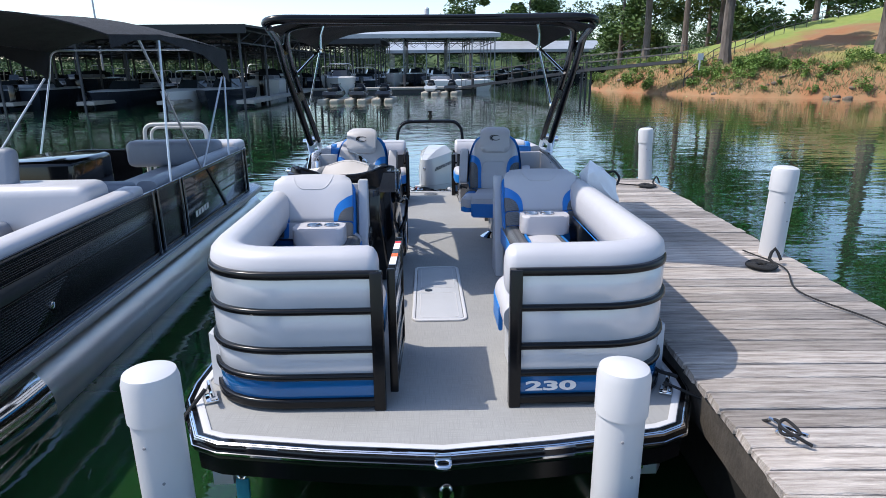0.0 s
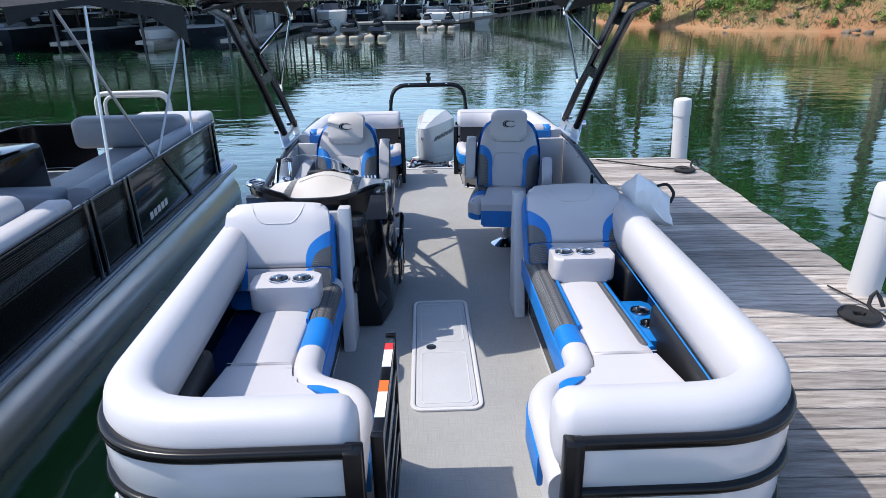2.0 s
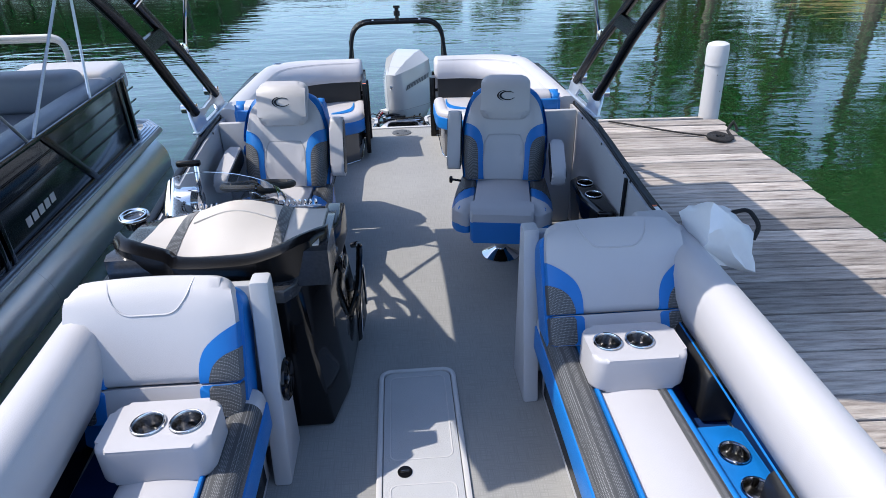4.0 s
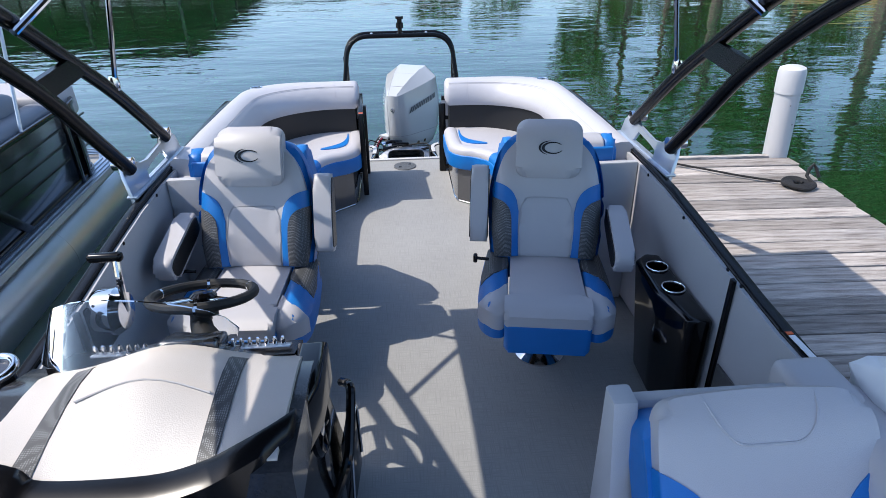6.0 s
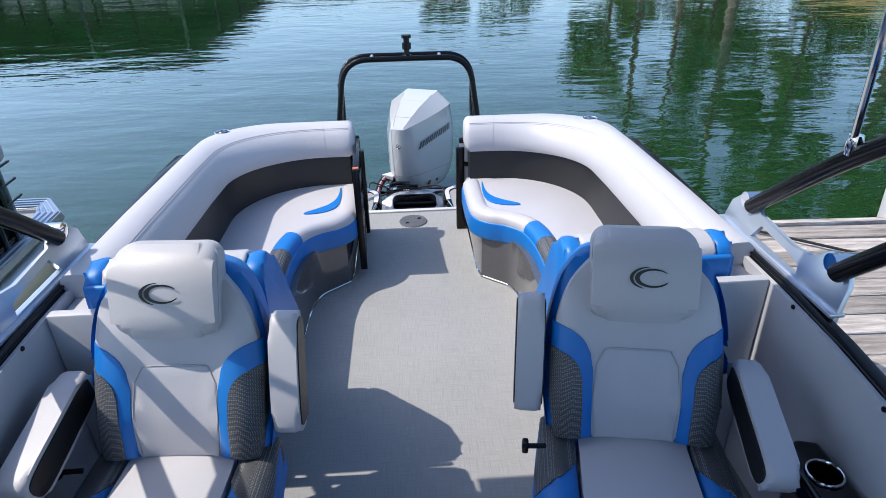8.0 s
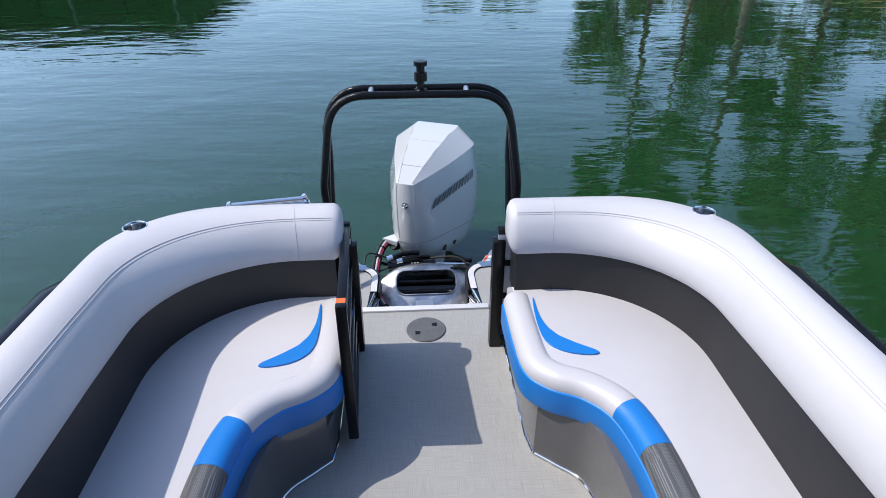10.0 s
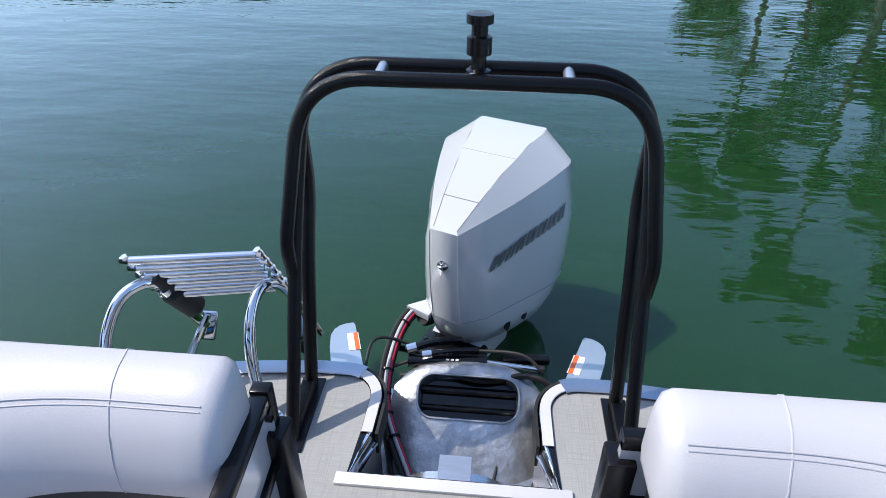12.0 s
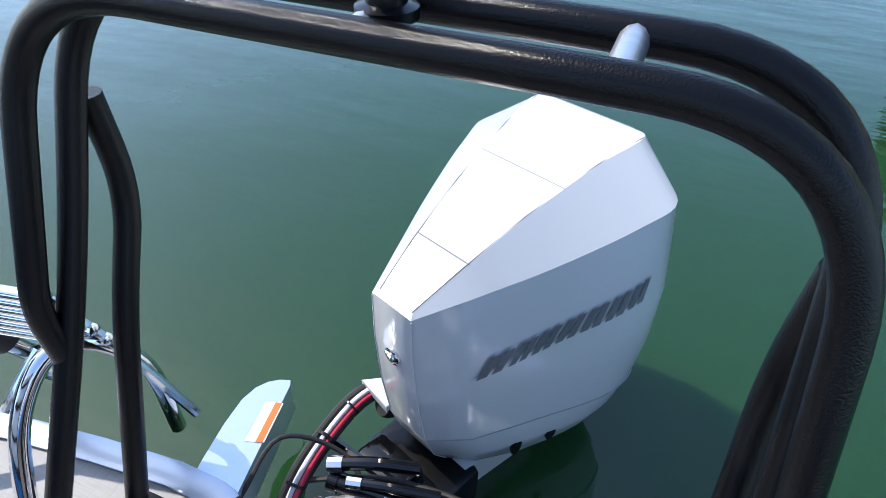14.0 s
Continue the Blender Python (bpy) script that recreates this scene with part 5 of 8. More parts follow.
OUT = bow_tube(OUT_SIDE, 2.68, 1.135, 1.962, 0.25)
INN = bow_tube(INN_SIDE, 3.25, 1.09, 1.985)
part("arch_tube", tube(OUT, 0.03, 14), M_BLACK, arch)
part("arch_tube", tube(INN, 0.03, 14), M_BLACK, arch)
for s in (-1, 1):
    for a, b2 in (((1.29, 4.37, 1.43), (1.286, 4.66, 1.46)), ((1.255, 3.65, 1.83), (1.235, 3.90, 1.85))):
        a, b2 = Vector((s * a[0], a[1], a[2])), Vector((s * b2[0], b2[1], b2[2]))
        d = (b2 - a).normalized()
        u = Vector((0, -0.72, 0.69)).normalized()
        bm = bmesh.new()
        n = d.cross(u).normalized() * 0.012
        k = u * 0.055
        R = [[bm.verts.new(p + q) for q in (n + k, n - k, -n - k, -n + k)] for p in (a, b2)]
        for i in range(4):
            bm.faces.new((R[0][i], R[0][(i + 1) % 4], R[1][(i + 1) % 4], R[1][i]))
        part("arch_gusset", bm, M_BLACK, arch, "black tie plate")
    br = [(5.50, 0.82), (5.48, 0.93), (5.42, 0.985), (5.34, 0.985), (5.28, 0.945), (5.06, 0.935), (4.97, 0.945), (4.91, 1.0), (4.82, 1.005), (4.78, 0.94), (4.77, 0.82)]
    hole = [(5.28, 0.865), (5.25, 0.92), (5.08, 0.91), (5.0, 0.90), (4.985, 0.865)]
    bb = cut(prism(br, -0.009, 0.009, 0.004, 2, sides=True), prism(hole, -0.05, 0.05))
    for v in bb.verts:
        v.co = Vector((s * (1.258 + 0.30 * max(0.0, v.co.y - 0.86)) + v.co.z, v.co.x, v.co.y))
    part("bracket", bb, M_PALEALU, arch, "silver cast bracket")
    part("bracket_foot", box(min(s * 1.235, s * 1.285), max(s * 1.235, s * 1.285), 4.77, 5.50, 0.842, 0.856, 0.004), M_PALEALU, arch, "silver bracket foot")
    for y, z in ((4.86, 0.985), (5.37, 0.975)):
        part("bracket_knob", moved(lathe([(0.03, -0.045), (0.03, 0.045), (0.016, 0.05)], 14), pose(s * 1.30, y, z, 0, 90, 0)), M_CHROME, arch, "polished bolt")
    J = (s * 1.09, 4.72, 1.90)
    part("strut", tube(rounded([(s * 0.80, 3.15, 1.975), (s * 0.95, 3.9, 1.965), J], 0.2, 4), 0.014, 10), M_CHROME, arch, "polished strut")
    part("strut", tube([J, (s * 1.262, 4.28, 1.64)], 0.014, 10), M_CHROME, arch, "polished strut")
    part("strut", tube([J, (s * 1.278, 4.945, 1.335)], 0.011, 10), M_CHROME, arch, "polished strut")
    part("strut_knuckle", moved(lathe([(0.02, -0.03), (0.024, 0.0), (0.02, 0.03)], 12), pose(*J)), M_CHROME, arch, "polished joint")
    part("strut_knuckle", moved(lathe([(0.02, -0.03), (0.024, 0.0), (0.02, 0.03)], 12), pose(s * 1.28, 4.94, 1.33)), M_CHROME, arch, "polished joint")
can = thing("bimini_canvas", BOAT, "black canvas bimini top stretched over the arch", "bimini canvas")
rings = []
for v in np.linspace(0, 1, 11):
    y = 2.67 + 2.35 * v
    z = 1.995 + 0.04 * math.sin(math.pi * v) + 0.11 * v
    hw = (1.165 + 0.005 * v) * (1 - 0.06 * max(0.0, 0.1 - v) / 0.1)
    top = [Vector((hw * u, y + 0.26 * (1 - u * u) * (1 - v) ** 2, z - (0.09 + 0.10 * v) * abs(u) ** 5)) for u in np.linspace(-1, 1, 15)]
    rings.append(top + [p - Vector((0, 0, 0.012)) for p in top[::-1]])
part("canvas", loft(rings), M_CANVAS, can, angle=60)
al = part("anchor_light", moved(lathe([(0.03, 0.0), (0.03, 0.03), (0.02, 0.035), (0.02, 0.10), (0.012, 0.11)], 16), pose(-0.03, 3.5, 2.02)), M_PVC, can, "white mast light")

# ---- tow bar at the stern ----
tow = thing("tow_bar", BOAT @ pose(0, 0.058, 0), "textured black double tube tow bar over the engine", "tow bar")
near = rounded([(-0.508, 7.612, 0.0), (-0.524, 7.945, 0.58), (-0.488, 8.107, 1.036), (0.494, 8.107, 1.036), (0.530, 7.945, 0.58), (0.516, 7.612, 0.0)], 0.20, 12)
part("hoop", tube(near, 0.0215, 16), M_TEXBLACK, tow, "black after hoop")
far = rounded([(-0.524, 7.870, 0.455), (-0.532, 7.868, 0.56), (-0.470, 7.997, 1.030), (0.480, 7.997, 1.030), (0.538, 7.868, 0.56), (0.532, 7.870, 0.455)], 0.19, 12)
part("hoop", tube(far, 0.021, 16), M_TEXBLACK, tow, "black forward hoop")
for s in (-1, 1):
    part("brace_leg", tube(rounded([(s * 0.510, 7.835, 0.0), (s * 0.512, 7.99, 0.46), (s * 0.512, 8.085, 0.66), (s * 0.514, 8.075, 0.84)], 0.12, 6), 0.0225, 14), M_TEXBLACK, tow, "black brace leg")
for x in (-0.255, 0.0, 0.258):
    part("hoop_spacer", tube([(x, 8.100, 1.036), (x, 8.004, 1.031)], 0.016, 12), M_ALU, tow, "bare aluminium spacer")
part("tow_pin", moved(lathe([(0.034, 0.0), (0.034, 0.012), (0.022, 0.016), (0.02, 0.05), (0.034, 0.055), (0.034, 0.10), (0.022, 0.104), (0.022, 0.13), (0.036, 0.135), (0.036, 0.158), (0.0, 0.16)], 20), pose(0.012, 8.052, 1.035)), M_BLACK, tow, "black tow knob")
for s in (-1, 1):
    part("foot_plate", prism([(s * 0.51 - 0.04, 7.57), (s * 0.51 + 0.04, 7.57), (s * 0.51 + 0.04, 7.88), (s * 0.51 - 0.04, 7.88)], 0.0, 0.008, 0.003), M_BLACK, tow)
    part("gusset", prism([(s * 0.51 - 0.02, 7.64), (s * 0.51 + 0.02, 7.64), (s * 0.51 + 0.02, 7.82), (s * 0.51 - 0.02, 7.82)], 0.008, 0.055, 0.004), M_TEXBLACK, tow)

# ---- motor well, transom and outboard ----
well = thing("motor_well", BOAT, "bare aluminium motor well and transom pod at the stern", "motor well")
part("well_lip", box(-0.345, 0.345, 7.528, 7.568, -0.002, 0.013, 0.003), M_PVC, well)
for s in (-1, 1):
    part("well_side", prism([(s * x, y) for x, y in ((0.300, 7.58), (0.309, 7.58), (0.272, 7.80), (0.262, 7.80))][::s], -0.30, -0.004), M_ALU, well)
part("well_floor", box(-0.298, 0.298, 7.58, 8.2, -0.34, -0.30), M_POD, well)
pod = []
for y, z, hw in ((7.80, -0.295, 0.255), (7.90, -0.245, 0.28), (8.02, -0.155, 0.29), (8.105, -0.090, 0.275), (8.135, -0.076, 0.25), (8.165, -0.080, 0.235), (8.175, -0.32, 0.235)):
    pod.append([Vector((0.02 + hw * k, y - 0.035 * abs(k) ** 2, z - 0.05 * abs(k) ** 4)) for k in np.linspace(-1, 1, 17)] + [Vector((0.02 + hw * k, y, -0.34)) for k in np.linspace(1, -1, 17)])
SLOT = pose(0.022, 8.030, -0.139, 37, 0, 0)
slot = rrect(-0.185, 0.185, -0.078, 0.078, 0.06, 6)
part("transom", cut(loft(pod), moved(prism(slot, -0.10, 0.08), SLOT)), M_POD, well, "welded mottled aluminium transom pod", angle=40)
part("slot_lip", moved(sweep(pad_profile(-0.004, 0.004, -0.012, 0.006, 0.002, 1), [Vector((x, y, 0)) for x, y in rrect(-0.187, 0.187, -0.080, 0.080, 0.06, 6)], closed=True), SLOT), M_POD, well, "rolled lip of the transom opening")
# a black sheet at the bottom of the recess stands in for its shade
part("slot_shade", moved(prism(rrect(-0.183, 0.183, -0.076, 0.076, 0.058, 6), -0.096, -0.090), SLOT), M_GLOSSBLACK, well, "black sheet for the shade inside the transom opening")
for z, r in ((0.030, 0.016), (-0.035, 0.011)):
    part("inner_tube", moved(tube([(-0.180, z, -0.07), (0.180, z, -0.07)], r, 10), SLOT), M_BLACK, well, "black tube inside the transom")
for x in (-0.15, 0.0, 0.15):
    part("well_rib", box(x - 0.008, x + 0.008, 7.585, 7.80, -0.302, -0.29, 0.002), M_POD, well)
for s in (-1, 1):
    blade = [(0.335, 7.955), (0.455, 7.965), (0.488, 8.06), (0.522, 8.17), (0.544, 8.265), (0.543, 8.32), (0.530, 8.355), (0.508, 8.378), (0.482, 8.390), (0.470, 8.372)]
    def on_wing(pts, z0, z1):
        bm = prism([(s * x, y) for x, y in pts][::s], z0, z1)
        for v in bm.verts:
            v.co.z += -0.010 - 0.287 * (v.co.y - 7.99)
        return bm
    f = part("stern_wing", merge(on_wing(blade, -0.006, 0.0), on_wing([(0.335, 7.955), (0.339, 7.953), (0.474, 8.371), (0.470, 8.372)], -0.11, -0.0065)), M_PALEALU, well, "pale aluminium wing beside the motor")
    y1 = 0.0 if s < 0 else -0.07
    for u0, u1, z, m2 in ((0.0, 0.042, 0.0012, M_LABELW), (0.003, 0.019, 0.0022, M_LABELO)):
        tag = [(x + y1 * 0.34, y + y1) for x, y in ((0.398 + u0, 8.163 - u0 * 0.4), (0.398 + u1, 8.163 - u1 * 0.4), (0.441 + u1, 8.301 - u1 * 0.4), (0.441 + u0, 8.301 - u0 * 0.4))]
        part("wing_label", on_wing(tag, z, z + 0.0006), m2, f, "small warning sticker")

mot = thing("outboard_motor", BOAT @ pose(-0.095, 8.284, 0.008, 0, 0, -22.1), "white outboard motor with dark lettering steered to one side", "outboard motor")
PROFILE = [
    (-0.205, ((0.16, 0.050), (0.20, 0.104), (0.30, 0.172), (0.47, 0.225), (0.58, 0.190), (0.63, 0.08))),
    (-0.185, ((0.11, 0.055), (0.16, 0.118), (0.285, 0.188), (0.47, 0.246), (0.60, 0.212), (0.66, 0.085))),
    (-0.110, ((0.062, 0.060), (0.125, 0.130), (0.277, 0.204), (0.472, 0.275), (0.61, 0.245), (0.69, 0.10))),
    (-0.024, ((0.034, 0.060), (0.114, 0.134), (0.276, 0.211), (0.472, 0.292), (0.613, 0.268), (0.704, 0.11))),
    (-0.020, ((0.033, 0.060), (0.114, 0.135), (0.276, 0.212), (0.472, 0.293), (0.613, 0.269), (0.706, 0.11))),
    (0.12, ((0.012, 0.060), (0.112, 0.138), (0.278, 0.214), (0.473, 0.303), (0.614, 0.285), (0.715, 0.12))),
    (0.28, ((0.0, 0.058), (0.112, 0.136), (0.28, 0.211), (0.474, 0.300), (0.612, 0.286), (0.715, 0.13))),
]
def full_ring(half):
    side = [Vector((half[0][1], half[0][0], half[0][2]))] + smooth_path([(r, a, z) for a, r, z in half[1:]], 5)
    return side + [Vector((-p.x, p.y, p.z)) for p in side[::-1]]
rings = [full_ring([(a, r, z) for a, r in h]) for z, h in PROFILE]
part("lower_cowl", loft(rings[:4]), M_COWL2, mot, "white lower cowl", angle=62)
shoulder = full_ring([(0.0, 0.056, 0.405), (0.112, 0.108, 0.420), (0.28, 0.182, 0.446), (0.474, 0.252, 0.480), (0.59, 0.268, 0.500), (0.69, 0.145, 0.500)])
CREST = [(0.012, 0.048, 0.412), (0.125, 0.070, 0.466), (0.28, 0.096, 0.526), (0.474, 0.128, 0.578), (0.615, 0.148, 0.594)]
crown = full_ring(CREST + [(0.655, 0.10, 0.586)])
part("cowl", loft(rings[4:] + [shoulder], cap=False), M_COWL, mot, "pearl white cowl side", angle=62)
lift = [v + Vector((0, 0, 0.0005)) for v in shoulder]
lid = loft([lift, crown], cap=False)
lid.verts.ensure_lookup_table()
top = lid.verts[-len(crown):]
for i in range(len(crown) // 2 - 1):
    lid.faces.new((top[i], top[i + 1], top[-2 - i], top[-1 - i]))
part("cowl_top", lid, M_COWL, mot, "pearl white faceted cowl top", angle=22)
for s in (-1, 1):
    part("panel_seam", tube([(s * r, a, z + 0.0005) for a, r, z in [(q[0], q[1] - 0.002, q[2]) for q in CREST]], 0.0016, 5), M_SEAM, mot)
    part("panel_seam", tube([(s * (r + 0.0005), a, z) for z, a, r in ((-0.185, 0.11, 0.055), (-0.110, 0.062, 0.060), (-0.020, 0.033, 0.060), (0.12, 0.012, 0.060), (0.28, 0.0, 0.058), (0.40, 0.0, 0.056))], 0.0012, 5), M_COWL2, mot)
part("panel_seam", tube([(-0.072, 0.14, 0.4730), (0.072, 0.14, 0.4730)], 0.0016, 5), M_SEAM, mot)
part("panel_seam", tube([(-0.112, 0.38, 0.5545), (0.112, 0.38, 0.5545)], 0.0016, 5), M_SEAM, mot)
part("cowl_seam", loft([full_ring([(a * 1.0, r * 1.006, z) for a, r in PROFILE[4][1]]) for z in (-0.0235, -0.0195)]), M_SEAM, mot, "dark cowl joint")
part("badge", moved(merge(lathe([(0.022, 0), (0.022, 0.006), (0.017, 0.008)], 18), lathe([(0.012, 0.004), (0.010, 0.011), (0.0, 0.012)], 14)), pose(0.0, 0.0, 0.262, 90, 0, 0)), M_CHROME, mot, "round chrome badge")
def cowl_side(a, z):
    """The half width of the cowl at a along it, at the height z."""
    levels = [(PROFILE[k][0], [(p.y, p.x) for p in smooth_path([(r, q, 0) for q, r in PROFILE[k][1]], 4)]) for k in (4, 5, 6)]
    edge = ((0.0, 0.056, 0.405), (0.112, 0.108, 0.420), (0.28, 0.182, 0.446), (0.474, 0.252, 0.480), (0.59, 0.268, 0.500))
    hs = [h for h, _ in levels] + [float(np.interp(a, [q[0] for q in edge], [q[2] for q in edge]))]
    rs = [float(np.interp(a, [q[0] for q in line], [q[1] for q in line])) for _, line in levels] + [float(np.interp(a, [q[0] for q in edge], [q[1] for q in edge]))]
    return float(np.interp(z, hs, rs))
# the maker's name as plain slanted bars
name_plate = part("lettering", bmesh.new(), M_LETTER, mot, "dark grey slanted name bars")
bars = bmesh.new()
u = 0.0
for wdt in (0.062, 0.046, 0.05, 0.05, 0.05, 0.05, 0.048):
    for k in (0.0, 0.58):
        cell = []
        for du, dv in ((0, 0), (1, 0), (1, 1), (0, 1)):
            uu = u + wdt * 0.80 * (k + 0.42 * du) + 0.026 * dv
            a = 0.105 + uu * 1.06
            z = 0.207 + 0.112 * uu / 0.4 + (0.056 - 0.030 * uu) * dv
            cell.append(bars.verts.new((cowl_side(a, z) + 0.007, a, z)))
        bars.faces.new(cell)
    u += wdt
bars.to_mesh(name_plate.data)
bars.free()
for a, z in ((0.235, -0.128), (0.330, -0.122)):
    oval = [(0.014 * math.cos(radians(q)), 0.026 * math.sin(radians(q))) for q in range(0, 360, 24)]
    part("vent", moved(prism(oval, -0.004, 0.004), pose(0.183 + 0.40 * (a - 0.235), a, z) @ pose(0, 0, 0, 0, 0, -22) @ pose(0, 0, 0, 0, 78, 0) @ pose(0, 0, 0, 0, 0, 68)), M_BLACK, mot, "dark oval vent")
part("cable_shroud", moved(prism([(-0.075, -0.005), (0.03, -0.012), (0.045, 0.075), (-0.015, 0.07)], -0.030, 0.004, 0.005), pose(-0.115, 0.05, -0.035, 8, 6, 0)), M_COWL2, mot, "white bracket over the cable entry")
part("grommet", moved(lathe([(0.036, -0.03), (0.040, 0.0), (0.034, 0.014), (0.024, 0.012)], 16), pose(-0.115, 0.065, -0.072, 55, -30, 0)), M_RUBBER, mot, "black cable grommet")
part("midsection", loft([[Vector((x * k, 0.30 + y * k, z)) for x, y in ((-0.09, -0.14), (0.09, -0.14), (0.12, 0.05), (0.06, 0.25), (-0.06, 0.25), (-0.12, 0.05))] for z, k in ((-1.0, 0.6), (-0.62, 0.9), (-0.194, 1.25))]), M_COWL2, mot, "white leg")
part("clamp_bracket", box(-0.14, 0.14, 0.0, 0.16, -0.60, -0.196, 0.02), M_BLACK, mot, "black clamp bracket")
part("swivel", merge(box(-0.10, 0.06, -0.06, 0.03, -0.20, -0.135, 0.012), box(0.08, 0.16, -0.04, 0.02, -0.19, -0.14, 0.01), tube([(-0.18, -0.08, -0.15), (0.05, -0.05, -0.13)], 0.014, 8)), M_GLOSSBLACK, mot, "black tilt linkage")
ram = thing("steering_ram", BOAT, "black steering ram with a polished rod behind the transom", "steering ram")
part("cylinder", merge(tube([(-0.21, 8.160, -0.095), (0.075, 8.176, -0.095)], 0.024, 16), tube([(0.055, 8.175, -0.095), (0.085, 8.177, -0.095)], 0.028, 16), tube([(-0.215, 8.160, -0.095), (-0.19, 8.161, -0.095)], 0.028, 16)), M_GLOSSBLACK, ram, "gloss black cylinder")
part("rod", tube([(0.075, 8.176, -0.095), (0.290, 8.158, -0.098)], 0.011, 14), M_CHROME, ram, "polished steel rod")
part("rod_end", tube([(0.280, 8.159, -0.098), (0.302, 8.157, -0.098)], 0.017, 14), M_RUBBER, ram, "black rod end")
part("link_arm", moved(box(-0.09, 0.09, -0.018, 0.018, -0.014, 0.014, 0.006), pose(0.235, 8.215, -0.105, 0, 0, 6)), M_BLACK, ram, "black link arm")
part("maker_marks", merge(*[box(x, x + 0.012, 8.148, 8.158, -0.0722, -0.0715) for x in (-0.07, -0.052, -0.034)]), M_SILVERLETTER, ram, "small pale bars on the cylinder")
for pts, r in (([(-0.22, 8.17, -0.05), (-0.12, 8.20, -0.03), (-0.02, 8.24, -0.05)], 0.016), ([(-0.16, 8.15, -0.055), (-0.06, 8.17, -0.045), (0.05, 8.20, -0.06)], 0.012)):
    part("hose", tube(smooth_path(pts, 5), r, 10), M_GLOSSBLACK, ram, "black hydraulic hose")
    part("hose_end", tube([Vector(pts[0]), Vector(pts[0]).lerp(Vector(pts[1]), 0.35)], r + 0.004, 10), M_CHROME, ram, "bright hose end")
cab = thing("engine_cables", BOAT, "bundle of black, red and white engine cables tied together", "cables")
P = [Vector(p) for p in ((-0.185, 8.43, -0.06), (-0.235, 8.385, -0.055), (-0.275, 8.30, -0.085), (-0.292, 8.15, -0.11), (-0.29, 8.03, -0.175), (-0.25, 7.92, -0.215), (-0.17, 7.77, -0.265), (-0.12, 7.66, -0.28))]
for k, (dx, dz, r, m) in enumerate(((-0.012, 0, 0.013, M_RUBBER), (0.012, 0.004, 0.008, M_RED), (0.002, 0.014, 0.007, M_WHITE), (-0.018, 0.012, 0.009, M_RUBBER), (0.014, -0.010, 0.010, M_RUBBER))):
    part("cable", tube(smooth_path([p + Vector((dx, 0, dz)) for p in P], 6), r, 8), m, cab)
part("cable", tube(smooth_path([(-0.15, 8.16, -0.13), (0.10, 8.12, -0.12), (0.26, 8.10, -0.08), (0.345, 8.06, -0.14), (0.31, 7.92, -0.25), (0.26, 7.75, -0.29)], 6), 0.012, 8), M_RUBBER, cab)

for pts, r in (([(-0.36, 8.02, -0.05), (-0.34, 8.16, 0.0), (-0.22, 8.22, -0.07), (-0.10, 8.17, -0.12), (0.06, 8.15, -0.11)], 0.006),
               ([(-0.30, 8.14, -0.13), (-0.12, 8.20, -0.09), (0.06, 8.22, -0.08), (0.22, 8.19, -0.06), (0.30, 8.14, -0.10)], 0.007),
               ([(-0.24, 8.12, -0.14), (-0.10, 8.12, -0.11), (0.05, 8.10, -0.12), (0.16, 8.13, -0.14)], 0.009),
               ([(-0.29, 7.98, -0.22), (-0.25, 7.85, -0.26), (-0.21, 7.72, -0.28), (-0.17, 7.62, -0.285)], 0.010),
               ([(-0.25, 7.98, -0.22), (-0.20, 7.84, -0.27), (-0.15, 7.70, -0.285), (-0.08, 7.62, -0.29)], 0.009),
               ([(0.16, 7.95, -0.25), (0.13, 7.80, -0.285), (0.11, 7.64, -0.29)], 0.006)):
    part("cable", tube(smooth_path(pts, 6), r, 8), M_RUBBER, cab)
path = smooth_path(P, 6)
for k in (9, 14, 19, 23, 27, 31):
    part("cable_tie", tube([path[k], path[k].lerp(path[k + 1], 0.3)], 0.027, 12), M_BLACK, cab, "black cable tie")
for x in (-0.16, -0.08, 0.02, 0.10):
    part("hose_fitting", tube([(x, 8.14, -0.125), (x + 0.045, 8.145, -0.115)], 0.011, 10), M_CHROME, cab, "bright hose fitting")

# ---- boarding ladder ----
lad = thing("boarding_ladder", BOAT @ pose(0, 0.058, 0), "polished folded boarding ladder at the stern", "boarding ladder")
for hoop in ([(-1.003, 7.605, 0.0), (-1.07, 7.645, 0.10), (-1.10, 7.715, 0.25), (-1.07, 7.80, 0.365), (-1.01, 7.875, 0.385), (-0.96, 7.94, 0.31)], [(-0.601, 7.686, 0.0), (-0.65, 7.735, 0.10), (-0.676, 7.81, 0.25), (-0.668, 7.90, 0.345), (-0.635, 7.975, 0.335), (-0.60, 8.04, 0.20), (-0.60, 8.05, -0.03)]):
    part("ladder_arch", tube(smooth_path(hoop, 6), 0.019, 14), M_CHROME, lad)
    part("ladder_foot", moved(lathe([(0.04, 0.0), (0.04, 0.006), (0.022, 0.014)], 16), pose(*hoop[0])), M_CHROME, lad)
for k in range(6):
    z, dy, dx = 0.470 - 0.034 * k, 0.011 * k, 0.011 * k
    part("rung", tube([(-1.047 + dx, 7.869 + dy, z), (-0.667 + dx * 0.4, 7.946 + dy, z - 0.004)], 0.0145, 12), M_CHROME, lad)
for x, y in ((-1.055, 7.867), (-0.66, 7.948)):
    part("ladder_side", tube([(x, y - 0.004, 0.49), (x + 0.062, y + 0.062, 0.28)], 0.011, 10), M_CHROME, lad)
    for k in range(6):
        part("hinge_pin", moved(lathe([(0.013, -0.014), (0.013, 0.014), (0.006, 0.018)], 10), pose(x + 0.011 * k, y + 0.011 * k, 0.472 - 0.034 * k, 0, 90, 0)), M_CHROME, lad)
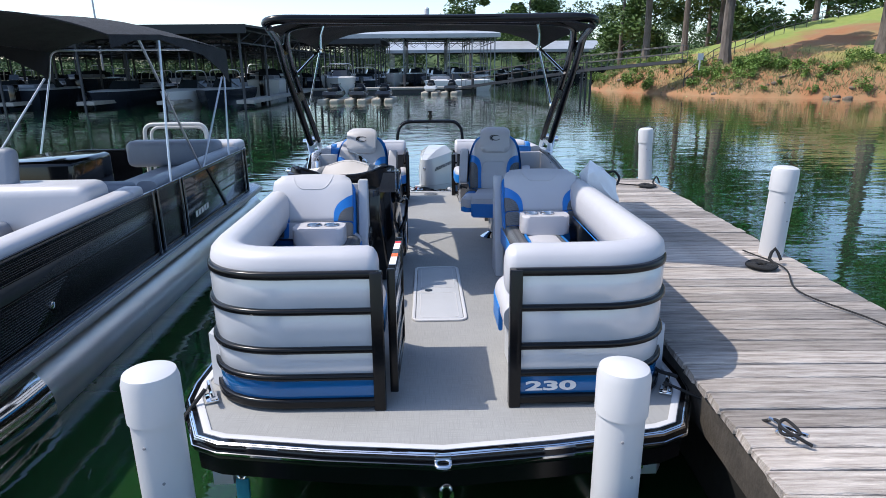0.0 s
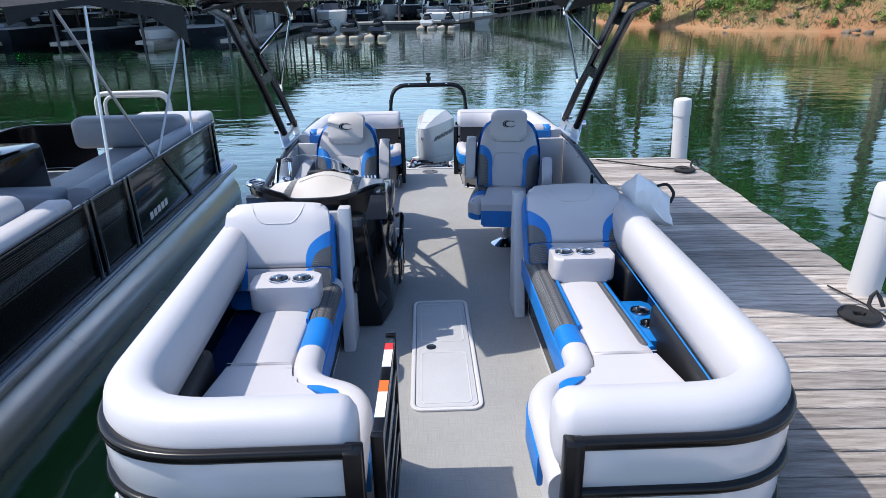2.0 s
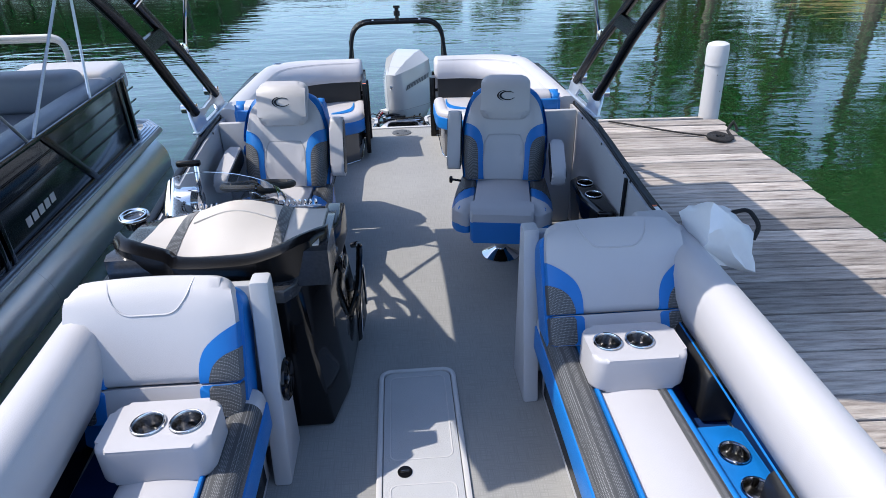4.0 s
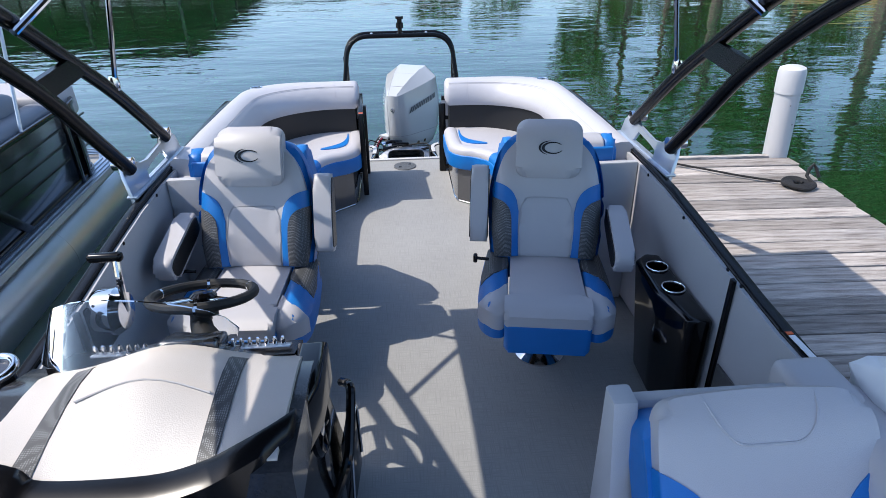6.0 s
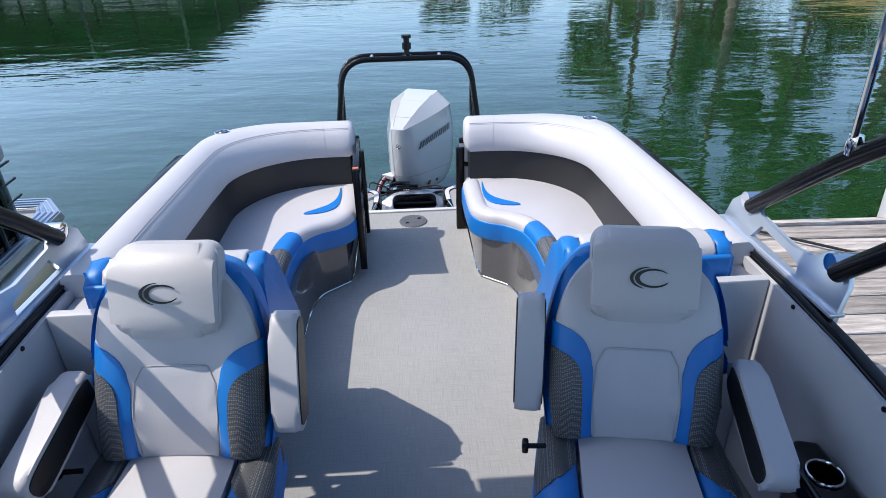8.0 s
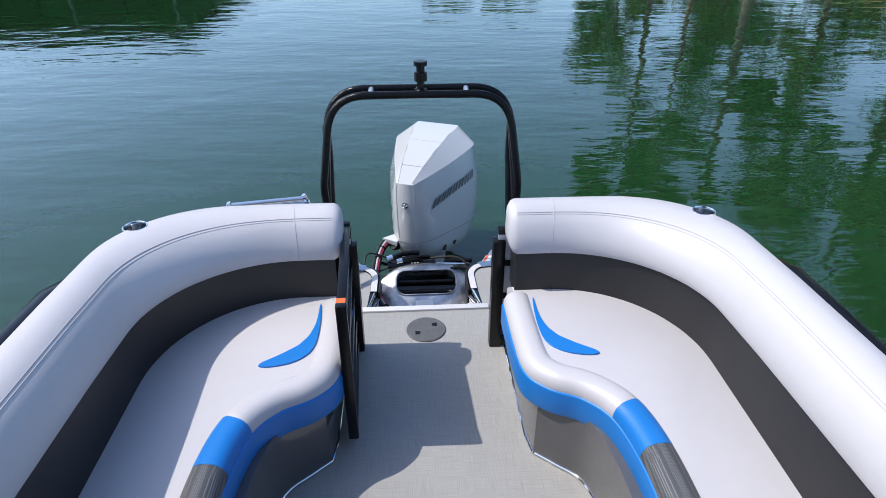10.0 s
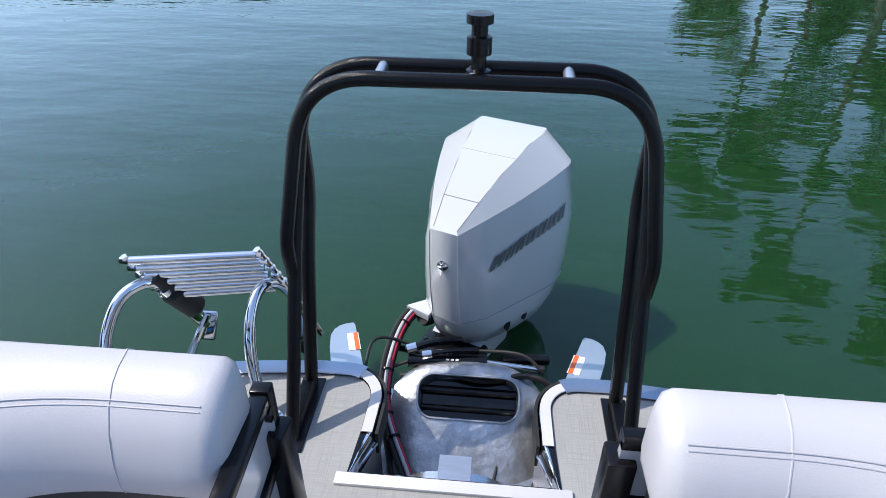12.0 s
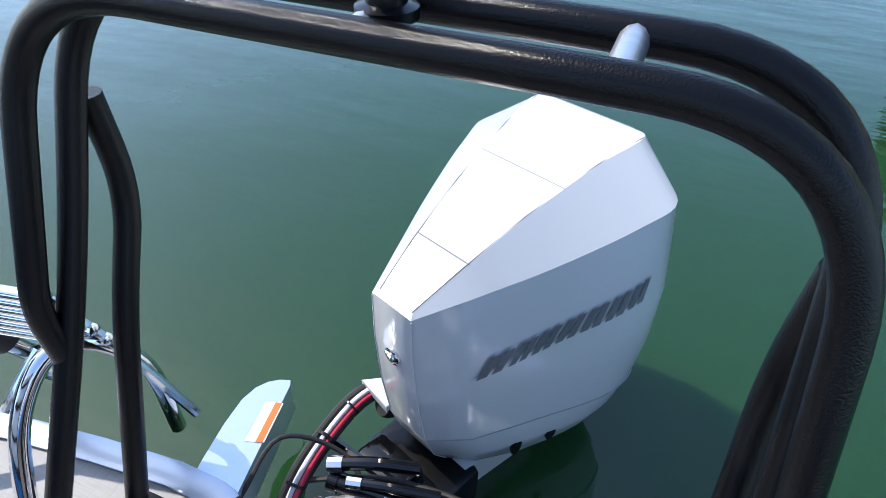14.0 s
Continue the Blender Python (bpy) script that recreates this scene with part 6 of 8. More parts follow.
part("ladder_side", tube([(-0.60, 8.01, 0.28), (-0.53, 8.06, 0.05)], 0.012, 10), M_CHROME, lad)
part("ladder_clamp", tube([(-0.985, 7.91, 0.345), (-0.955, 8.03, 0.09)], 0.027, 16), M_CHROME, lad, "polished pivot tube")
part("pivot_end", moved(box(-0.032, 0.032, -0.014, 0.014, -0.055, 0.055, 0.01, 3), pose(-0.945, 8.035, 0.075, -24, 12, 12)), M_CHROME, lad, "polished pivot end plate")
part("ladder_stay", tube([(-0.93, 8.02, 0.14), (-0.985, 7.905, 0.0)], 0.014, 10), M_CHROME, lad, "bright stay down to the deck edge")
part("ladder_strap", tube([(-0.975, 7.93, 0.31), (-0.945, 7.985, 0.205)], 0.042, 14), M_RUBBER, lad, "black rubber strap")
part("ladder_strap", tube([(-1.0, 7.89, 0.40), (-0.97, 7.93, 0.33)], 0.028, 12), M_RUBBER, lad, "black rubber strap")
# ---- mooring posts ----
def mooring_post(x, y, top, r, lean, lab):
    p = thing("mooring_post", pose(x, y, WATER - 0.5, lean[0], lean[1], 0), lab, "mooring post", "white mooring posts")
    h = top - WATER + 0.5
    part("sleeve", lathe([(r, 0.0), (r, h - 0.16)], 28), M_PVC, p)
    part("cap", lathe([(r * 1.09, h - 0.19), (r * 1.09, h - 0.045), (r * 1.0, h - 0.015), (r * 0.7, h - 0.003), (0.0, h)], 28), M_PVC, p, "white rounded cap")
    for a, z in ((-100, h - 0.27), (-70, h - 0.42)):
        part("screw", moved(lathe([(0.006, 0), (0.005, 0.004)], 8), pose(r * math.cos(radians(a)), r * math.sin(radians(a)), z, 0, 90, a)), M_SEAM, p)


mooring_post(-1.045, 0.36, 0.53, 0.090, (0, 0), "white plastic pile sleeve with a cap at the bow")
mooring_post(0.65, 0.34, 0.52, 0.088, (0, 0), "white plastic pile sleeve with a cap at the bow")
mooring_post(2.66, 3.0, 0.79, 0.09, (0, 2), "white plastic pile sleeve at the dock edge")
mooring_post(2.96, 6.47, 0.76, 0.088, (0, -3.5), "white plastic pile sleeve at the dock end")

# ---- finger dock ----
DOCK_Z = 0.08
D = pose(1.95, 0.0, DOCK_Z, 0, 0, -2.2)
dock = thing("dock", D, "weathered grey timber finger dock", "dock", kind="structure")
part("stringer", box(-0.72, -0.66, 0.0, 6.45, -0.25, -0.041), M_BEAM, dock)
part("stringer", box(0.66, 0.72, 0.0, 6.45, -0.25, -0.041), M_BEAM, dock)
part("float", box(-0.6, 0.6, 0.2, 6.3, -0.85, -0.26, 0.02), M_RUBBER, dock)
part("edge_board", box(-0.74, 0.74, 6.45, 6.49, -0.12, 0.004, 0.004), M_PLANK, dock, "weathered end board")
rng = random.Random(5)
plank_meshes = []
for k in range(6):
    b = box(-0.745, 0.745, -0.0665, 0.0665, -0.04, 0.0, 0.005, 1)
    for v in b.verts:
        v.co.z += 0.003 * noise.noise(Vector((v.co.x * 3, v.co.y * 9, k * 7.1)))
        v.co.x += 0.01 * rng.uniform(-1, 1) * (1 if abs(v.co.x) > 0.7 else 0)
    me = bpy.data.meshes.new("plank")
    finish(b).to_mesh(me)
    b.free()
    me.materials.append(M_PLANK)
    plank_meshes.append(me)
y = 0.07
while y < 6.45:
    o = new("plank", plank_meshes[rng.randrange(6)])
    o.parent = dock
    o.location = (rng.uniform(-0.012, 0.012), y, rng.uniform(-0.003, 0.003))
    o.rotation_euler = (rng.uniform(-0.006, 0.006), rng.uniform(-0.004, 0.004), rng.uniform(-0.005, 0.005))
    y += 0.1425
main_dock = thing("main_dock", pose(0, 0, DOCK_Z), "weathered timber walkway behind the bow", "dock", kind="structure")
part("stringer", box(-12, 12, -0.16, -0.10, -0.28, -0.041), M_BEAM, main_dock)
part("edge_board", box(1.1, 3.4, -0.075, -0.005, -0.05, 0.012, 0.006), M_NEWPLANK, main_dock, "new yellow board")
for k in range(84):
    o = new("plank", plank_meshes[rng.randrange(6)])
    o.parent = main_dock
    o.location = (-6 + 0.1425 * k, -0.85, rng.uniform(-0.003, 0.003))
    o.rotation_euler = (0, 0, radians(90) + rng.uniform(-0.004, 0.004))

# ---- ropes ----
def rope(pts, r, lab, step=8):
    return solid("mooring_rope", tube(smooth_path(pts, step), r, 8), M_ROPE, Matrix(), lab, "rope", "mooring ropes")


def cleat(m, lab, group="cleats"):
    c = thing("cleat", m, lab, "cleat", group)
    part("cleat_base", box(-0.03, 0.03, -0.05, 0.05, 0, 0.012, 0.004), M_CHROME, c)
    part("cleat_horn", tube(smooth_path([(0, -0.10, 0.05), (0, -0.04, 0.042), (0, 0.04, 0.042), (0, 0.10, 0.05)], 4), 0.011, 8), M_CHROME, c)
    part("cleat_leg", box(-0.012, 0.012, -0.03, 0.03, 0.01, 0.045, 0.004), M_CHROME, c)


cleat(BOAT @ pose(-1.14, 1.12, 0.006, 0, 0, 25), "polished deck cleat with black line")
cleat(BOAT @ pose(1.14, 1.10, 0.006, 0, 0, -25), "polished deck cleat with black line")
cleat(D @ pose(-0.56, 0.50, 0.002, 0, 0, 35) @ Matrix.Diagonal((0.8, 0.8, 0.8, 1)), "dark dock cleat wrapped in rope")
dz = DOCK_Z + 0.02
rope([(1.12, 1.09, 0.02), (1.28, 0.98, -0.02), (1.36, 0.72, 0.03), (1.38, 0.56, dz + 0.03), (1.36, 0.48, dz + 0.02), (1.42, 0.46, dz + 0.03), (1.40, 0.53, dz + 0.05), (1.36, 0.50, dz + 0.04), (1.41, 0.44, dz + 0.02), (1.45, 0.42, dz)], 0.007, "black line tied from the bow cleat to the dock")
rope([(1.20, 1.12, 0.03), (1.10, 1.22, 0.06), (1.12, 1.32, 0.30), (1.12, 1.36, 0.42)], 0.010, "black line up the bow panel")
rope([(-1.16, 1.10, 0.03), (-1.24, 0.98, -0.08), (-1.28, 0.86, -0.25), (-1.25, 0.7, -0.6)], 0.010, "black line over the deck edge")
rope([(2.50, 3.05, dz), (2.58, 2.6, dz), (2.40, 2.1, dz), (2.56, 1.6, dz), (2.62, 1.1, dz), (2.5, 0.8, dz)], 0.006, "black line trailing along the dock edge")
def coil(x, y, r, lab):
    pts = []
    for k in range(70):
        a = k * 0.45
        rr = r * (0.35 + 0.65 * k / 70)
        pts.append((x + rr * math.cos(a), y + rr * math.sin(a), dz + 0.004 * math.sin(k * 1.3) + 0.004))
    pts += [(x + r * 0.9, y + r * 0.6, dz + 0.03), (x + r * 1.4, y + r * 0.9, dz + 0.10), (x + r * 1.7, y + r * 0.5, dz + 0.02)]
    rope(pts, 0.012, lab, 2)
coil(2.44, 2.66, 0.105, "black line coiled flat on the dock by a post")
coil(2.70, 5.86, 0.105, "black line coiled flat on the dock end")
rope([(1.9, 6.38, dz), (2.15, 6.2, dz), (2.4, 6.02, dz), (2.62, 5.9, dz)], 0.008, "black line across the dock end")

# ---- white bag on the rail ----
bagm = mat("white_plastic_bag", (0.75, 0.77, 0.80), rough=0.35, vary=0.05, scale=6, bump=0.3, bump_scale=20)
b = bmesh.new()
for p in ((-0.02, -0.16, 0.04), (0.0, -0.10, 0.155), (0.05, -0.14, 0.10), (0.06, -0.02, 0.075), (0.02, 0.06, 0.09), (0.12, 0.10, 0.03), (0.14, -0.05, -0.02), (0.15, -0.10, -0.20), (0.12, 0.12, -0.22), (0.02, 0.14, -0.12), (-0.03, 0.10, 0.02), (-0.02, -0.12, -0.10)):
    b.verts.new((p[0] * 1.75 if p[0] > 0 else p[0], p[1], p[2]))
bmesh.ops.convex_hull(b, input=b.verts)
bmesh.ops.subdivide_edges(b, edges=b.edges[:], cuts=3, use_grid_fill=True)
for v in b.verts:
    v.co += 0.022 * Vector((noise.noise(v.co * 17), noise.noise(v.co * 17 + Vector((5, 0, 0))), noise.noise(v.co * 17 + Vector((0, 5, 0)))))
bag = solid("fender_bag", b, bagm, BOAT @ pose(1.25, 3.30, 0.78), "crumpled white bag hung over the rail", "bag", angle=32)
part("bag_strap", tube(rounded([(0.19, 0.06, 0.03), (0.26, 0.05, 0.05), (0.285, -0.02, 0.0), (0.25, -0.05, -0.05)], 0.03, 4), 0.010, 8), M_ROPE, bag, "black strap")

# ---- the neighbouring boat ----
NB = pose(-3.74, 0.0, -0.15, 0, 0, 0.8)
M_NPANEL = mat("black_corrugated_panel", (0.004, 0.004, 0.005), rough=0.2, vary=0.3, scale=3, spec=0.35)
M_NGREY = mat("slate_grey_panel", (0.030, 0.033, 0.037), rough=0.25, vary=0.15, scale=3)
M_NVINYL = mat("slate_grey_vinyl", (0.20, 0.22, 0.26), rough=0.45, vary=0.08, scale=4, bump=0.12, bump_scale=300)
M_NTUBE = mat("smooth_aluminium_float", (0.66, 0.69, 0.72), rough=0.30, metal=1.0, vary=0.10, scale=2, bump=0.05, bump_scale=5)
M_NPOST = mat("dark_anodised_post", (0.10, 0.10, 0.105), rough=0.18, metal=1.0, vary=0.1, scale=8)
M_NNAME = mat("blue_black_panel", (0.012, 0.017, 0.024), rough=0.16, vary=0.1, scale=3, coat=0.4)
nb = thing("pontoon_boat", NB, "black and grey pontoon boat with grey seats moored alongside", "pontoon boat")
o2 = [(-1.26, 0.0), (1.26, 0.0), (1.285, 0.3), (1.285, 7.5), (1.1, 7.75), (-1.1, 7.75), (-1.285, 7.5), (-1.285, 0.3)]
part("deck", prism(o2, -0.045, 0.0), M_CARPET, nb)
part("rub_rail", sweep([(-0.004, -0.05), (0.02, -0.05), (0.03, -0.03), (0.012, 0.006), (-0.16, 0.006), (-0.16, 0.001), (-0.004, 0.001)], [Vector((x, y, 0)) for x, y in o2], closed=True), M_ALU, nb, "bright aluminium deck edge")
for k in range(4):
    part("edge_ridge", sweep([(-0.150 + 0.042 * k, 0.0062), (-0.124 + 0.042 * k, 0.0062), (-0.128 + 0.042 * k, 0.016), (-0.146 + 0.042 * k, 0.016)], [Vector((x, y, 0)) for x, y in o2], closed=True), M_STERNALU, nb, "pale ridge on the deck edge")
for x in (-0.95, 0.95):
    part("pontoon_tube", tube([(x, 1.95, -0.40), (x, 4, -0.40), (x, 7.6, -0.40)], 0.33, 40), M_NTUBE, nb, "smooth aluminium float")
    part("nose_cone", tube([(x, 0.72, -0.24), (x, 0.80, -0.26), (x, 1.05, -0.31), (x, 1.40, -0.37), (x, 1.72, -0.395), (x, 1.948, -0.40)], [0.02, 0.10, 0.20, 0.29, 0.328, 0.334], 40), M_CHROME, nb, "polished nose of the float")
    for yk in (3.4, 4.9, 6.4):
        part("weld_band", tube([(x, yk, -0.40), (x, yk + 0.012, -0.40)], 0.3315, 40), M_NTUBE, nb)
fence = rounded([(0.35, 0.25, 0), (1.20, 0.25, 0), (1.20, 7.35, 0), (0.35, 7.35, 0)], 0.25, 6)
ff = []
for a, c in zip(fence, fence[1:]):
    k = max(1, int((c - a).length / 0.4))
    ff += [a.lerp(c, i / k) for i in range(k)]
ff.append(fence[-1])
part("side_panel", sweep([(0.004, 0.06), (0.004, 0.60), (-0.012, 0.60), (-0.012, 0.06)], ff), M_NPANEL, nb, "gloss black side panel")
far_side = [Vector((-p.x, p.y, 0)) for p in ff]
part("side_panel", sweep([(0.0, 0.06), (0.01, 0.06), (0.01, 0.57), (0.0, 0.57)], far_side), M_NPANEL, nb, "black ribbed side panel")
for z0, z1 in ((0.02, 0.055), (0.57, 0.61)):
    part("rail", sweep(pad_profile(-0.02, 0.018, z0, z1, 0.007, 2), far_side), M_BLACK, nb)
for z0, z1 in ((0.02, 0.055), (0.595, 0.63)):
    part("rail", sweep(pad_profile(-0.018, 0.02, z0, z1, 0.007, 2), ff), M_NPOST, nb, "dark metal rail")
def fence_strip(name, y0, y1, z0, z1, out, m, lab):
    return part(name, box(1.2045, 1.2045 + out, y0, y1, z0, z1, 0.002), m, nb, lab)
for y0, y1 in ((0.55, 3.93), (4.06, 4.60)):
    fence_strip("stripe", y0, y1, 0.365, 0.470, 0.007, M_NGREY, "slate grey stripe")
    fence_strip("stripe_edge", y0, y1, 0.474, 0.484, 0.011, M_NPOST, "bright line over the stripe")
    fence_strip("stripe_edge", y0, y1, 0.348, 0.358, 0.011, M_NPOST, "bright line under the stripe")
    for k in range(6):
        fence_strip("louvre", y0, y1, 0.503 + 0.015 * k, 0.510 + 0.015 * k, 0.006, M_NPOST, "thin louvre line")
for k in range(16):
    fence_strip("louvre", 0.55, 2.0 + 0.03 * k, 0.075 + 0.0165 * k, 0.081 + 0.0165 * k, 0.005, M_NPOST, "thin louvre line")
fence_strip("name_panel", 4.70, 6.92, 0.06, 0.59, 0.005, M_NNAME, "plain blue-black name panel")
for z in (0.24, 0.36, 0.48):
    fence_strip("stripe_edge", 5.75 if z < 0.3 else 4.70, 7.3, z, z + 0.014, 0.012, M_NPANEL, "black rail line")
part("slant_bar", moved(box(-0.045, 0.045, 0.0, 0.70, -0.004, 0.016, 0.003), pose(1.206, 6.10, 0.02) @ Matrix(((0, 0, 1, 0), (1, -0.86, 0, 0), (0, 0.84, 0, 0), (0, 0, 0, 1)))), M_BLACK, nb, "slanted black bar")
for yk in (0.55, 3.95, 4.05, 4.62, 4.70, 6.95, 7.08):
    part("fence_post", box(1.185, 1.232, yk - 0.018, yk + 0.018, 0.0, 0.63, 0.005), M_NPOST, nb, "dark metal post")
part("nav_eye", moved(lathe([(0.026, 0), (0.024, 0.01), (0.0, 0.018)], 16), pose(1.2085, 2.22, 0.20, 0, 90, 0)), M_CHROME, nb, "small bright stud")
for k in range(5):
    part("name_bar", box(1.210, 1.2125, 4.98 + 0.09 * k, 5.045 + 0.09 * k, 0.135 + 0.004 * k, 0.200 + 0.004 * k), M_SILVERLETTER, nb, "silver maker lettering")
s1 = thing("boat_sofa", NB, "white vinyl bow sofa of the black boat", "boat sofa", "sofas of the black boat")
part("bolster", sweep(pad_profile(-0.13, 0.07, 0.40, 0.69, 0.06, 3), [Vector((1.10, y, 0)) for y in np.linspace(0.32, 3.80, 12)]), M_WHITE, s1, "white bolster")
part("seat_cushion", prism([(0.45, 0.42), (0.98, 0.42), (0.98, 3.6), (0.45, 3.6)], 0.28, 0.45, 0.04), M_WHITE, s1)
part("plinth", prism([(0.5, 0.6), (0.98, 0.6), (0.98, 3.3), (0.5, 3.3)], 0.0, 0.28), M_NGREY, s1)
part("back", box(0.12, 0.98, 3.30, 3.72, 0.40, 0.80, 0.09, 4), M_WHITE, s1, "white end back")
part("end_pad", box(0.99, 1.175, 3.70, 3.90, 0.42, 0.695, 0.04, 3), M_WHITE, s1, "white end pad")
s2 = thing("boat_sofa", NB, "slate grey stern sofa of the black boat", "boat sofa", "sofas of the black boat")
part("bolster", sweep(pad_profile(-0.13, 0.07, 0.40, 0.68, 0.06, 3), [Vector((1.10, y, 0)) for y in np.linspace(4.2, 7.0, 10)]), M_NVINYL, s2, "grey side back")
part("seat_cushion", prism([(0.2, 4.3), (0.95, 4.3), (0.95, 7.0), (0.2, 7.0)], 0.28, 0.46, 0.04), M_NVINYL, s2)
part("plinth", prism([(0.25, 4.35), (0.95, 4.35), (0.95, 7.0), (0.25, 7.0)], 0.0, 0.28), M_NGREY, s2)
part("front_back", box(0.05, 0.9, 4.15, 4.4, 0.4, 0.66, 0.06, 3), M_NVINYL, s2, "grey backrest")
part("rear_back", box(-0.2, 1.02, 6.55, 6.85, 0.45, 0.80, 0.09, 3), M_NVINYL, s2, "grey raised backrest")
pd = thing("sun_pad", NB, "white and grey sun pad at the stern of the black boat", "sun pad")
part("pad", box(0.25, 1.15, 6.9, 7.42, 0.45, 0.73, 0.06, 3), M_WHITE, pd)
hc = thing("helm_console", NB, "black helm console of the black boat", "helm console")
part("body", box(-0.35, 0.35, 4.3, 5.1, 0.0, 0.86, 0.05, 3), M_GLOSSBLACK, hc)
ch = thing("captain_chair", NB, "slate grey captain chair of the black boat", "boat chair")
part("seat", box(-0.22, 0.33, 2.9, 3.4, 0.38, 0.52, 0.05, 3), M_NVINYL, ch)
part("back", moved(box(-0.27, 0.27, -0.07, 0.07, 0, 0.62, 0.06, 3), pose(0.05, 3.45, 0.48, -12, 0, 0)), M_NVINYL, ch)
part("pedestal", moved(lathe([(0.14, 0), (0.12, 0.02), (0.04, 0.05), (0.04, 0.39)], 18), pose(0.05, 3.15, 0)), M_CHROME, ch)
tb2 = thing("ski_rail", NB, "white tubular ski rail at the stern of the black boat", "rail")
part("hoop", tube(rounded([(-0.35, 7.55, 0.0), (-0.35, 7.6, 0.93), (0.55, 7.6, 0.93), (0.55, 7.55, 0.0)], 0.14, 6), 0.028, 12), M_PVC, tb2)
part("hoop", tube(rounded([(-0.30, 7.65, 0.0), (-0.30, 7.7, 0.88), (0.50, 7.7, 0.88), (0.50, 7.65, 0.0)], 0.14, 6), 0.022, 12), M_PVC, tb2)
nbt = thing("bimini", NB, "black canvas bimini on thin silver poles over the black boat", "bimini canvas")
rings = []
for v in np.linspace(0, 1, 15):
    yy = 3.75 + 3.2 * v
    zz = 2.08 + 0.06 * math.sin(math.pi * v) - 0.04 * v
    tp = [Vector((1.14 * u, yy, zz + 0.10 - 0.20 * abs(u) ** 2.2 - 0.02 * math.sin(9 * v) * (1 - abs(u)))) for u in np.linspace(-1, 1, 17)]
    rings.append(tp + [p - Vector((0, 0, 0.012)) for p in tp[::-1]])
part("canvas", loft(rings), M_CANVAS, nbt, angle=60)
for s in (-1, 1):
    part("canvas_skirt", loft([[Vector((s * 1.138, y, z)), Vector((s * 1.146, y, z)), Vector((s * 1.15, y, z - d)), Vector((s * 1.142, y, z - d))] for y, z, d in ((3.75, 1.97, 0.10), (4.2, 2.0, 0.05), (4.8, 2.03, 0.05), (6.0, 1.98, 0.12), (6.6, 1.95, 0.26), (6.95, 1.93, 0.40))]), M_CANVAS, nbt, "hanging canvas edge")
    for a, c in (((1.2, 5.35, 0.61), (1.12, 4.35, 1.98)), ((1.2, 4.45, 0.61), (1.15, 4.75, 1.97)), ((1.2, 5.4, 0.61), (1.13, 6.7, 1.60)), ((1.2, 6.4, 0.61), (1.13, 6.8, 1.58))):
        part("pole", tube([(s * a[0], a[1], a[2]), (s * c[0], c[1], c[2])], 0.0125, 8), M_ALU, nbt)
part("rear_bow", tube(rounded([(-1.13, 6.8, 1.58), (-1.10, 6.9, 1.95), (1.10, 6.9, 1.95), (1.13, 6.8, 1.58)], 0.12, 5), 0.0125, 8), M_ALU, nbt)
# ---- the far side of the basin ----
M_ROOF = mat("dark_shed_roof", (0.016, 0.017, 0.019), rough=0.6, vary=0.3, scale=0.4)
M_ROOFL = mat("pale_metal_roof", (0.42, 0.44, 0.46), rough=0.45, metal=0.3, vary=0.15, scale=0.5)
M_STEEL = mat("shed_steel", (0.05, 0.05, 0.055), rough=0.6, vary=0.3, scale=2)
M_GALV = mat("galvanised_post", (0.30, 0.31, 0.32), rough=0.5, metal=0.5, vary=0.2, scale=3)
M_DECKBOARD = mat("pale_walkway", (0.40, 0.37, 0.33), rough=0.8, vary=0.25, scale=2)
M_HULLW = mat("white_gelcoat", (0.72, 0.72, 0.72), rough=0.25, vary=0.06, scale=1.0)
M_HULLB = mat("dark_gelcoat", (0.02, 0.025, 0.035), rough=0.25, vary=0.2, scale=1.0)
M_TINT = mat("tinted_window", (0.02, 0.025, 0.03), rough=0.08)
M_BARK = mat("grey_bark", (0.16, 0.13, 0.11), rough=0.9, color2=(0.07, 0.055, 0.045), scale=3, bump=0.8, bump_scale=9, stretch=(1, 1, 0.25))
M_LEAF = mat("tree_leaf", (0.085, 0.15, 0.028), rough=0.6, color2=(0.04, 0.085, 0.016), scale=0.7)
M_LEAF2 = mat("bush_leaf", (0.17, 0.27, 0.045), rough=0.6, color2=(0.06, 0.12, 0.02), scale=1.5)
M_ROCK = mat("brown_rock", (0.20, 0.15, 0.11), rough=0.9, color2=(0.09, 0.07, 0.055), scale=5, bump=0.8, bump_scale=14)
M_FARLEAF = mat("far_wood_leaf", (0.07, 0.12, 0.035), rough=0.8, color2=(0.04, 0.075, 0.025), scale=0.12)


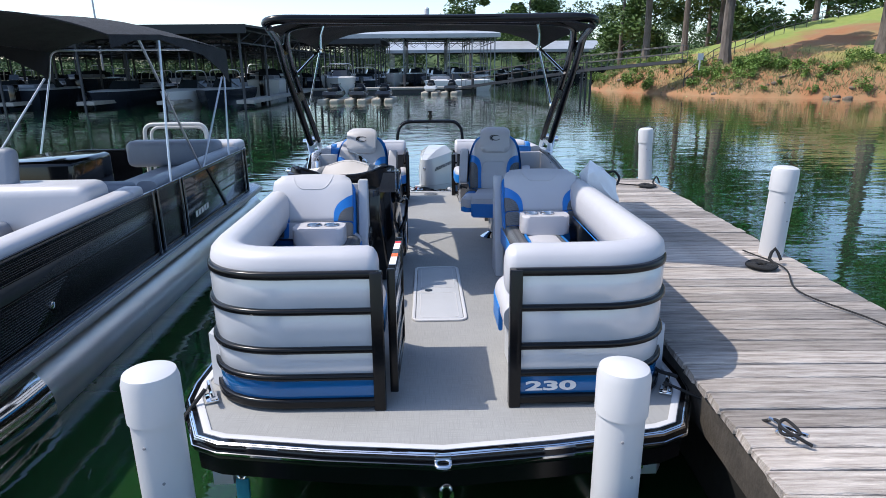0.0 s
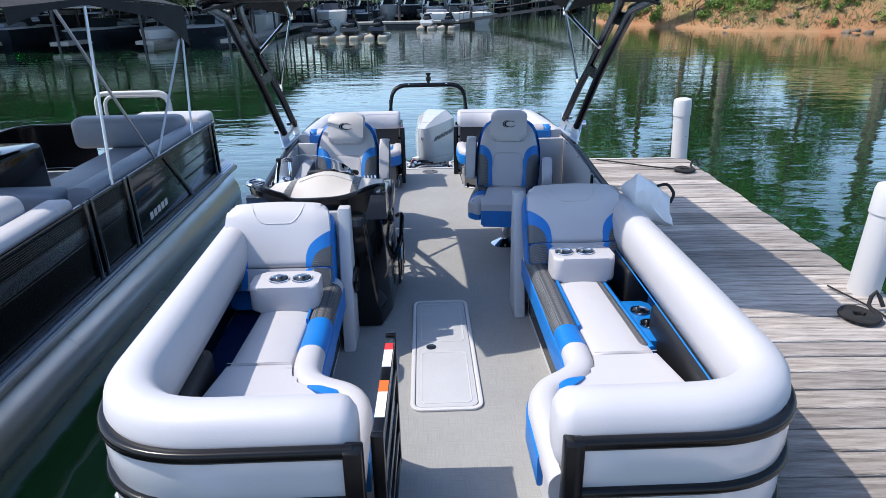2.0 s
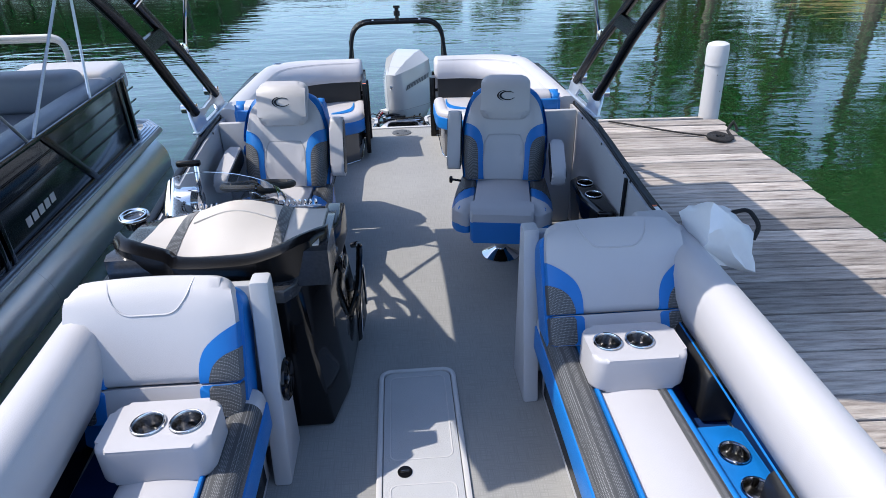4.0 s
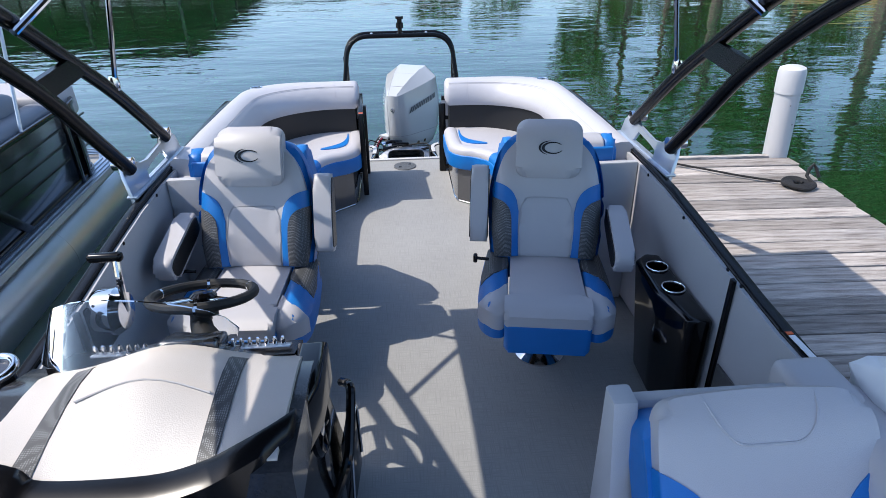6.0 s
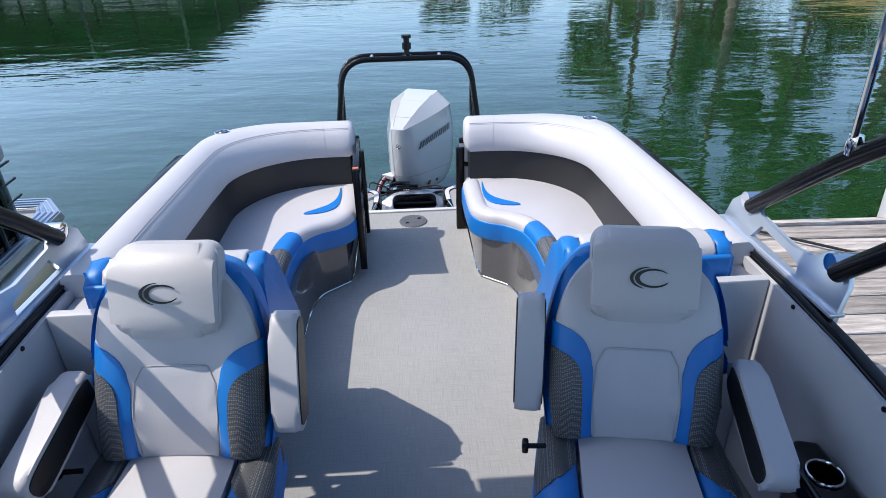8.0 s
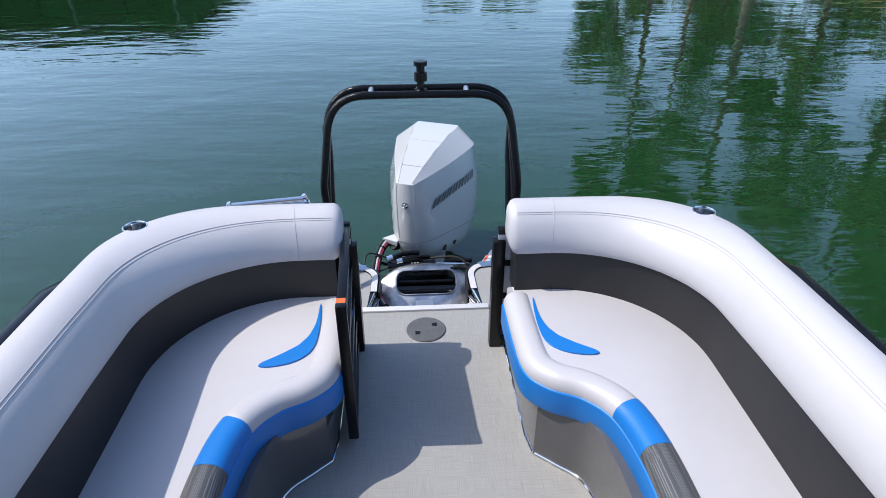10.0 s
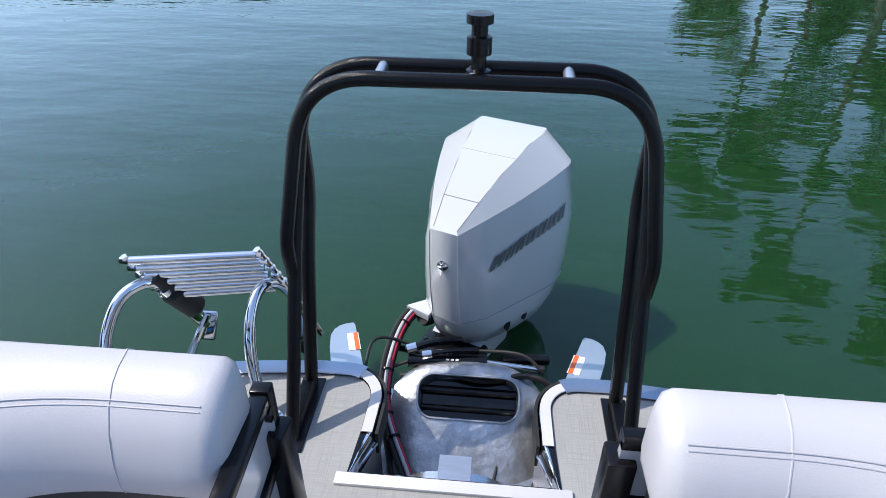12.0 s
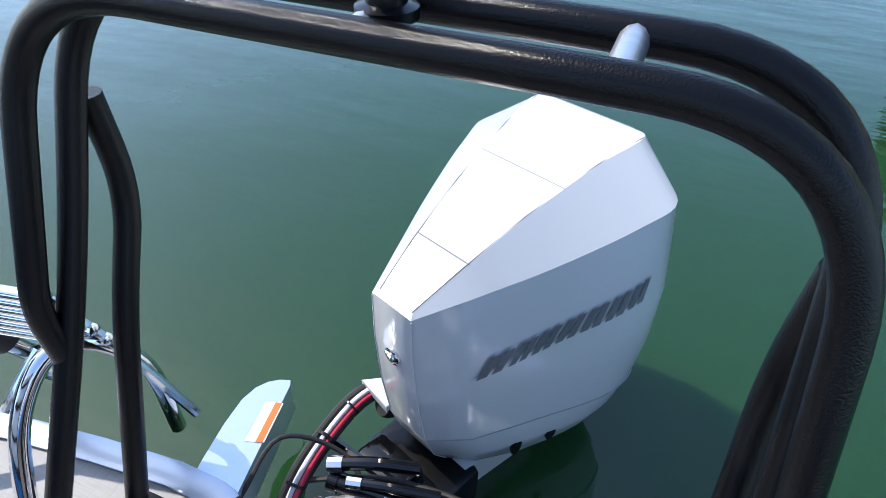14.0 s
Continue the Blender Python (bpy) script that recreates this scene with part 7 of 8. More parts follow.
def bank_material():
    """Red clay with dry grass, and green turf higher up and by patches."""
    m = mat("clay_bank", (0.27, 0.17, 0.085), rough=0.95, color2=(0.30, 0.125, 0.055), scale=0.35, bump=0.9, bump_scale=5)
    n, l = m.node_tree.nodes, m.node_tree.links
    b = n["Principled BSDF"]
    old = b.inputs["Base Color"].links[0].from_socket
    tc = n.new("ShaderNodeTexCoord")
    t = n.new("ShaderNodeTexNoise")
    t.inputs["Scale"].default_value, t.inputs["Detail"].default_value = 0.13, 8
    l.new(tc.outputs["Object"], t.inputs["Vector"])
    sep = n.new("ShaderNodeSeparateXYZ")
    l.new(tc.outputs["Object"], sep.inputs[0])
    ad = n.new("ShaderNodeMath")
    ad.operation = "MULTIPLY_ADD"
    ad.inputs[1].default_value = 0.055
    l.new(sep.outputs["Z"], ad.inputs[0])
    l.new(t.outputs["Fac"], ad.inputs[2])
    r = n.new("ShaderNodeMapRange")
    r.inputs[1].default_value, r.inputs[2].default_value = 0.62, 0.74
    l.new(ad.outputs[0], r.inputs[0])
    t2 = n.new("ShaderNodeTexNoise")
    t2.inputs["Scale"].default_value, t2.inputs["Detail"].default_value = 1.6, 6
    l.new(tc.outputs["Object"], t2.inputs["Vector"])
    gm = n.new("ShaderNodeMix")
    gm.data_type = "RGBA"
    gm.inputs[6].default_value, gm.inputs[7].default_value = (0.15, 0.24, 0.045, 1), (0.29, 0.31, 0.085, 1)
    l.new(t2.outputs["Fac"], gm.inputs[0])
    mix = n.new("ShaderNodeMix")
    mix.data_type = "RGBA"
    l.new(r.outputs[0], mix.inputs[0])
    l.new(old, mix.inputs[6])
    l.new(gm.outputs[2], mix.inputs[7])
    l.new(mix.outputs[2], b.inputs["Base Color"])
    return m


SHORE = [(140, 5), (60, 22), (40, 31), (28, 37), (21.2, 41.6), (19.6, 46.6), (16.1, 57), (17, 64), (22, 74), (34, 84), (60, 92), (150, 100)]


def shore_dist(x, y):
    """Signed distance inland from the waterline."""
    best, sign = 1e9, 1
    for (ax, ay), (bx, by) in zip(SHORE, SHORE[1:]):
        dx, dy = bx - ax, by - ay
        t = min(1, max(0, ((x - ax) * dx + (y - ay) * dy) / (dx * dx + dy * dy)))
        px, py = ax + t * dx, ay + t * dy
        d = math.hypot(x - px, y - py)
        if d < best:
            best = d
            sign = 1 if (dx * (y - py) - dy * (x - px)) < 0 else -1
    return best * sign


def bank_z(x, y):
    d = shore_dist(x, y)
    n = noise.noise(Vector((x * 0.25, y * 0.25, 0.3)))
    n2 = noise.noise(Vector((x * 0.9, y * 0.9, 4.0)))
    if d < 0:
        return WATER - 0.15 + 0.25 * d * 0.2
    steep = 2.2 * (1 - math.exp(-d / 1.5))
    z = steep + 0.20 * d * (1 - math.exp(-d / 6)) + 0.35 * n * min(1, d / 3) + 0.12 * n2 * min(1, d)
    return WATER - 0.1 + min(z, 11 + 0.02 * d)


bm = bmesh.new()
gx = np.concatenate([np.arange(14, 50, 0.7), np.arange(50, 150, 6)])
gy = np.concatenate([np.arange(8, 30, 3), np.arange(30, 66, 0.7), np.arange(66, 112, 3)])
V = [[bm.verts.new((x, y, bank_z(x, y))) for y in gy] for x in gx]
for i in range(len(gx) - 1):
    for j in range(len(gy) - 1):
        q = (V[i][j], V[i + 1][j], V[i + 1][j + 1], V[i][j + 1])
        if max(v.co.z for v in q) > WATER - 0.2:
            bm.faces.new(q)
solid("ground", bm, bank_material(), Matrix(), "red clay shore bank rising to a grassy slope", "bank", kind="structure", angle=80)


def leaves(centre, radius, count, size, rng, squash=0.8, hollow=0.35):
    """Many small leaf clumps through a cloud of lobes."""
    verts, faces = [], []
    lobes = []
    for k in range(max(4, int(radius * 3))):
        a, e, q = rng.uniform(0, 6.28), rng.uniform(-0.6, 1.0), rng.uniform(0.35, 0.8)
        lobes.append((Vector((math.cos(a) * math.cos(e) * radius * q, math.sin(a) * math.cos(e) * radius * q, math.sin(e) * radius * q * squash)), radius * rng.uniform(0.28, 0.5)))
    for k in range(count):
        c, r = lobes[rng.randrange(len(lobes))]
        d = Vector((rng.gauss(0, 1), rng.gauss(0, 1), rng.gauss(0, 1)))
        d.normalize()
        p = Vector(centre) + c + d * r * (hollow + (1 - hollow) * rng.random() ** 0.4)
        s = size * rng.uniform(0.6, 1.4)
        u = Vector((rng.gauss(0, 1), rng.gauss(0, 1), rng.gauss(0, 0.6))).normalized() * s
        v = Vector((rng.gauss(0, 1), rng.gauss(0, 1), rng.gauss(0, 0.6))).normalized() * s * 0.7
        i = len(verts)
        verts += [p - u * 0.5, p + v * 0.5, p + u * 0.6, p - v * 0.5]
        faces.append((i, i + 1, i + 2, i + 3))
    return verts, faces


def cloud(name, verts, faces, m, parent, label=""):
    me = bpy.data.meshes.new(name)
    me.from_pydata([tuple(v) for v in verts], [], faces)
    me.materials.append(m)
    o = new(name, me)
    o.parent = parent
    if label:
        tagged(o, label)
    return o


def tree(x, y, h, r_trunk, crown_z, crown_r, count, size, seed, lab, lean=0.0):
    rng = random.Random(seed)
    z0 = bank_z(x, y) - 0.15 if shore_dist(x, y) > 0 else WATER
    T = thing("tree", pose(x, y, z0), lab, "tree", "shore trees")
    pts = [Vector((0, 0, 0))]
    for k in range(1, 8):
        pts.append(Vector((lean * k / 7 * h * 0.1 + rng.uniform(-0.08, 0.08), rng.uniform(-0.08, 0.08), h * 0.92 * k / 7)))
    part("trunk", tube(smooth_path(pts, 3), [r_trunk * (1.35 if i == 0 else 1.0) * (1 - 0.75 * i / 21) for i in range(22)], 10), M_BARK, T, "grey brown trunk")
    V, F = [], []
    for k in range(9):
        t = rng.uniform(crown_z, 0.95)
        a = rng.uniform(0, 6.28)
        b = Vector((lean * t * h * 0.1, 0, h * t))
        L = crown_r * rng.uniform(0.5, 1.0) * (1.15 - t * 0.5)
        e = b + Vector((math.cos(a) * L, math.sin(a) * L, L * 0.35))
        part("limb", tube([b, b.lerp(e, 0.5) + Vector((0, 0, 0.1)), e], [r_trunk * 0.3, r_trunk * 0.2, r_trunk * 0.06], 6), M_BARK, T)
        v, f = leaves(e, L * 0.8, count // 5, size, rng)
        i = len(V)
        V += v
        F += [tuple(q + i for q in g) for g in f]
    v, f = leaves((lean * h * 0.1, 0, h * 0.95), crown_r * 0.7, count // 5, size, rng)
    i = len(V)
    V += v
    F += [tuple(q + i for q in g) for g in f]
    cloud("crown", V, F, M_LEAF, T, "green leafy crown")


tree(23.6, 48.2, 28, 0.42, 0.24, 4.6, 9000, 0.38, 1, "tall tree with grey trunk on the shore bank")
tree(22.0, 62.0, 29, 0.36, 0.26, 4.6, 8000, 0.42, 2, "tall tree with an ivy clad trunk above the shore")
tree(27.5, 66.0, 27, 0.32, 0.26, 4.8, 7000, 0.36, 3, "tall leafy tree above the shore")
tree(32.0, 42.3, 29, 0.58, 0.26, 6.0, 10000, 0.40, 4, "broad tree with thick pale trunk on the bank")
tree(33.0, 70.0, 17, 0.30, 0.30, 4.8, 5600, 0.38, 5, "tall leafy tree above the shore")
tree(40.0, 64.0, 26, 0.32, 0.25, 5.5, 5600, 0.38, 6, "tall leafy tree above the shore")
tree(44.0, 50.0, 28, 0.38, 0.24, 6.0, 5600, 0.38, 7, "tall leafy tree above the shore")
tree(41.0, 38.5, 28, 0.40, 0.24, 6.0, 9000, 0.42, 15, "tall leafy tree on the bank")
tree(25.0, 80.0, 18, 0.30, 0.18, 5.0, 6000, 0.42, 8, "tall leafy tree behind the shore")
tree(37.0, 82.0, 17, 0.30, 0.18, 5.5, 6000, 0.42, 11, "tall leafy tree behind the shore")
tree(30.0, 96.0, 17, 0.30, 0.15, 6.0, 6000, 0.5, 12, "tall leafy tree behind the shore")
tree(20.0, 122.0, 17, 0.30, 0.15, 6.0, 6000, 0.55, 9, "tall leafy tree behind the sheds")
tree(9.0, 126.0, 17, 0.30, 0.15, 6.0, 6000, 0.55, 10, "tall leafy tree behind the sheds")
tree(50.0, 78.0, 17, 0.30, 0.18, 6.0, 6000, 0.5, 13, "tall leafy tree behind the shore")

# bushes, weeds and dry grass on the bank
def inland(i, t, d):
    (ax, ay), (bx, by) = SHORE[i], SHORE[i + 1]
    nx, ny = (by - ay), -(bx - ax)
    L = math.hypot(nx, ny)
    return ax + (bx - ax) * t + nx / L * d, ay + (by - ay) * t + ny / L * d


rng = random.Random(31)
V, F = [], []
for k in range(170):
    px, py = inland(rng.randrange(1, 7), rng.random(), rng.uniform(0.3, 5.0))
    if shore_dist(px, py) < 0.2:
        continue
    r = rng.uniform(0.2, 0.75) * (1.5 if rng.random() < 0.15 else 1)
    v, f = leaves((px, py, bank_z(px, py) + r * 0.4), r, int(420 * r), 0.13, rng)
    n0 = len(V)
    V += v
    F += [tuple(q + n0 for q in g) for g in f]
for px, py, r in ((22.9, 44.2, 0.9), (23.8, 43.4, 1.1), (24.8, 42.6, 0.8), (21.2, 45.2, 0.7), (20.3, 46.2, 0.8), (18.6, 50.5, 0.9), (17.8, 53.5, 1.0), (26.0, 41.8, 0.6), (30.5, 39.5, 0.7)):
    v, f = leaves((px, py, bank_z(px, py) + r * 0.5), r, int(900 * r), 0.15, rng)
    n0 = len(V)
    V += v
    F += [tuple(q + n0 for q in g) for g in f]
tagged(cloud("bushes", V, F, M_LEAF2, None), "green bushes and weeds along the clay bank", "bushes", kind="stuff")
V, F = [], []
for k in range(15000):
    px, py = inland(rng.randrange(1, 7), rng.random(), abs(rng.gauss(0, 3.0)) + 0.15)
    if shore_dist(px, py) < 0.1:
        continue
    z = bank_z(px, py) - 0.03
    h, a = rng.uniform(0.12, 0.42), rng.uniform(0, 6.28)
    w = 0.03
    lx, ly = rng.gauss(0, 0.12), rng.gauss(0, 0.12)
    i0 = len(V)
    V += [Vector((px - w * math.cos(a), py - w * math.sin(a), z)), Vector((px + w * math.cos(a), py + w * math.sin(a), z)), Vector((px + lx, py + ly, z + h))]
    F.append((i0, i0 + 1, i0 + 2))
tagged(cloud("dry_grass", V, F, mat("dry_grass", (0.30, 0.25, 0.12), rough=0.9, color2=(0.14, 0.17, 0.05), scale=0.5), None), "dry grass tufts on the shore bank", "grass", kind="stuff")
rr = random.Random(77)
V, F = [], []
for k in range(26):
    px, py = inland(rr.randrange(2, 6), rr.random(), rr.uniform(-0.1, 1.0))
    r = rr.uniform(0.08, 0.3)
    b = bmesh.new()
    bmesh.ops.create_icosphere(b, subdivisions=2, radius=r)
    for v in b.verts:
        v.co *= 1 + 0.4 * noise.noise(v.co * 4 + Vector((k, 0, 0)))
        v.co.z *= 0.6
    solid("shore_rock", b, M_ROCK, pose(px, py, max(WATER, bank_z(px, py)) + r * 0.1, 0, 0, k * 40), "rough brown rock at the waterline", "rock", "shore rocks", angle=60)
for k in range(10):
    px, py = inland(rr.randrange(2, 6), rr.random(), rr.uniform(0.3, 1.6))
    z = bank_z(px, py) + 0.08
    pts = [(px, py, z)]
    for q in range(4):
        pts.append((pts[-1][0] + rr.uniform(-0.5, 0.5), pts[-1][1] + rr.uniform(-0.3, 0.2), pts[-1][2] + rr.uniform(-0.12, 0.16)))
    solid("driftwood", tube(smooth_path(pts, 4), [0.06 * (1 - i / 20) for i in range(17)], 7), M_BARK, Matrix(), "bleached dead branch on the clay bank", "branch", "dead branches")
# woods behind the bank
V, F = [], []
for k in range(520):
    px, py = rng.uniform(14, 110), rng.uniform(68, 112)
    if shore_dist(px, py) < 8:
        continue
    z0 = bank_z(px, py)
    r = rng.uniform(1.6, 3.6)
    v, f = leaves((px, py, z0 + rng.uniform(0.5, 13)), r, 210, 0.6, rng)
    n0 = len(V)
    V += v
    F += [tuple(q + n0 for q in g) for g in f]
tagged(cloud("shore_woods", V, F, M_LEAF, None), "dense leafy woods behind the grassy bank", "woods", kind="stuff")

# far wooded hills
rng = random.Random(8)
V, F = [], []
for k in range(700):
    x = rng.uniform(-190, 190)
    y = 230 + rng.uniform(-30, 60)
    top = 10 + 9 * math.exp(-((x - 10) / 90) ** 2) + 3 * noise.noise(Vector((x * 0.03, 1.7, 0))) + (5 if x > 40 else 0)
    top *= 0.35 + 0.65 / (1 + math.exp(-(x + 5) / 9))
    r = rng.uniform(3, 6)
    v, f = leaves((x, y, rng.uniform(0, 1) ** 0.5 * top), r, 220, 0.9, rng)
    n0 = len(V)
    V += v
    F += [tuple(q + n0 for q in g) for g in f]
tagged(cloud("far_woods", V, F, M_FARLEAF, None), "distant wooded hillside across the lake", "woods", kind="stuff")
bm = bmesh.new()
xs = np.linspace(-400, 400, 81)
for a, b_ in zip(xs, xs[1:]):
    za, zb = [WATER + (9 + 8 * math.exp(-((q - 10) / 110) ** 2) + 2 * noise.noise(Vector((q * 0.02, 9, 0)))) * (0.35 + 0.65 / (1 + math.exp(-(q + 5) / 9))) for q in (a, b_)]
    bm.faces.new([bm.verts.new(p) for p in ((a, 262, WATER - 0.5), (b_, 262, WATER - 0.5), (b_, 300, zb), (a, 300, za))])
solid("backdrop", bm, M_FARLEAF, Matrix(), "far wooded shore hill", "hill", kind="structure")


def shed(x0, x1, y0, y1, eave, ridge, roof, lab, bays):
    """A covered dock: posts on floats, trusses, and a low roof."""
    S = thing("covered_dock", pose(0, 0, WATER), lab, "covered dock", "covered docks")
    ym = (y0 + y1) / 2
    if roof is M_ROOF:
        ridge = eave + 0.2 * (ridge - eave)
    for ya, za, yb, zb in ((y0 - 0.6, eave, ym, ridge), (ym, ridge, y1 + 0.6, eave)):
        bm = bmesh.new()
        R = [[bm.verts.new(p) for p in ((x, ya, za), (x, yb, zb), (x, yb, zb + 0.12), (x, ya, za + 0.12))] for x in (x0 - 0.6, x1 + 0.6)]
        for i in range(4):
            bm.faces.new((R[0][i], R[0][(i + 1) % 4], R[1][(i + 1) % 4], R[1][i]))
        bm.faces.new(R[0][::-1])
        bm.faces.new(R[1])
        part("roof", bm, roof, S)
    part("fascia", box(x0 - 0.6, x1 + 0.6, y0 - 0.72, y0 - 0.62, eave - 0.35, eave + 0.14), roof, S)
    n = bays
    for k in range(n + 1):
        x = x0 + (x1 - x0) * k / n
        for y in np.linspace(y0, y1, 5):
            part("post", box(x - 0.06, x + 0.06, y - 0.06, y + 0.06, -0.2, eave), M_STEEL if roof is M_ROOF else M_GALV, S)
        part("truss", box(x - 0.05, x + 0.05, y0, y1, eave - 0.12, eave - 0.02), M_STEEL, S)
        part("truss", box(x - 0.05, x + 0.05, y0, y1, eave - 0.85, eave - 0.77), M_STEEL, S)
        for j in range(8):
            ya = y0 + (y1 - y0) * j / 8
            yb = y0 + (y1 - y0) * (j + 1) / 8
            part("truss_brace", tube([(x, ya, eave - 0.8), (x, yb, eave - 0.08)], 0.03, 5), M_STEEL, S)
        part("finger", box(x - 0.5, x + 0.5, y0, y1, 0.25, 0.45), M_DECKBOARD, S)
    for y in np.linspace(y0, y1, 4):
        part("truss", box(x0, x1, y - 0.05, y + 0.05, eave - 0.3, eave - 0.2), M_STEEL, S)
        for k in range(n * 3):
            xa, xb = x0 + (x1 - x0) * k / (n * 3), x0 + (x1 - x0) * (k + 1) / (n * 3)
            part("truss_brace", tube([(xa, y, eave - (0.9 if k % 2 else 0.25)), (xb, y, eave - (0.25 if k % 2 else 0.9))], 0.025, 5), M_STEEL, S)
    part("walkway", box(x0, x1, y1 - 1, y1 + 1, 0.2, 0.45), M_DECKBOARD, S)


shed(-52, -10.6, 35.2, 58, 4.45, 5.9, M_ROOF, "dark roofed covered dock with boats under it", 9)
shed(-66, -19.5, 63, 150, 4.6, 6.2, M_ROOF, "dark roofed covered dock behind the first", 9)
shed(-18, -4.8, 59, 74, 4.7, 5.9, M_ROOF, "dark roofed covered dock further off", 5)
shed(-14, 8.5, 77, 97, 6.0, 8.2, M_ROOFL, "pale roofed covered dock across the basin", 8)
shed(-6, 35, 106, 120, 4.9, 6.5, M_ROOFL, "pale roofed covered dock by the woods", 10)


def moored_boat(x, y, L, w, h, turn, hull, lab, tower=False):
    b = thing("motor_boat", pose(x, y, WATER, 0, 0, turn), lab, "motor boat", "moored motor boats")
    ring_at = lambda z, k, l: [Vector((w * k * a, l * c, z)) for a, c in ((-0.5, 0.5), (-0.5, -0.1), (-0.36, -0.36), (0.0, -0.5), (0.36, -0.36), (0.5, -0.1), (0.5, 0.5))]
    part("hull", loft([ring_at(-0.2, 0.7, L * 0.85), ring_at(h * 0.5, 0.95, L * 0.95), ring_at(h, 1.0, L)]), hull, b)
    part("deck", loft([ring_at(h + 0.001, 0.96, L * 0.96), ring_at(h + 0.10, 0.8, L * 0.8)]), M_HULLW, b)
    part("windscreen", loft([[Vector((w * 0.36 * a, L * (-0.05 + 0.16 * c), h + 0.10)) for a, c in ((-1, 1), (-0.7, 0), (0.7, 0), (1, 1))], [Vector((w * 0.30 * a, L * (0.02 + 0.14 * c), h + 0.62)) for a, c in ((-1, 1), (-0.7, 0), (0.7, 0), (1, 1))]]), M_TINT, b)
    part("cockpit", box(-w * 0.3, w * 0.3, L * 0.1, L * 0.42, h + 0.1, h + 0.34, 0.05), M_NVINYL, b)
    part("motor", box(-0.2, 0.2, L * 0.5, L * 0.5 + 0.5, 0.1, h + 0.35, 0.08), M_GLOSSBLACK, b)
    if tower:
        part("tower", tube(rounded([(-w * 0.42, L * 0.12, h), (-w * 0.38, L * 0.05, h + 1.2), (w * 0.38, L * 0.05, h + 1.2), (w * 0.42, L * 0.12, h)], 0.3, 5), 0.04, 8), M_ALU, b)


rb = random.Random(12)
for k, x in enumerate((-47, -42.5, -38, -33.6, -29, -26.6, -24.4, -20.0, -15.6, -13.4)):
    moored_boat(x, 40.5 + rb.uniform(-0.6, 1.2), rb.uniform(6.5, 8.5), 2.5, rb.uniform(0.8, 1.15), rb.choice((0, 180)) + rb.uniform(-3, 3), rb.choice((M_HULLW, M_HULLB, M_HULLW)), rb.choice(("white motor boat in a covered slip", "dark hulled motor boat in a covered slip")), rb.random() < 0.5)
for row_y, row_n, xa, xb in ((51.5, 9, -50, -13), (57.0, 8, -48, -14), (66, 9, -62, -21), (74, 8, -60, -22), (84, 8, -58, -22), (69.5, 4, -16.8, -6.2), (88, 7, -12, 7), (95, 7, -13, 8), (109, 12, -5, 34), (114, 9, -4, 33)):
    for k in range(row_n):
        moored_boat(xa + (xb - xa) * (k + rb.uniform(-0.15, 0.15)) / (row_n - 1), row_y + rb.uniform(-0.5, 0.5), rb.uniform(5.5, 7.0), 2.5, rb.uniform(0.9, 1.7), rb.choice((0, 180)), rb.choice((M_HULLB, M_HULLB, M_HULLW, M_NGREY)), "motor boat deep under a covered dock", rb.random() < 0.4)
for k, x in enumerate((-16.6, -13.9, -11.3, -8.7, -6.1)):
    moored_boat(x, 62 + rb.uniform(-0.6, 1.2), rb.uniform(6.5, 9), 2.6, rb.uniform(1.0, 1.6), 180 + rb.uniform(-3, 3), M_HULLW if k % 2 else M_HULLB, "motor boat in a far covered slip", k % 2 == 0)
for k, x in enumerate((-12.6, -9.8, -7.0, -4.2, -1.4, 1.5, 4.3, 7.1)):
    moored_boat(x, 81.5 + rb.uniform(-0.6, 1.2), rb.uniform(6.5, 9), 2.6, rb.uniform(1.0, 1.5), rb.uniform(-3, 3), M_HULLW if k % 2 else M_HULLB, "motor boat in a far covered slip", k % 2 == 0)
moored_boat(-8.0, 57.5, 8.0, 2.8, 1.4, 5, M_HULLW, "white cabin boat outside the sheds", True)
moored_boat(3.2, 59.5, 6.5, 2.4, 1.0, 80, M_HULLW, "white runabout at the floating walkway")


M_FLOAT = mat("beige_float", (0.42, 0.38, 0.31), rough=0.7, vary=0.3, scale=2)


def jet_ski(x, y, turn, m, lab):
    j = thing("jet_ski", pose(x, y, WATER, 0, 0, turn), lab, "jet ski", "jet skis")
    for fx in (-0.42, 0.42):
        part("float_dock", box(fx - 0.30, fx + 0.30, -1.6, 1.9, -0.1, 0.24, 0.10, 3), M_FLOAT, j, "beige drive-on float")
    rr = lambda z, k, l: [Vector((0.55 * k * a, l * c, z)) for a, c in ((-0.9, 1.5), (-1, 0), (-0.7, -1.0), (0, -1.6), (0.7, -1.0), (1, 0), (0.9, 1.5))]
    part("hull", loft([rr(0.28, 0.6, 0.85), rr(0.5, 1.0, 1.0), rr(0.72, 0.9, 0.95)]), m, j)
    part("cowl", loft([[Vector((0.4 * a, c, 0.72)) for a, c in ((-1, 0.0), (-0.8, -1.0), (0.8, -1.0), (1, 0.0))], [Vector((0.22 * a, c, 1.12)) for a, c in ((-1, 0.05), (-0.8, -0.35), (0.8, -0.35), (1, 0.05))]]), M_HULLB, j)
    part("seat", box(-0.2, 0.2, 0.0, 1.25, 0.72, 0.95, 0.08, 3), M_RUBBER, j)
    part("handlebar", tube([(-0.38, 0.02, 1.18), (0, -0.08, 1.14), (0.38, 0.02, 1.18)], 0.03, 8), M_BLACK, j)


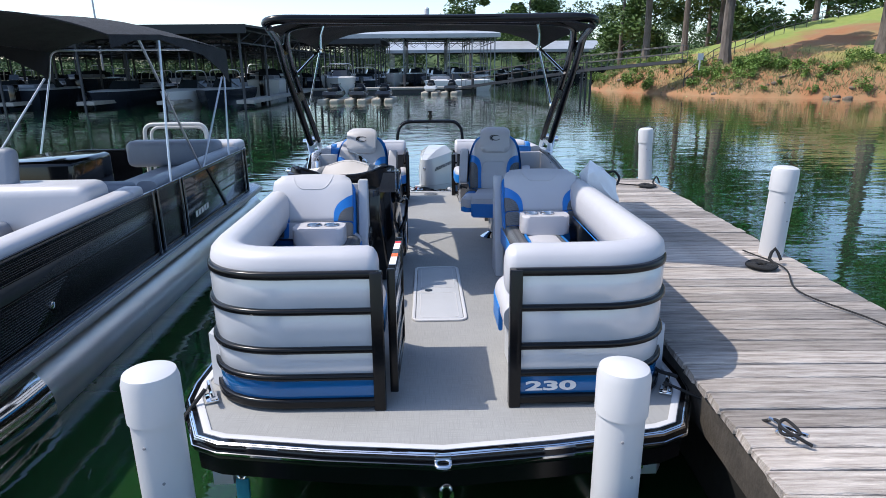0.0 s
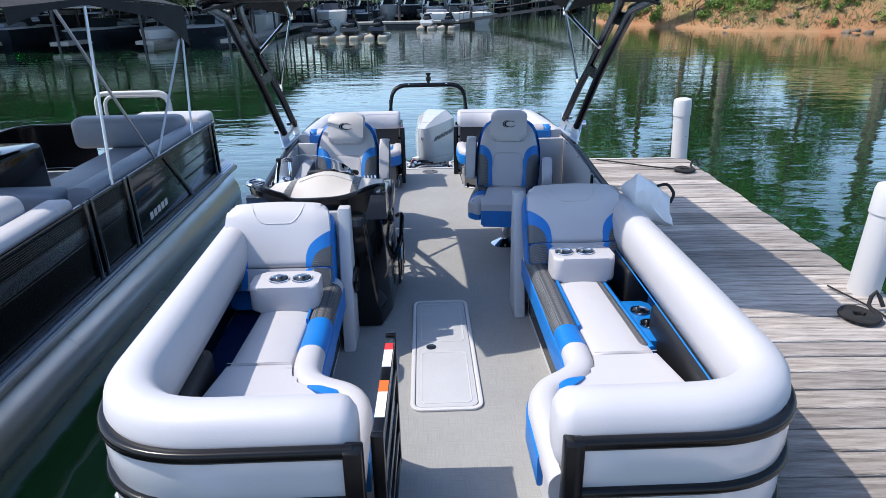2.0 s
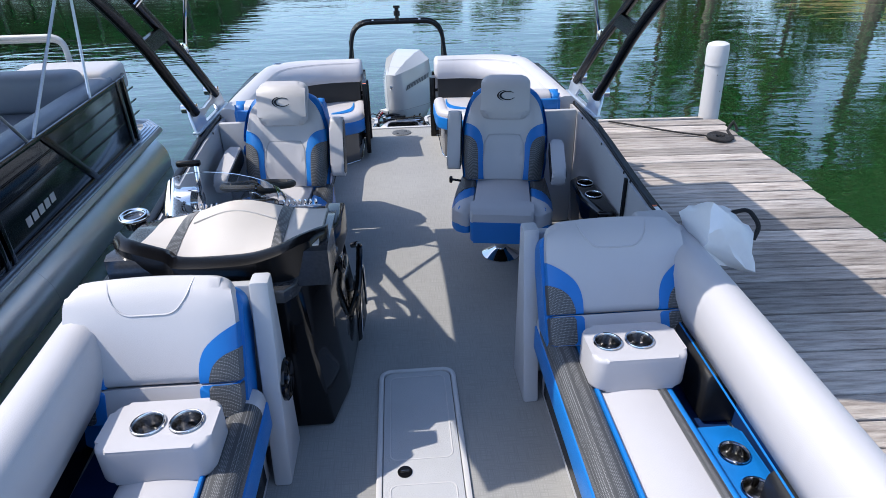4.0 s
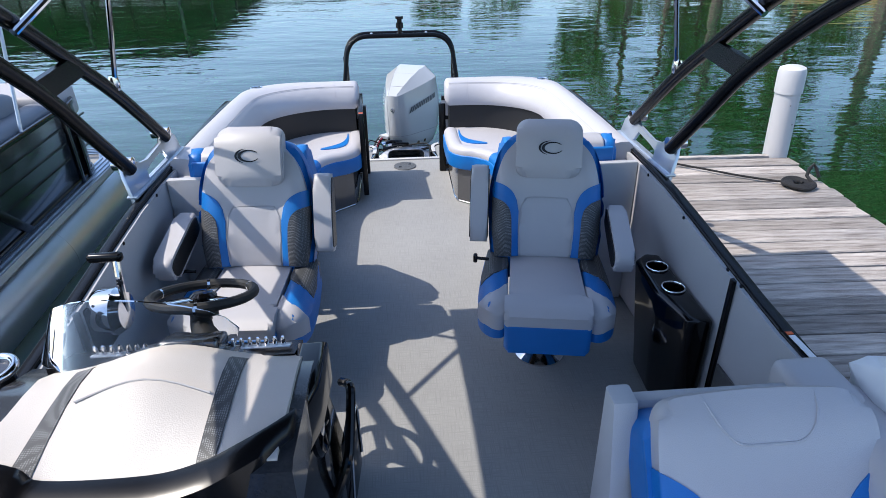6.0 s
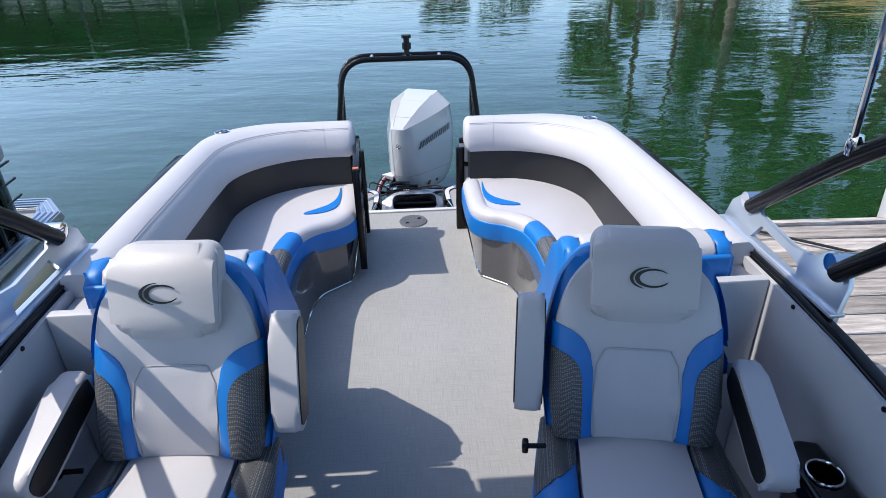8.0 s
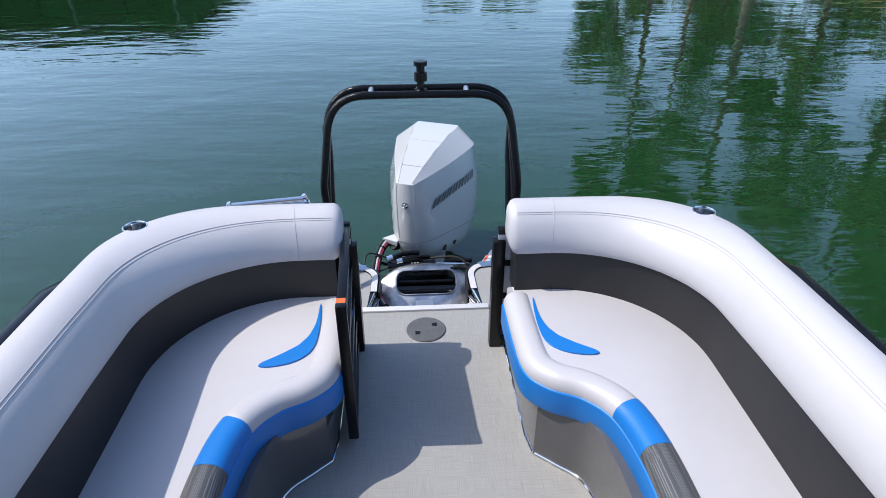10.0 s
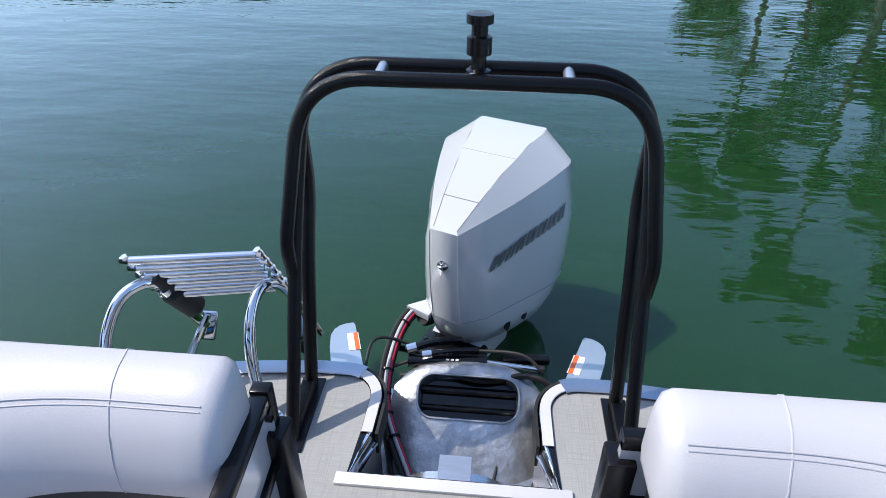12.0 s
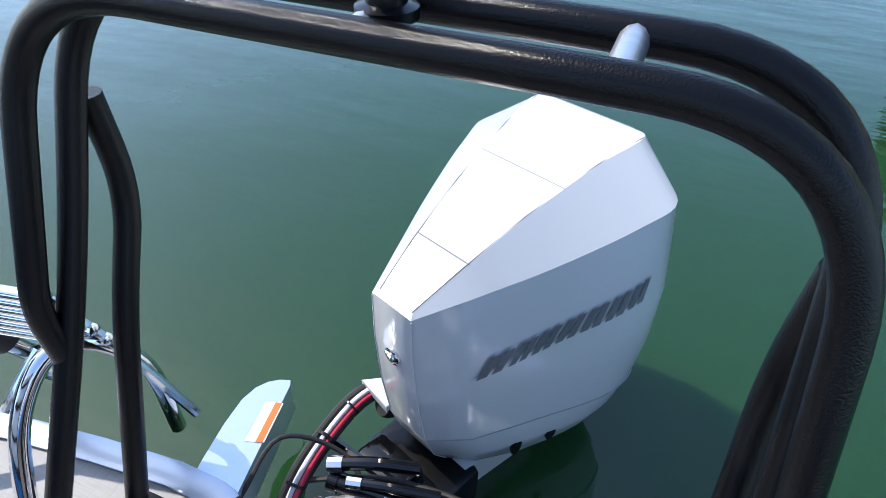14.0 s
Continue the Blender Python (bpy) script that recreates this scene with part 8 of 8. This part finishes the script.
for k, (x, m) in enumerate(((-6.2, M_HULLB), (-4.55, M_NGREY), (-2.9, M_HULLB))):
    jet_ski(x, 41.5 + 0.2 * k, 170 + 4 * k, m, "dark jet ski on a beige drive-on float")
jet_ski(0.4, 52.5, 175, M_HULLW, "white jet ski on a beige drive-on float")
jet_ski(2.2, 53.0, 170, M_NGREY, "grey jet ski on a beige drive-on float")
fw = thing("floating_walkway", pose(0, 0, WATER), "pale floating walkway across the basin", "walkway", kind="structure")
line = [(-24, 53.5), (-10, 55.5), (-2, 56), (4.5, 56.5)]
part("walk_deck", sweep(pad_profile(-0.8, 0.8, 0.30, 0.50, 0.03, 1), [Vector((x, y, 0)) for x, y in line]), M_DECKBOARD, fw)
part("walk_float", sweep(pad_profile(-0.7, 0.7, -0.1, 0.28, 0.03, 1), [Vector((x, y, 0)) for x, y in line]), M_STEEL, fw)
for x, y in ((-9, 55.4), (-2, 56.9), (2.5, 57.2), (4.2, 55.7)):
    part("pile", moved(lathe([(0.12, -0.3), (0.12, 1.6)], 10), pose(x, y, 0)), M_STEEL, fw)
gw = thing("gangway", Matrix(), "gangway with black handrails from the bank to the walkway", "gangway")
A, Bp = Vector((13.6, 52.0, WATER + 1.98)), Vector((19.9, 47.0, WATER + 2.62))
A2 = Vector((3.4, 56.0, WATER + 0.55))
for P0, P1 in ((A, Bp), (A2, A)):
    dd = (P1 - P0)
    nn = Vector((-dd.y, dd.x, 0)).normalized() * 0.65
    part("gangway_deck", loft([[p + nn, p - nn, p - nn - Vector((0, 0, 0.25)), p + nn - Vector((0, 0, 0.25))] for p in (P0, P1)]), M_STEEL, gw)
    for s in (-1, 1):
        for z in (0.5, 1.05):
            part("handrail", tube([P0 + nn * s + Vector((0, 0, z)), P1 + nn * s + Vector((0, 0, z))], 0.03, 6), M_STEEL, gw)
        for k in range(6):
            p = P0.lerp(P1, k / 5) + nn * s
            part("baluster", tube([p, p + Vector((0, 0, 1.05))], 0.025, 6), M_STEEL, gw)
for x in (13.2, 13.6, 14.0):
    part("pile", moved(lathe([(0.09, -0.4), (0.09, 2.2)], 8), pose(x, 52.0, WATER)), M_STEEL, gw)
fn = thing("handrail_fence", Matrix(), "black handrail climbing the grassy bank", "fence")
pth = [(20.0, 47.0), (23.0, 49.0), (27.0, 52.0), (31.0, 55.0), (35.0, 57.0), (40, 58)]
P3 = [Vector((x, y, bank_z(x, y))) for x, y in pth]
for z in (0.55, 1.05):
    part("handrail", tube(smooth_path([p + Vector((0, 0, z)) for p in P3], 4), 0.03, 6), M_STEEL, fn)
for p in smooth_path(P3, 3):
    part("baluster", tube([p - Vector((0, 0, 0.2)), p + Vector((0, 0, 1.05))], 0.03, 6), M_STEEL, fn)
sg = thing("sign_post", pose(21.0, 46.8, bank_z(21.0, 46.8)), "small white sign on a post by the gangway", "sign")
part("post", box(-0.05, 0.05, -0.05, 0.05, -0.2, 1.5), M_PVC, sg)
part("board", box(-0.22, 0.22, -0.07, -0.05, 1.2, 1.7), M_PVC, sg)
mst = thing("light_mast", pose(-31.0, 60.3, WATER), "thin pale mast beside the covered dock", "mast")
part("pole", lathe([(0.11, -0.3), (0.08, 8.9)], 10), M_PVC, mst)
part("lamp", moved(lathe([(0.10, 0), (0.14, 0.1), (0.05, 0.2)], 12), pose(0, 0, 8.9)), M_PVC, mst)
